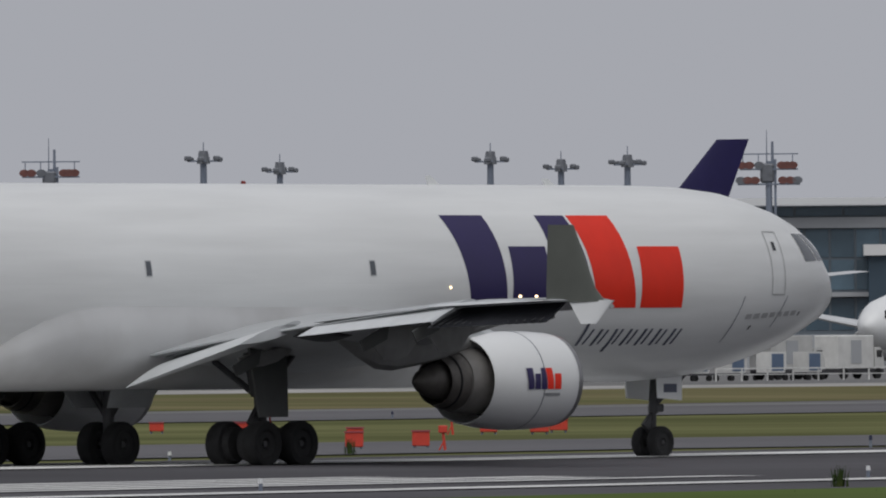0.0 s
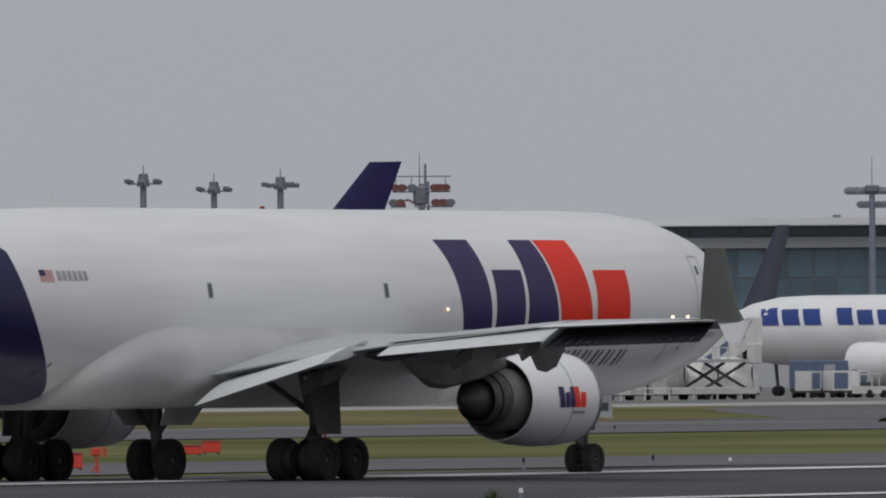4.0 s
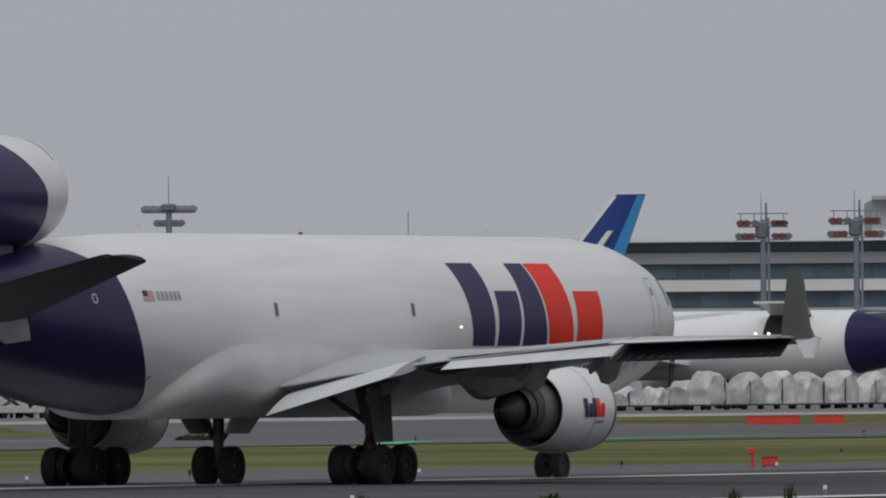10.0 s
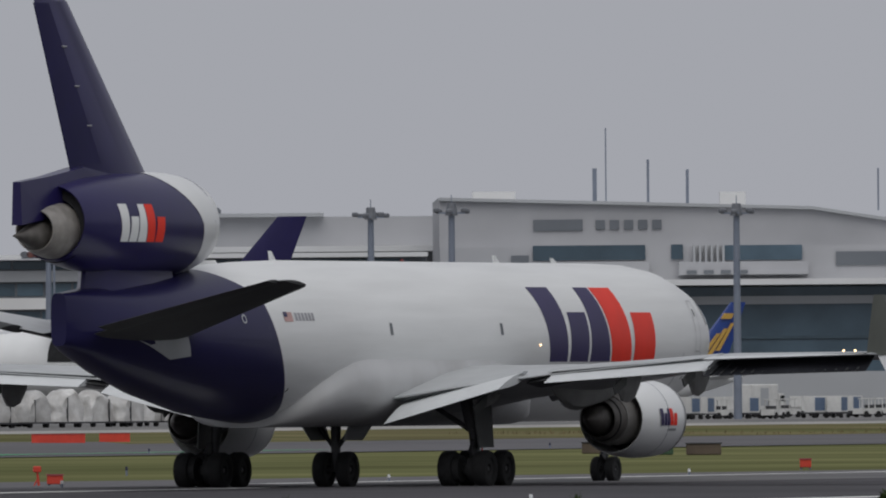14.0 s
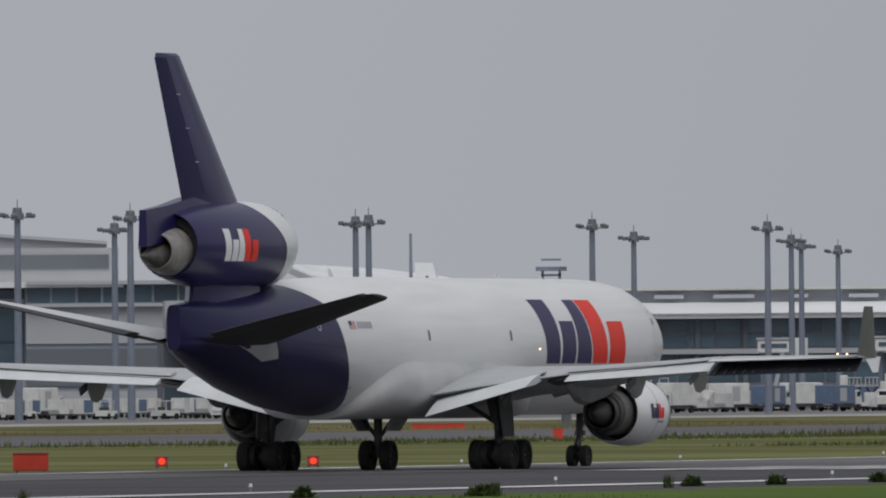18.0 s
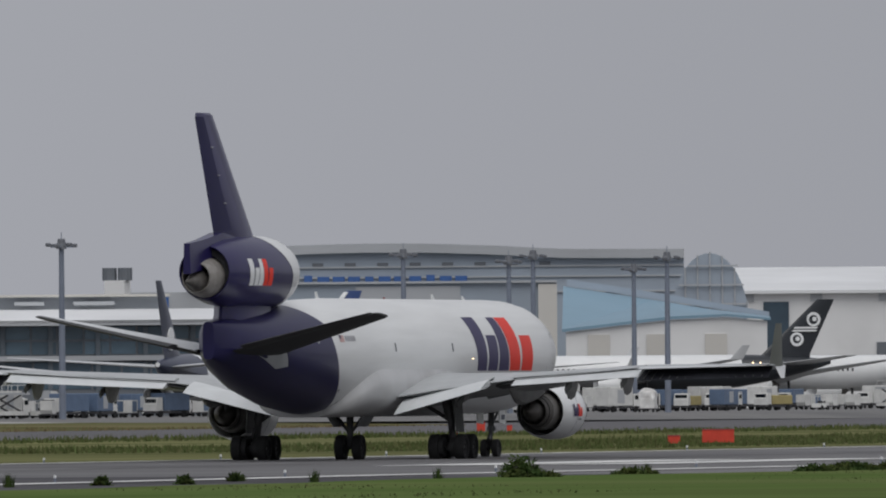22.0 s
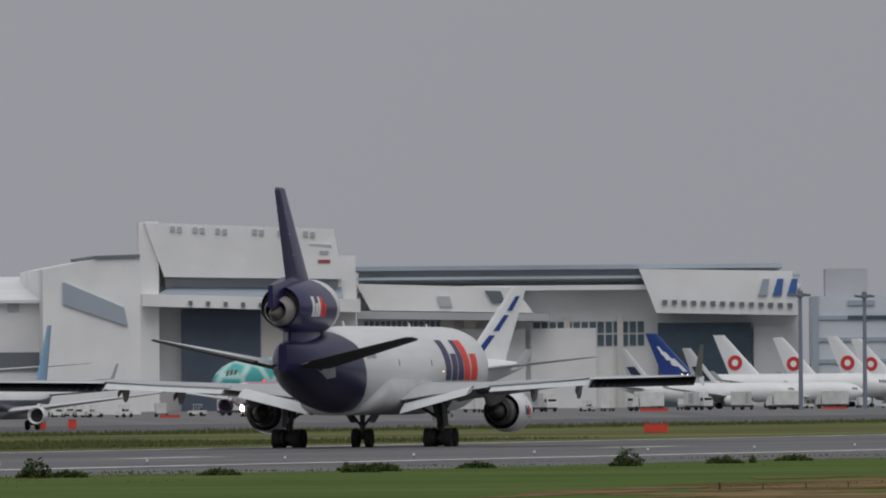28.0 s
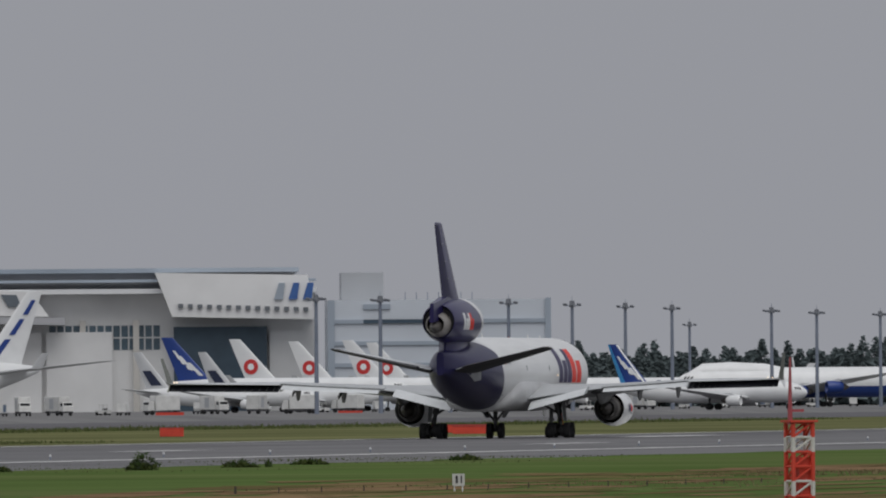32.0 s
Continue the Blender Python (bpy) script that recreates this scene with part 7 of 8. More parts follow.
    airliner("far white airliner with a white patterned fin", "twin_light", by_fin("twin_light", 16.60, 2600, 176), 176, fin=A_WHITE, marks=[("bar", 0.5, 0.8, 0.7, 0.95, 0, A_NAVY), ("bar", 0.2, 0.3, 0.1, 0.8, 0.0, A_GREY)])
    airliner("white airliner with a charcoal tail and pale fern stripes", "twin_wide", by_fin("twin_wide", 15.45, 2620, 123), 123, fin=A_BLACK, tail=A_BLACK, marks=[("disc", 0.34, 0.75, 0.53, 0.78, 0, A_WHITE), ("disc", 0.36, 0.71, 0.57, 0.73, 0, A_BLACK), ("disc", 0.44, 0.68, 0.62, 0.70, 0, A_WHITE), ("disc", 0.25, 0.65, 0.19, 0.43, 0, A_WHITE), ("disc", 0.28, 0.60, 0.24, 0.39, 0, A_BLACK), ("disc", 0.36, 0.55, 0.28, 0.36, 0, A_WHITE), ("bar", 0.14, 0.84, 0.445, 0.475, 0, A_WHITE), ("bar", 0.12, 0.82, 0.495, 0.525, 0, A_WHITE)],
             titles=[(0.56 + 0.016 * i, 0.570 + 0.016 * i, -0.1, 0.30, 0.02, A_WHITE) for i in range(9)], belly=A_BLACK)
    airliner("white airliner with a red mark on the fin", "twin_wide", by_fin("twin_wide", 15.02, 2740, 130), 130, fin=A_WHITE, tail=paint("dark grey tail end", (0.16, 0.165, 0.17)), tail_from=0.915, marks=[("disc", 0.4, 0.7, 0.30, 0.55, 0, A_RED), ("bar", 0.62, 0.72, 0.28, 0.62, 0.03, A_RED)])
    airliner("white airliner with a deep blue striped fin", "twin_long", by_fin("twin_long", 14.85, 2790, 136), 136, fin=A_BLUE, fin_edge=A_LIGHT, marks=SLANT(A_WHITE))
    airliner("white airliner with dark belly and red-blue striped fin", "twin_long", by_fin("twin_long", 14.21, 2522, 177), 177, fin=A_WHITE, belly=A_NAVY, engine=A_NAVY, lamp=True, titles=[(0.105, 0.16, 0.02, 0.20, 0.05, A_RED)], marks=[("bar", 0.1, 0.9, 0.05, 0.3, 0, A_NAVY), ("bar", 0.1, 0.9, 0.38, 0.62, 0, A_RED), ("bar", 0.1, 0.9, 0.7, 0.95, 0.05, A_RED)])
    airliner("far white airliner with an orange-red fin", "narrow", by_fin("narrow", 14.60, 2650, 165), 165, fin=A_RED)
    airliner("double-deck airliner painted with turquoise patches", "double_deck", by_fin("double_deck", 12.25, 3165, 136), 136, fin=A_WHITE, wing_mat=A_GREY, hull=patch_paint(), windows=False,
             marks=[("bar", 0.16, 0.34, 0.10, 0.34, 0.05, A_BLUE), ("bar", 0.32, 0.50, 0.40, 0.62, 0.05, A_BLUE), ("bar", 0.46, 0.66, 0.68, 0.88, 0.05, A_BLUE)])
    # far row, noses to the north-east
    for az, d, fin, mk, kind in ((11.83, 3412, A_BLUE, SLANT(A_WHITE), "twin_mid"), (11.70, 3330, A_GREY, [("bar", 0.2, 0.7, 0.1, 0.5, 0.05, A_NAVY)], "narrow"), (11.93, 3300, A_GREY, [("bar", 0.2, 0.7, 0.1, 0.5, 0.05, A_NAVY)], "narrow"),
                                 (11.59, 3536, A_WHITE, "r", "twin_mid"), (11.38, 3700, A_WHITE, "r", "twin_mid"), (11.19, 3640, A_WHITE, "r", "twin_mid"), (11.105, 3800, A_WHITE, "r", "twin_mid"), (10.84, 3800, A_WHITE, "r", "twin_mid"), (10.62, 3880, A_WHITE, "r", "twin_mid")):
        red = mk == "r"
        airliner("white airliner with a red disc on its fin" if red else ("white airliner with a blue fin" if fin is A_BLUE else "white airliner with a grey fin"), kind, by_fin(kind, az, d, 262, 0.9), 262, fin=fin,
                 marks=[("disc", 0.36, 0.66, 0.16, 0.52, 0, A_RED), ("disc", 0.43, 0.59, 0.26, 0.42, 0, A_WHITE)] if red else mk, windows=False)
    airliner("white airliner with a blue and white fin", "narrow", by_fin("narrow", 10.25, 3056, 262, 0.9), 262, fin=A_BLUE, marks=SLANT(A_WHITE), fin_edge=A_LIGHT, windows=False)
    airliner("large white freighter with a blue lower hull", "hump_back", by_nose("hump_back", 10.02, 3700, 117, 0.9), 117, fin=A_WHITE, belly=A_BLUE, engine=A_BLUE, windows=False)
    airliner("far airliner with a white fin", "narrow", by_fin("narrow", 9.60, 4100, 200, 0.9), 200, fin=A_WHITE, windows=False)
    taxi1 = airliner("white airliner with a dark blue stripe taxiing, lamps lit", "narrow", (-467, 1893, 0.05), 180, fin=paint("slate blue", (0.16, 0.33, 0.50)), hull=A_WHITE, belly=A_GREY, lamp=True, wing_mat=A_GREY, windows=False, stripe=A_NAVY)
    taxi2 = airliner("white and magenta airliner taxiing with lit lamps", "narrow", (-563, 2420, 0.9), 180, fin=A_ROSE, tail=A_ROSE, body=A_ROSE, engine=A_PLUM, belly=A_PLUM, lamp=True, wing_mat=A_GREY)
    return taxi1, taxi2

# ---- apron equipment ----
WRAP = mat("clear plastic wrap over cargo", (0.62, 0.615, 0.605), 0.35, var=0.18, scale=1.3, alt=(0.42, 0.41, 0.395), alt_scale=0.7, bump=0.8, fine=3, rnd=0.2)
NETTED = mat("grey netted cargo", (0.50, 0.50, 0.50), 0.6, var=0.3, scale=1.6, alt=(0.56, 0.56, 0.55), alt_scale=1.1, bump=0.8, fine=4, rnd=0.2)
GSEW = mat("service vehicle white paint", (0.66, 0.66, 0.64), 0.5, var=0.12, scale=0.8, rnd=0.15)
GSEY = mat("service vehicle yellow paint", (0.40, 0.33, 0.14), 0.5, var=0.1, scale=0.8)
GSEB = mat("dark chassis", (0.05, 0.05, 0.055), 0.7, var=0.2, scale=1)
NAVYBODY = mat("dark blue vehicle paint", (0.025, 0.04, 0.085), 0.45, var=0.1, scale=1)
# Blue is greyed and paled: apron haze is mixed into this paint.
GSEU = mat("service vehicle blue paint, haze-greyed", (0.11, 0.16, 0.25), 0.5, var=0.1, scale=1)


def small_wheel(parent, x, y, r, w=0.25):
    part("wheel", rod((x, y - w / 2, r), (x, y + w / 2, r), r, r, 10), RUBBER, parent)


def cargo_dolly(seed, tall, wide=3.2, cover=None):
    rnd = random.Random(seed)
    d = root("cargo_dolly", "plastic-wrapped cargo pallet on a low airport dolly", "dolly", "wrapped cargo row")
    part("deck", boxes([(0, 0, 0.42, 3.4, 2.5, 0.14)]), GSEB, d)
    part("drawbar", rod((1.6, 0, 0.45), (2.2, 0, 0.35), 0.05, 0.05, 6), GSEB, d)
    for x in (-1.2, 1.2):
        for y in (-0.95, 0.95):
            small_wheel(d, x, y, 0.22)
    bm = bmesh.new()
    bmesh.ops.create_cube(bm, size=1, matrix=Matrix.Translation((0, 0, 0.5 + tall / 2)) @ Matrix.Diagonal((wide, 2.3, tall, 1)))
    bmesh.ops.subdivide_edges(bm, edges=bm.edges[:], cuts=7, use_grid_fill=True)
    lean, dome = rnd.uniform(-0.25, 0.25), rnd.uniform(0.45, 0.75)
    for v in bm.verts:
        k = (v.co.z - 0.5) / tall
        u, w = v.co.x / wide * 2, v.co.y / 1.15
        v.co.z -= dome * k * k * tall * (0.55 * abs(u) ** 2.6 + 0.25 * w ** 4)
        v.co.x += lean * k * k - 0.10 * u * k ** 3 * wide / 2
        v.co += Vector((noise.noise(Vector((v.co.x * 1.6, v.co.z * 1.3, seed * 3.7))), noise.noise(Vector((v.co.z * 1.1, v.co.x * 2.2, seed))), 1.1 * k * noise.noise(Vector((v.co.x * 1.3, v.co.y, seed * 7.1))))) * 0.26
    part("wrapped_load", bm, cover or WRAP, d, "bulging load under clear plastic", True)
    part("strap", boxes([(wide * 0.25, 0, 0.5 + tall * 0.36, 0.06, 2.5, tall * 0.72)]), GSEB, d)
    return d


def container_dolly():
    d = root("container_dolly", "aluminium baggage container on a dolly", "dolly", "baggage containers")
    part("deck", boxes([(0, 0, 0.5, 2.2, 1.9, 0.14)]), GSEB, d)
    for x in (-0.8, 0.8):
        small_wheel(d, x, -0.8, 0.22)
        small_wheel(d, x, 0.8, 0.22)
    part("container", poly_prism([(-0.78, 0.6), (0.78, 0.6), (1.0, 1.05), (1.0, 2.2), (-0.78, 2.2)], "y", -0.75, 0.75), GSEW, d, "pale aluminium container")
    part("curtain", boxes([(0, -0.77, 1.4, 1.3, 0.04, 1.3)]), GSEU, d, "blue curtain")
    return d


def service_truck(body, label, h=2.6):
    t = root("service_truck", label, "truck", "apron vehicles")
    part("chassis", boxes([(0, 0, 0.65, 6.4, 2.1, 0.3)]), GSEB, t)
    part("cab", loft([[(2.0, -1.05, 0.8), (3.3, -1.05, 0.8), (3.3, 1.05, 0.8), (2.0, 1.05, 0.8)], [(2.0, -1.05, 1.6), (3.25, -1.05, 1.6), (3.25, 1.05, 1.6), (2.0, 1.05, 1.6)], [(2.0, -1.0, 2.5), (2.85, -1.0, 2.5), (2.85, 1.0, 2.5), (2.0, 1.0, 2.5)]]), GSEW, t, "white cab")
    part("windscreen", boxes([(2.6, -1.06, 2.0, 0.7, 0.04, 0.55), (3.12, 0, 2.0, 0.06, 1.7, 0.6)]), GLASS, t)
    part("box_body", soft_box(-0.75, 0, 0.85 + h / 2, 5.0, 2.3, h, 0.08), body, t)
    part("roller_door", boxes([(-0.75, -1.17, 0.85 + h * 0.5, 1.4, 0.04, h * 0.7)]), WALLG, t)
    for x in (-2.2, 2.4):
        for y in (-0.95, 0.95):
            small_wheel(t, x, y, 0.45, 0.3)
    return t


def stair_truck():
    t = root("stair_truck", "white mobile passenger stairs truck", "stairs", "apron vehicles")
    part("chassis", boxes([(0, 0, 0.6, 6.5, 2.2, 0.4)]), GSEW, t)
    part("cab", soft_box(2.6, 0, 1.3, 1.3, 1.5, 1.1, 0.12), GSEW, t)
    part("cab_glass", boxes([(2.6, -0.76, 1.5, 0.9, 0.04, 0.45)]), GLASS, t)
    part("stair_flight", poly_prism([(-3.4, 0.8), (-3.0, 0.8), (2.2, 2.4), (3.6, 2.4), (3.6, 2.6), (2.0, 2.6)], "y", -0.8, 0.8), WALLG, t)
    for y in (-0.85, 0.85):
        part("side_panel", poly_prism([(-3.4, 1.0), (-3.0, 0.85), (2.2, 2.45), (3.6, 2.45), (3.6, 3.4), (2.0, 3.4)], "y", y - 0.04, y + 0.04), GSEW, t)
    part("landing_gate", boxes([(3.6, 0, 3.0, 0.06, 1.6, 0.9)]), WALLG, t)
    for x in (-2.0, 2.1):
        for y in (-1.0, 1.0):
            small_wheel(t, x, y, 0.42, 0.3)
    return t


def tall_stairs():
    t = root("boarding_stairs", "tall white enclosed boarding stairs on a truck", "stairs", "apron vehicles")
    part("chassis", boxes([(0, 0, 0.7, 8.4, 2.4, 0.5)]), GSEB, t)
    part("cab", soft_box(-3.4, 0, 1.6, 1.5, 2.1, 1.5, 0.15), GSEW, t)
    part("cab_glass", boxes([(-3.4, -1.07, 1.9, 1.1, 0.06, 0.6)]), GLASS, t)
    part("stair_body", poly_prism([(-4.6, 1.0), (-3.6, 1.0), (3.0, 4.2), (4.6, 4.2), (4.6, 6.6), (2.6, 6.6), (-4.6, 3.1)], "y", -1.0, 1.0), GSEW, t, "white stair housing")
    for i in range(3):
        part("side_window", poly_prism([(-2.9 + 2.1 * i, 2.5 + 1.0 * i), (-1.9 + 2.1 * i, 2.95 + 1.0 * i), (-1.9 + 2.1 * i, 3.75 + 1.0 * i), (-2.9 + 2.1 * i, 3.3 + 1.0 * i)], "y", -1.05, -0.98), GSEU, t, "blue-grey side window")
    part("prop", rod((3.6, 0, 0.9), (3.6, 0, 4.2), 0.25, 0.2, 8), GSEB, t)
    for x in (-3.0, 3.0):
        for y in (-1.0, 1.0):
            small_wheel(t, x, y, 0.45, 0.3)
    return t


def tow_tractor():
    t = root("tow_tractor", "long low dark blue aircraft tow tractor", "tractor", "apron vehicles")
    part("body", loft([[(-3.4, -1.2, 0.45), (3.4, -1.2, 0.45), (3.4, 1.2, 0.45), (-3.4, 1.2, 0.45)], [(-3.4, -1.2, 1.2), (3.4, -1.2, 1.2), (3.4, 1.2, 1.2), (-3.4, 1.2, 1.2)], [(-2.9, -1.0, 1.55), (3.0, -1.0, 1.55), (3.0, 1.0, 1.55), (-2.9, 1.0, 1.55)]]), NAVYBODY, t, "dark blue body")
    part("cab", soft_box(2.2, 0, 1.85, 1.3, 1.6, 0.7, 0.12), NAVYBODY, t)
    part("cab_glass", boxes([(2.2, -0.82, 1.9, 1.0, 0.05, 0.4)]), GLASS, t)
    part("bumper", boxes([(3.45, 0, 0.7, 0.2, 2.2, 0.4)]), GSEB, t)
    for x in (-2.2, 2.2):
        for y in (-1.05, 1.05):
            small_wheel(t, x, y, 0.6, 0.4)
    return t


def loader():
    t = root("cargo_loader", "white scissor-lift cargo loader with railings", "loader", "apron vehicles")
    part("base", boxes([(0, 0, 0.7, 7.0, 2.8, 0.5)]), GSEW, t)
    for y in (-1.1, 1.1):
        part("scissor_arm", rod((-2.5, y, 0.9), (2.5, y, 2.9), 0.12, 0.12, 6), GSEB, t)
        part("scissor_arm", rod((2.5, y, 0.9), (-2.5, y, 2.9), 0.12, 0.12, 6), GSEB, t)
        part("railing", boxes([(0, y * 1.2, 4.1, 7.0, 0.06, 0.08)] + [(x, y * 1.2, 3.6, 0.06, 0.06, 1.0) for x in (-3.4, -1.7, 0, 1.7, 3.4)]), GSEW, t)
    part("platform", boxes([(0, 0, 3.05, 7.4, 2.9, 0.25)]), WALLG, t)
    part("driver_cabin", soft_box(2.9, -1.7, 3.6, 1.0, 0.8, 1.6, 0.08), GSEW, t)
    for x in (-2.4, 2.4):
        for y in (-1.2, 1.2):
            small_wheel(t, x, y, 0.4, 0.35)
    return t


def tug():
    t = root("baggage_tug", "small white baggage tractor", "tractor", "apron vehicles")
    part("body", loft([[(-1.4, -0.7, 0.35), (1.4, -0.7, 0.35), (1.4, 0.7, 0.35), (-1.4, 0.7, 0.35)], [(-1.4, -0.7, 0.95), (1.35, -0.68, 0.9), (1.35, 0.68, 0.9), (-1.4, 0.7, 0.95)]]), GSEW, t)
    part("cab", boxes([(-0.5, s * 0.62, 1.4, 0.08, 0.08, 0.95) for s in (-1, 1)] + [(0.4, s * 0.62, 1.4, 0.08, 0.08, 0.95) for s in (-1, 1)] + [(-0.05, 0, 1.9, 1.3, 1.4, 0.1)]), GSEW, t)
    part("seat", boxes([(-0.4, 0, 1.1, 0.5, 1.0, 0.35)]), GSEB, t)
    for x in (-0.9, 0.9):
        for y in (-0.65, 0.65):
            small_wheel(t, x, y, 0.33)
    return t


def apron_things():
    rnd = random.Random(7)
    line = lambda az, x=-606: spot(az, x / -math.sin(radians(az)), 0.95)
    loads = [cargo_dolly(k, h) for k, h in ((1, 2.7), (2, 2.2), (3, 2.9))] + [cargo_dolly(4, 2.0, 2.4), cargo_dolly(5, 2.4, 2.8, NETTED), cargo_dolly(6, 1.5, 1.9, NETTED)]
    cont, box1, box2, stairs, lift, tr = container_dolly(), service_truck(GSEW, "white high-bodied apron service truck"), service_truck(GSEU, "white cabbed truck with a blue box body", 2.2), stair_truck(), loader(), tug()
    van = service_truck(GSEY, "small pale yellow-bodied apron service truck", 1.3)
    first = set()

    def put(ob, az, x=-606, turn=0.0):
        p = line(az, x)
        p.z = float(np.interp(p.y, (1800, 2000), (0.95, 0.90)))
        m = pose(p.x, p.y, p.z, 0, 0, 90 - 12 + turn)
        if ob.name in first:
            copy_thing(ob, m)
        else:
            first.add(ob.name)
            ob.matrix_basis = m
    # wrapped cargo in front of the freighters
    for k, a in enumerate((25.1, 24.9, 24.7, 26.53, 26.62, 26.48)):
        put(loads[k], a, -618 if k < 3 else -603, 4 * k)
    az = 26.42
    while az > 24.22:
        tight = az < 25.65
        k = rnd.choice((0, 1, 2, 0, 2)) if tight else rnd.choice((3, 5, 3, 5, 5, 3))
        put(loads[k], az, -600 - rnd.uniform(0, 5), rnd.uniform(-6, 6) + 180 * rnd.randrange(2))
        az -= rnd.uniform(0.108, 0.128) if tight else rnd.uniform(0.075, 0.125)
        if not tight and rnd.random() < 0.4:
            put(tr if rnd.random() < 0.6 else cont, az + 0.03, -612, rnd.uniform(-20, 20))
    for az in (29.35, 29.22, 29.08, 28.95, 28.35, 28.22, 28.1, 27.98):
        put(cont if az > 28.5 else loads[int(az * 100) % 3], az, -604, rnd.uniform(-8, 8))
    put(tall_stairs(), 28.04, -622)
    put(tow_tractor(), 26.86, -606)
    put(box1, 29.02, -612)
    put(box1, 28.80, -616, 6)
    put(stairs, 26.74, -608, 182)
    put(lift, 28.05, -600)
    put(box2, 27.66, -618)
    for az in (27.62, 27.55, 27.72, 27.30, 27.22, 27.40):
        put(cont if az > 27.5 else tr, az, -602 - 8 * rnd.random(), rnd.uniform(-20, 20))
    put(tr, 27.5, -600)
    put(stairs, 26.66, -610, 180)
    put(tr, 26.56, -612, 4)
    put(box1, 26.52, -610)
    for az in (24.15, 24.06, 23.92, 23.80, 23.66, 23.50):
        put(tr if int(az * 100) % 3 else cont, az, -616, rnd.uniform(-20, 20))
    # vehicles and equipment along the terminal front
    az = 23.35
    while az > 13.9:
        az -= rnd.uniform(0.022, 0.06)
        k = rnd.random()
        if 21.4 < az:
            k *= 0.5
        ob = cont if k < 0.34 else tr if k < 0.48 else box1 if k < 0.64 else loads[rnd.randrange(3)] if k < 0.74 else van if k < 0.76 else box2 if k < 0.88 else lift if k < 0.95 else stairs
        put(ob, az, -608 - rnd.uniform(0, 75), rnd.choice((0, 180)) + rnd.uniform(-15, 15))
    # scattered vehicles before the far stands
    az = 13.9
    while az > 9.4:
        az -= rnd.uniform(0.05, 0.17)
        k = rnd.random()
        put(cont if k < 0.4 else tr if k < 0.8 else box1, az, -575 - rnd.uniform(0, 60), rnd.uniform(0, 360))
    # low fence before the stands
    f = root("apron_fence", "low white railing along the stands", "fence", m=pose(*line(28.6, -598), 0, 0, 90))
    part("rail", boxes([(0, 0, 0.95, 60, 0.08, 0.10)]), GSEW, f)
    part("rail", boxes([(0, 0, 0.5, 60, 0.08, 0.08)]), GSEW, f)
    for i in range(16):
        part("post", boxes([(-30 + 4 * i, 0, 0.48, 0.1, 0.1, 0.98)]), GSEW, f)

# ---- airfield signs, lights, plants ----
SOCKO = mat("windsock orange cloth", (0.62, 0.165, 0.06), 0.85, var=0.12, scale=2, bump=0.3)
SOCKW = mat("windsock white cloth", (0.62, 0.60, 0.57), 0.85, var=0.10, scale=2, bump=0.3)
BLUELENS = mat("blue taxi light lens", (0.015, 0.018, 0.055), 0.4)
LEAF = mat("weed leaf", (0.050, 0.082, 0.028), 0.8, var=0.4, scale=3, alt=(0.06, 0.075, 0.025), alt_scale=1.5, spec=0.0)
BLADE = mat("green grass blade", (0.092, 0.122, 0.045), 0.9, var=0.35, scale=2, alt=(0.115, 0.118, 0.055), alt_scale=0.5, spec=0.0)
DRY = mat("dry grass blade", (0.18, 0.145, 0.08), 0.9, var=0.35, scale=3, spec=0.0)
# Conifer colour is paled to blue-grey: distance haze put into the foliage.
PINEHAZE = mat("far conifer foliage with haze tint", (0.115, 0.142, 0.145), 0.95, var=0.15, scale=0.12, spec=0.0)
TRUNK = mat("trunk bark", (0.06, 0.05, 0.04), 0.9, var=0.2, scale=1)
SIGNBLACK = mat("matt black board", (0.02, 0.02, 0.02), 0.7)


def red_board(w, h, x, y, label="red runway sign board on short legs", lit=False):
    b = root("runway_sign", label, "airfield sign", "red airfield signs", m=pose(x, y, 0, 0, 0, math.degrees(math.atan2(-x, y))))
    part("board", soft_box(0, 0, 0.10 + h / 2, w, 0.28, h, 0.03), REDDOOR if lit else REDPAINT, b)
    part("cap", boxes([(0, 0, 0.12 + h, w + 0.06, 0.34, 0.05)]), REDDOOR, b)
    for s in (-0.38, 0.38):
        part("leg", rod((s * w, 0, 0), (s * w, 0, 0.14), 0.05, 0.05, 6), POLE, b)
    if lit:
        part("lens", rod((0, -0.15, 0.1 + h * 0.55), (0, -0.19, 0.1 + h * 0.55), 0.16, 0.14, 10), REDGLOW, b, "lit red lens")
    return b


def marker(x, y, lens, h=0.34):
    b = root("edge_light", "small runway edge light on a stem", "airfield light", "edge lights", m=pose(x, y, 0.05 if x > -258 else 0.0))
    part("stem", rod((0, 0, 0), (0, 0, h * 0.6), 0.05, 0.05, 8), POLE, b)
    part("lens", rod((0, 0, h * 0.6), (0, 0, h), 0.065, 0.05, 10), lens, b)
    return b


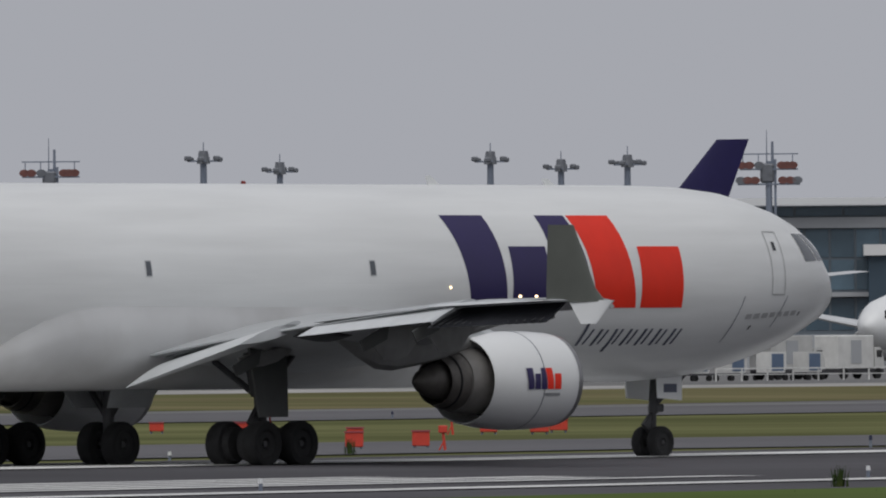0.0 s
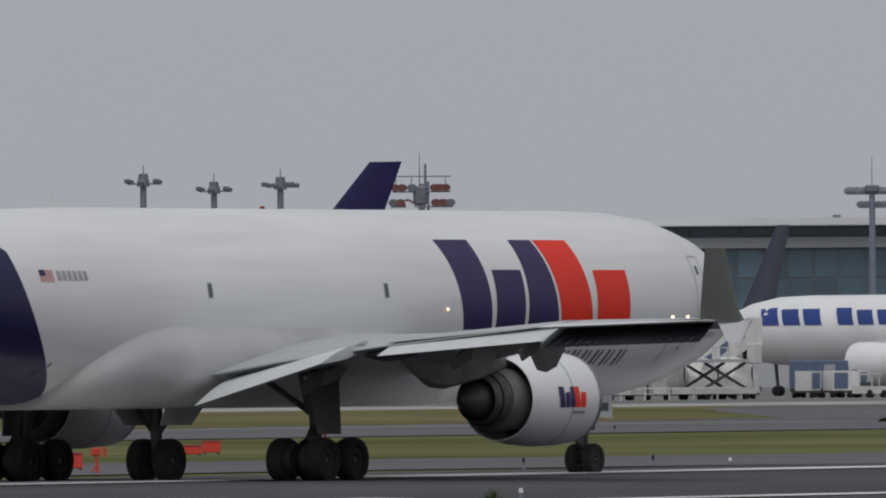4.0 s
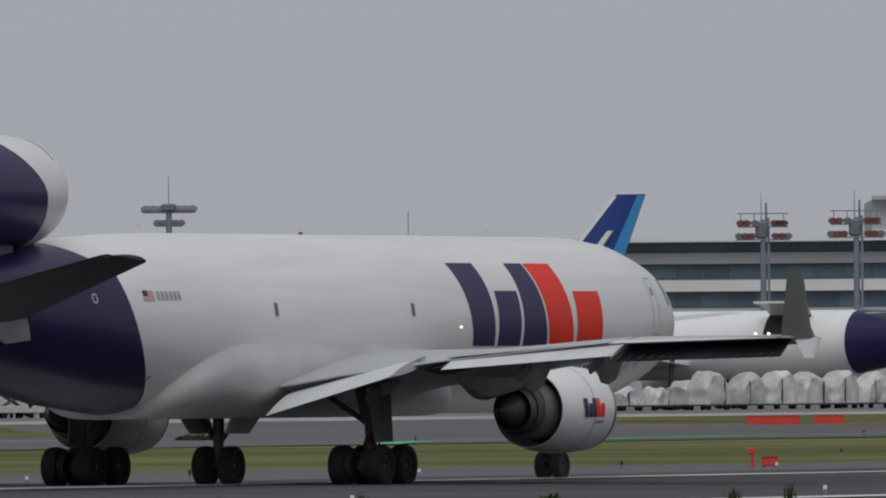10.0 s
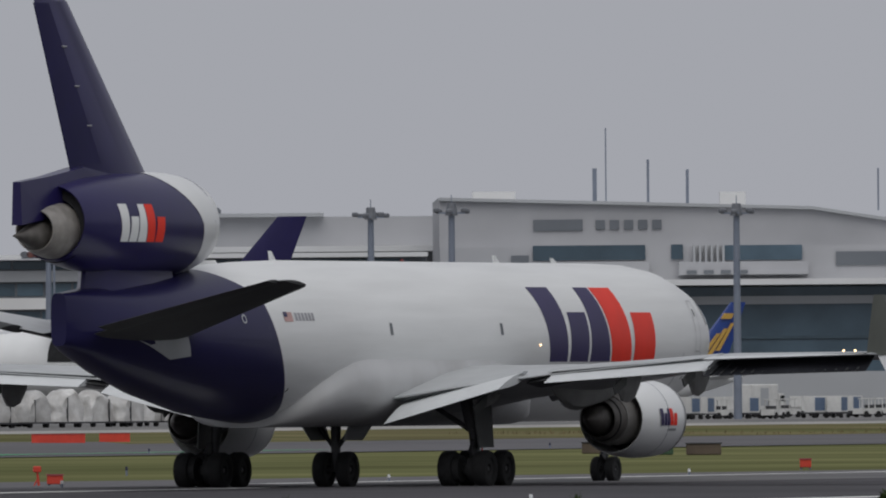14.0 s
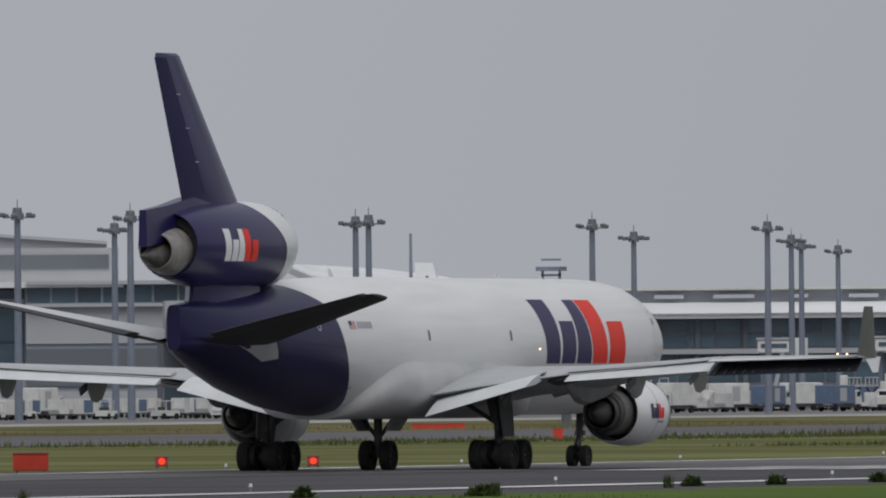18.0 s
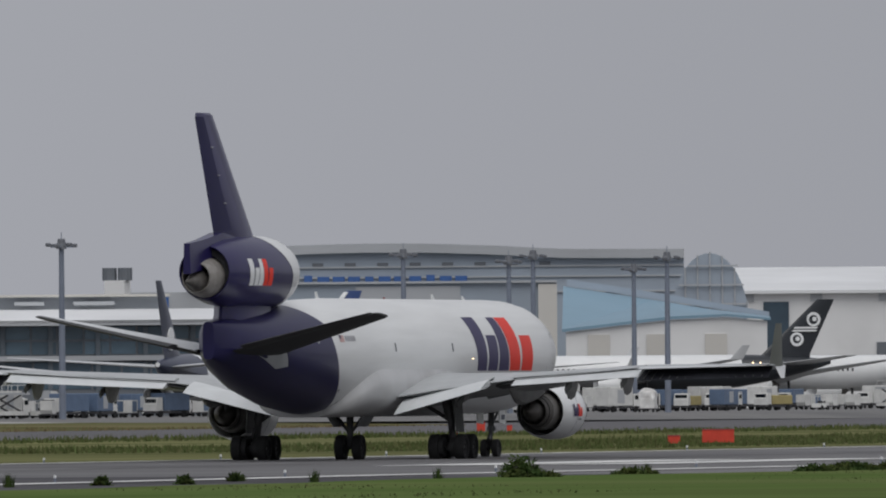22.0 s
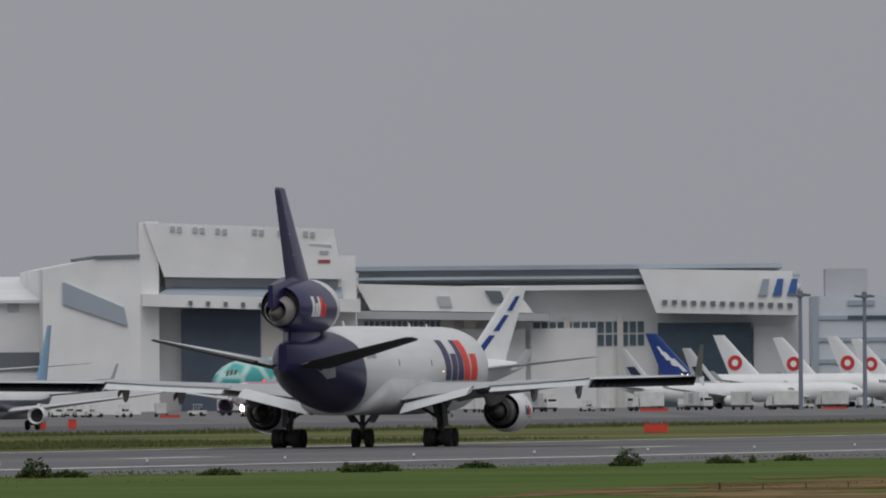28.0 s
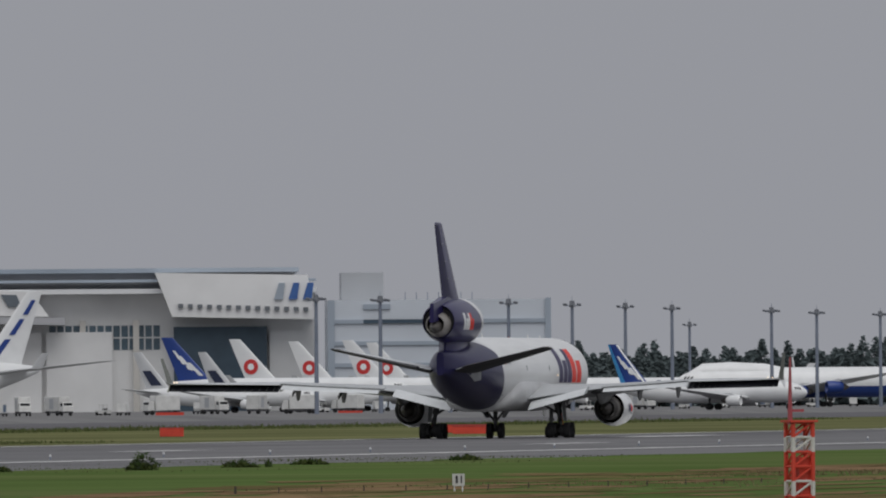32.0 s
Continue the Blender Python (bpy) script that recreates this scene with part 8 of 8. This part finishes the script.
def bush(seed, r, h, material=None):
    rnd = random.Random(seed)
    b = root("bush", "low dark green weed bush at the runway edge", "bush", "weed bushes")
    st = bmesh.new()
    for i in range(9):
        a = rnd.uniform(0, 6.28)
        rod((0, 0, -0.05), (r * 0.6 * math.cos(a), r * 0.6 * math.sin(a), h * rnd.uniform(0.4, 0.8)), 0.02, 0.008, 5, st)
    part("stalk", st, TRUNK, b)
    bm = bmesh.new()
    for i in range(800):
        a, q, k = rnd.uniform(0, 6.28), rnd.random() ** 0.6, rnd.random()
        top = h * (1 - 0.75 * q * q) * (0.75 + 0.45 * math.sin(3 * a + seed))
        p = Vector((r * q * math.cos(a), r * q * math.sin(a), max(0.03, top * k ** 0.6)))
        s = rnd.uniform(0.08, 0.19)
        e1 = Vector((rnd.uniform(-1, 1), rnd.uniform(-1, 1), rnd.uniform(-0.2, 1))).normalized() * s
        e2 = Vector((rnd.uniform(-1, 1), rnd.uniform(-1, 1), rnd.uniform(-0.5, 0.5))).normalized() * s * 0.5
        vs = [bm.verts.new(p + o) for o in (-e2, e1 * 0.6 + e2 * 0.2, e1 * 1.5, e1 * 0.6 - e2 * 1.2)]
        bm.faces.new(vs)
    tagged(part("leaves", bm, material or LEAF, b), kind="stuff")
    return b


def weed_tuft(seed, n=70, h=0.62):
    """An upright tuft of thin blades, a few of them taller."""
    rnd = random.Random(seed)
    b = root("weed_tuft", "thin upright green weed tuft at the runway edge", "weed", "weed tufts")
    bm = bmesh.new()
    for i in range(n):
        a, r = rnd.uniform(0, 6.28), 0.22 * rnd.random()
        x, y = r * math.cos(a), r * math.sin(a)
        z = h * rnd.uniform(0.35, 1.0) * (1 - 0.8 * r)
        lx, ly = x + rnd.uniform(-0.22, 0.22) * z, y + rnd.uniform(-0.22, 0.22) * z
        w = rnd.uniform(0.012, 0.028)
        c, s = math.cos(a + 1.5) * w, math.sin(a + 1.5) * w
        v = [bm.verts.new(q) for q in ((x - c, y - s, -0.03), (x + c, y + s, -0.03), ((x + lx) / 2 + c * 0.8, (y + ly) / 2 + s * 0.8, z * 0.6), (lx, ly, z), ((x + lx) / 2 - c * 0.8, (y + ly) / 2 - s * 0.8, z * 0.6))]
        bm.faces.new(v)
    tagged(part("foliage", bm, LEAF, b), kind="stuff")
    return b


def tall_grass(name, label, pts, n, hmin, hmax, material, seed):
    """Uneven grass blades over a strip: pts are (x0, x1, y0, y1)."""
    rnd = random.Random(seed)
    verts, faces = [], []
    x0, x1, y0, y1 = pts
    for i in range(n):
        x, y = rnd.uniform(x0, x1), rnd.uniform(y0, y1)
        clump = 0.45 + 0.9 * max(0, noise.noise(Vector((x * 0.05, y * 0.035, seed))) + 0.35)
        h = rnd.uniform(hmin, hmax) * clump
        w = rnd.uniform(0.05, 0.14)
        a = rnd.uniform(0, 3.14)
        dx, dy = w * math.cos(a), w * math.sin(a)
        lx, ly = rnd.uniform(-0.3, 0.3) * h, rnd.uniform(-0.3, 0.3) * h
        k = len(verts)
        verts += [(x - dx, y - dy, 0), (x + dx, y + dy, 0), (x + lx, y + ly, h)]
        faces.append((k, k + 1, k + 2))
    me = bpy.data.meshes.new(name)
    me.from_pydata(verts, [], faces)
    me.materials.append(material)
    return tagged(new(name, me), label, "grass", kind="stuff")


def windsock():
    p = spot(15.12, 420)
    w = root("windsock", "orange and white windsock drooping from a red pole", "windsock", m=pose(p.x, p.y, 0, 0, 0, 15.1))
    part("pole", rod((0, 0, 0), (0, 0, 3.42), 0.065, 0.05, 10), REDPAINT, w, "red pole", True)
    part("swivel_cap", rod((0, 0, 3.40), (0, 0, 3.62), 0.10, 0.07, 10), ROOFW, w)
    part("obstacle_light", rod((0, 0, 3.62), (0, 0, 3.72), 0.07, 0.04, 8), REDPAINT, w)
    # the tube bends over and hangs: centre line in x and z, with radius
    line = [(-0.10, 2.99, 0.62), (0.40, 3.02, 0.62), (0.62, 3.03, 0.60), (1.05, 2.99, 0.575), (1.25, 2.93, 0.56), (1.52, 2.72, 0.52), (1.62, 2.52, 0.48), (1.72, 2.22, 0.44), (1.80, 1.98, 0.40), (1.96, 1.62, 0.36), (2.06, 1.36, 0.33), (2.22, 0.98, 0.28), (2.34, 0.72, 0.22)]
    line = [(x, z - 0.23, r) for x, z, r in line]
    dirs = []
    for i in range(len(line)):
        a, b = line[max(0, i - 1)], line[min(len(line) - 1, i + 1)]
        d = Vector((b[0] - a[0], 0, b[1] - a[1])).normalized()
        dirs.append(d)
    rings = []
    for (x, z, r), d in zip(line, dirs):
        n = Vector((-d.z, 0, d.x))
        rings.append([Vector((x, 0, z)) + n * r * math.cos(2 * math.pi * k / 24) * (1 + 0.05 * math.sin(5 * k + x * 3)) + Vector((0, r * 0.8 * math.sin(2 * math.pi * k / 24), 0)) for k in range(24)])
    cuts = [(0, 2), (2, 4), (4, 7), (7, 10), (10, 12)]
    bands = []
    for i, (a, b) in enumerate(cuts):
        bands.append(part("sock_band", loft(rings[a:b + 1], False), SOCKO if i % 2 == 0 else SOCKW, w, "orange cloth band" if i % 2 == 0 else "white cloth band", True))
    part("hoop", loft([[p + Vector((dx, 0, 0)) for p in rings[0]] for dx in (-0.03, 0.03)], False), REDPAINT, w)
    part("lamp_arm", boxes([(-0.08, 0, 2.14, 1.3, 0.05, 0.05)]), REDPAINT, w)
    for x in (-0.68, -0.17, 0.15, 0.52):
        part("floodlight", rod((x, 0, 1.90), (x, 0, 2.13), 0.15, 0.04, 10), REDPAINT, w, "small red floodlight")
    return bands[2:]


def lattice_mast():
    d = 470
    p = spot(9.575, d)
    w = root("antenna_mast", "red and white lattice antenna mast", "mast", m=pose(p.x, p.y, 0, 0, 0, 30))
    h, s = 2.55, 0.30
    n = 6
    for i in range(n):
        z0, z1 = h * i / n, h * (i + 1) / n
        bm = bmesh.new()
        for a in (-1, 1):
            for b in (-1, 1):
                rod((a * s, b * s, z0), (a * s, b * s, z1), 0.07, 0.07, 6, bm)
        for k in (-1, 1):
            rod((-s, k * s, z0), (s, k * s, z1), 0.035, 0.035, 5, bm)
            rod((k * s, -s, z1), (k * s, s, z0), 0.035, 0.035, 5, bm)
            rod((-s, k * s, z1), (s, k * s, z1), 0.04, 0.04, 5, bm)
            rod((k * s, -s, z1), (k * s, s, z1), 0.04, 0.04, 5, bm)
        part("lattice_section", bm, SOCKW if i % 3 == 1 else REDPAINT, w, "white painted section" if i % 3 == 1 else "red painted section")
    part("equipment_box", boxes([(0.10, 0, 0.8, 0.36, 0.4, 1.5)]), REDPAINT, w)
    part("platform", boxes([(0, 0, 2.59, 0.85, 0.85, 0.06)]), REDPAINT, w)
    part("whip", rod((-0.36, -0.2, 2.5), (-0.34, -0.2, 4.45), 0.075, 0.03, 6), REDDOOR, w)
    part("vane", boxes([(-0.18, -0.2, 2.9, 0.5, 0.05, 0.08)]), REDDOOR, w)
    return w


def pine_row():
    """Uneven far wood of conifers."""
    rnd = random.Random(3)
    for i in range(112):
        az = 10.56 - 0.0143 * i + rnd.uniform(-0.006, 0.006)
        p = spot(az, 4250 + rnd.uniform(0, 160))
        h = rnd.uniform(13.0, 17.0) + (2.6 if rnd.random() < 0.22 else 0)
        t = root("conifer", "far conifer in a windbreak, paled with haze", "tree", "far windbreak trees", m=pose(p.x, p.y, 0))
        part("trunk", rod((0, 0, 0), (0, 0, h * 0.9), 0.3, 0.06, 6), TRUNK, t)
        bm = bmesh.new()
        for k in range(260):
            u = rnd.random() ** 0.85
            z = h * (0.10 + 0.88 * u)
            r = (1 - u) ** 0.8 * h * 0.30 * rnd.uniform(0.4, 1.1) + 0.2
            a = rnd.uniform(0, 6.28)
            c = Vector((r * 0.7 * math.cos(a), r * 0.7 * math.sin(a), z))
            s = 0.7 + 1.7 * (1 - u)
            pts = [c + Vector((rnd.uniform(-s, s), rnd.uniform(-s, s), rnd.uniform(-0.6, 0.7) * s)) for _ in range(4)]
            vs = [bm.verts.new(q) for q in pts]
            for f in ((0, 1, 2), (0, 2, 3), (0, 3, 1), (1, 3, 2)):
                bm.faces.new([vs[j] for j in f])
        part("crown", bm, PINEHAZE, t)


def field_things():
    by_entry = [(0.62, 0.50, -281, 476, 0), (0.60, 0.50, -280.7, 480, 0), (0.70, 0.36, -325.5, 562, 0), (0.76, 0.34, -322, 560, 0), (0.6, 0.35, -352, 580, 0), (1.55, 0.84, -286, 477, 0), (0.6, 0.55, -291, 493, 0), (0.74, 0.45, -328, 572, 0), (4.0, 0.7, -517, 1091, 0), (2.3, 0.7, -518, 1103, 0), (0.62, 0.34, -266, 561, 0), (1.55, 0.75, -265, 658, 0)]
    by_runway = [(0.62, 0.36, -292, 720, 1), (0.6, 0.4, -273, 694, 1), (0.5, 0.35, -275, 657, 0), (0.55, 0.40, -264, 690, 1), (0.55, 0.38, -256, 691, 1), (2.8, 0.5, -518, 1383, 0), (2.5, 0.5, -519, 1392, 0), (0.7, 0.75, -388, 1062, 0), (0.75, 0.8, -418, 1393, 0), (0.5, 0.5, -418, 1402, 0), (2.1, 0.85, -291, 1024, 0)]
    farther_out = [(3.9, 0.95, -262.5, 1022, 0), (0.8, 0.9, -434, 1665, 0), (0.45, 0.6, -434, 1680, 0), (0.8, 0.5, -290, 1010, 0), (4.3, 0.75, -290, 1527, 0), (2.2, 0.8, -303, 1451, 0), (3.6, 0.7, -279, 1472, 0), (5.0, 1.3, -585, 2800, 0), (4.6, 1.2, -590, 2990, 0), (3.0, 1.2, -560, 2330, 0), (0.9, 1.1, -470, 1890, 0), (1.0, 1.1, -470, 1905, 0)]
    for w, h, x, y, lit in by_entry + by_runway + farther_out:
        red_board(w, h, x, y, "small red airfield lamp box, lit" if lit else "red runway sign board on short legs", bool(lit))
    for x, y, h in ((-272.5, 467.5, 0.86), (-327.5, 562.5, 0.95), (-345, 577, 0.72), (-267.2, 562, 0.78)):
        b = root("wig_wag_light", "red guard light head on a leaning post", "airfield light", m=pose(x, y, 0, 0, 0, 30))
        part("post", rod((0.04, 0, 0), (-0.03, 0, h * 0.78), 0.05, 0.045, 8), REDPAINT, b)
        part("head", soft_box(-0.03, 0, h * 0.86, 0.30, 0.24, h * 0.3, 0.03), REDPAINT, b)
        part("brace", rod((-0.18, 0, 0), (0.0, 0, h * 0.4), 0.03, 0.03, 6), REDPAINT, b)
    g = mat("weathered green box paint", (0.035, 0.075, 0.04), 0.7, var=0.2, scale=1)
    br = mat("brown box paint", (0.10, 0.075, 0.055), 0.7, var=0.2, scale=1)
    for x, y, w, m in ((-369, 851, 2.0, br), (-361, 840, 1.1, br), (-356, 829, 1.9, g), (-351, 824, 1.95, br), (-404, 936, 1.0, g)):
        b = root("equipment_cabinet", "low green or brown airfield equipment cabinet", "cabinet", m=pose(x, y, 0, 0, 0, 23))
        part("case", soft_box(0, 0, 0.32, w, 0.8, 0.62, 0.05), m, b)
        part("lid", boxes([(0, 0, 0.66, w + 0.1, 0.9, 0.06)]), GSEB, b)
    for i in range(30):
        marker(-197.4 + 0.010 * 30 * max(0, i - 11), 330 + 30 * i, ROOFW, 0.30)
    for i in range(22):
        marker(-260.5, 400 + 30 * i, ROOFW, 0.30)
    for x, y in ((-262, 478), (-263.5, 490), (-262, 505), (-264, 525), (-266, 548), (-310, 612), (-300, 640), (-290, 590)):
        marker(x, y, BLUELENS, 0.40)
    for i in range(14):
        marker(-411, 700 + 60 * i, BLUELENS, 0.38)
    # white notice at the verge
    b = root("marker_board", "small white distance marker board on posts", "sign", m=pose(-105.5, 554, 0, 0, 0, 11))
    part("board", boxes([(0, 0, 0.50, 0.42, 0.05, 0.42)]), GSEW, b)
    part("glyph_bar", boxes([(-0.06, -0.03, 0.52, 0.08, 0.02, 0.26)]), SIGNBLACK, b, "dark bar of an unread figure")
    part("glyph_bar", boxes([(0.10, -0.03, 0.52, 0.05, 0.02, 0.26)]), SIGNBLACK, b, "dark bar of an unread figure")
    for s in (-0.14, 0.14):
        part("post", rod((s, 0.02, 0), (s, 0.02, 0.32), 0.025, 0.025, 6), ROOFW, b)
    for i in range(14):
        p = root("fence_post", "thin dark fence post in the verge", "post", "verge posts", m=pose(-112 + i * 0.8, 547 + (0 if i == 0 else 3.6 * i), 0))
        part("stake", rod((0, 0, 0), (0, 0, 0.30 if i else 0.36), 0.05 if not i else 0.025, 0.04 if not i else 0.02, 6), TRUNK, p)
    # weeds
    shapes = [bush(1, 0.78, 0.8), weed_tuft(2), bush(3, 0.90, 0.30), bush(5, 0.28, 0.26)]
    near_spots = [(-177, 477, 3), (-176, 476, 1), (-180, 486, 3), (-179, 484, 1), (-188, 528, 3), (-187, 534, 3), (-189, 569, 1), (-188, 577, 3), (-186, 581, 3), (-184, 591, 1), (-183, 604, 1), (-181, 609, 0), (-181.5, 610, 0), (-181, 611, 2), (-182, 628, 2), (-182, 630, 1), (-178, 641, 2), (-178, 648, 2), (-178, 655, 2), (-181, 657, 2)]
    verge_spots = [(-182, 661, 2), (-182, 668, 2), (-169, 666, 2), (-167, 670, 0), (-166, 672, 2), (-164, 719, 2), (-160, 702, 2), (-161, 710, 2), (-157, 745, 0), (-162, 683, 2), (-165, 721, 1), (-165, 728, 2), (-162, 735, 2), (-158, 748, 1), (-159, 778, 1), (-157, 768, 2), (-156, 770, 1), (-159, 795, 2), (-159, 837, 2)]
    edge_spots = [(-185, 336, 1), (-187, 362, 1), (-190, 402, 1), (-191, 418, 1), (-191, 575, 1), (-190, 600, 3), (-267, 452, 1), (-188, 372, 1), (-186.5, 380, 3), (-186, 390, 1), (-187, 405, 3), (-185, 425, 1), (-184, 446, 3), (-183.5, 455, 1), (-184, 480, 3), (-186, 520, 1), (-187, 545, 3), (-188, 560, 1), (-456, 879, 2), (-453, 875, 2)]
    seen = set()
    for i, (x, y, k) in enumerate(near_spots + verge_spots + edge_spots):
        m = pose(x, y, 0.02, 0, 0, 47 * i)
        if k in seen:
            copy_thing(shapes[k], m)
        else:
            seen.add(k)
            shapes[k].matrix_basis = m
    tall_grass("verge_grass", "rough green grass before the runway edge line", (-178, -150, 300, 900), 20000, 0.05, 0.16, BLADE, 5)
    tall_grass("dry_verge_grass", "dry brown grass at the near verge", (-116, -98, 560, 760), 6000, 0.06, 0.2, DRY, 6)
    tall_grass("infield_grass", "uneven tall dark grass between runway and taxiway", (-404, -380, 990, 2300), 20000, 0.22, 0.62, BLADE, 8)
    tall_grass("rank_grass", "tall dark green grass beyond the runway", (-330, -276, 930, 1300), 22000, 0.10, 0.42, BLADE, 11)
    tall_grass("bank_grass", "dry tall grass on the bank before the apron", (-560, -510, 1200, 1700), 14000, 0.2, 0.55, DRY, 9)
    swaying = windsock()
    lattice_mast()
    pine_row()
    return swaying


def bird():
    b = root("bird", "small dark bird flying past", "bird")
    body = part("body", loft([ring(y, 0, r, r, 10) for y, r in ((0.13, 0.01), (0.10, 0.028), (0.02, 0.045), (-0.08, 0.03), (-0.14, 0.012))]), GSEB, b, "dark feathered body", True)
    part("tail", loft([[(-0.015, -0.13, 0), (0.015, -0.13, 0), (0.015, -0.13, 0.008), (-0.015, -0.13, 0.008)], [(-0.04, -0.24, 0), (0.04, -0.24, 0), (0.04, -0.24, 0.005), (-0.04, -0.24, 0.005)]]), GSEB, b)
    for s in (1, -1):
        part("wing", loft([[(0.03 * s, 0.06, 0.02), (0.03 * s, -0.06, 0.02), (0.03 * s, -0.06, 0.03), (0.03 * s, 0.06, 0.03)], [(0.16 * s, 0.05, 0.12), (0.16 * s, -0.05, 0.11), (0.16 * s, -0.05, 0.118), (0.16 * s, 0.05, 0.13)], [(0.27 * s, -0.03, 0.08), (0.27 * s, -0.07, 0.08), (0.27 * s, -0.07, 0.084), (0.27 * s, -0.03, 0.084)]]), GSEB, b, "raised dark wing", True)
    return b

# ---- things ----
jet = freighter()
terminals()
hangars()
masts()
taxi_one, taxi_two = fleet()
apron_things()
sock_ends = field_things()
wanderer = bird()


def motions():
    walk(jet, [(t, pose(x, y, 0, 0, 0, h)) for t, x, y, h in ROLL])
    walk(taxi_one, [(t, pose(-467, 1887 - 7.0 * (t - 24.4), 0.05, 0, 0, 180)) for t in (0, 8, 16, 24, 32)])
    walk(taxi_two, [(t, pose(-563, 2420 - 7.4 * (t - 26), 0.9, 0, 0, 180)) for t in (0, 8, 16, 24, 32)])
    # the hanging end of the windsock sways about the bend
    sway = [(0, 2), (6, -2), (12, 3), (18, 0), (22, 3), (24.4, 3), (25.0, 5.5), (25.5, 7.5), (26.4, 4), (32, 1)]
    for band_piece in sock_ends:
        walk(band_piece, [(t, pose(1.25 - 1.25 * math.cos(radians(a)) - 2.70 * math.sin(radians(a)), 0, 2.70 + 1.25 * math.sin(radians(a)) - 2.70 * math.cos(radians(a)), 0, a, 0)) for t, a in sway])
    # the bird drops past the jet, then flies off low to the side
    fly = [(0.0, 30.30, 4.0), (1.8, 30.738, 0.863), (2.0, 30.836, 0.521), (2.1, 30.917, 0.355), (2.5, 31.3, -0.25), (3.2, 32.3, -0.45), (8.0, 38.0, -0.40), (32.0, 60.0, -0.40)]
    walk(wanderer, [(t, pose(*spot(az, 250, 3.307 + 250 * math.tan(radians(el))), 0, 0, 70)) for t, az, el in fly])


motions()
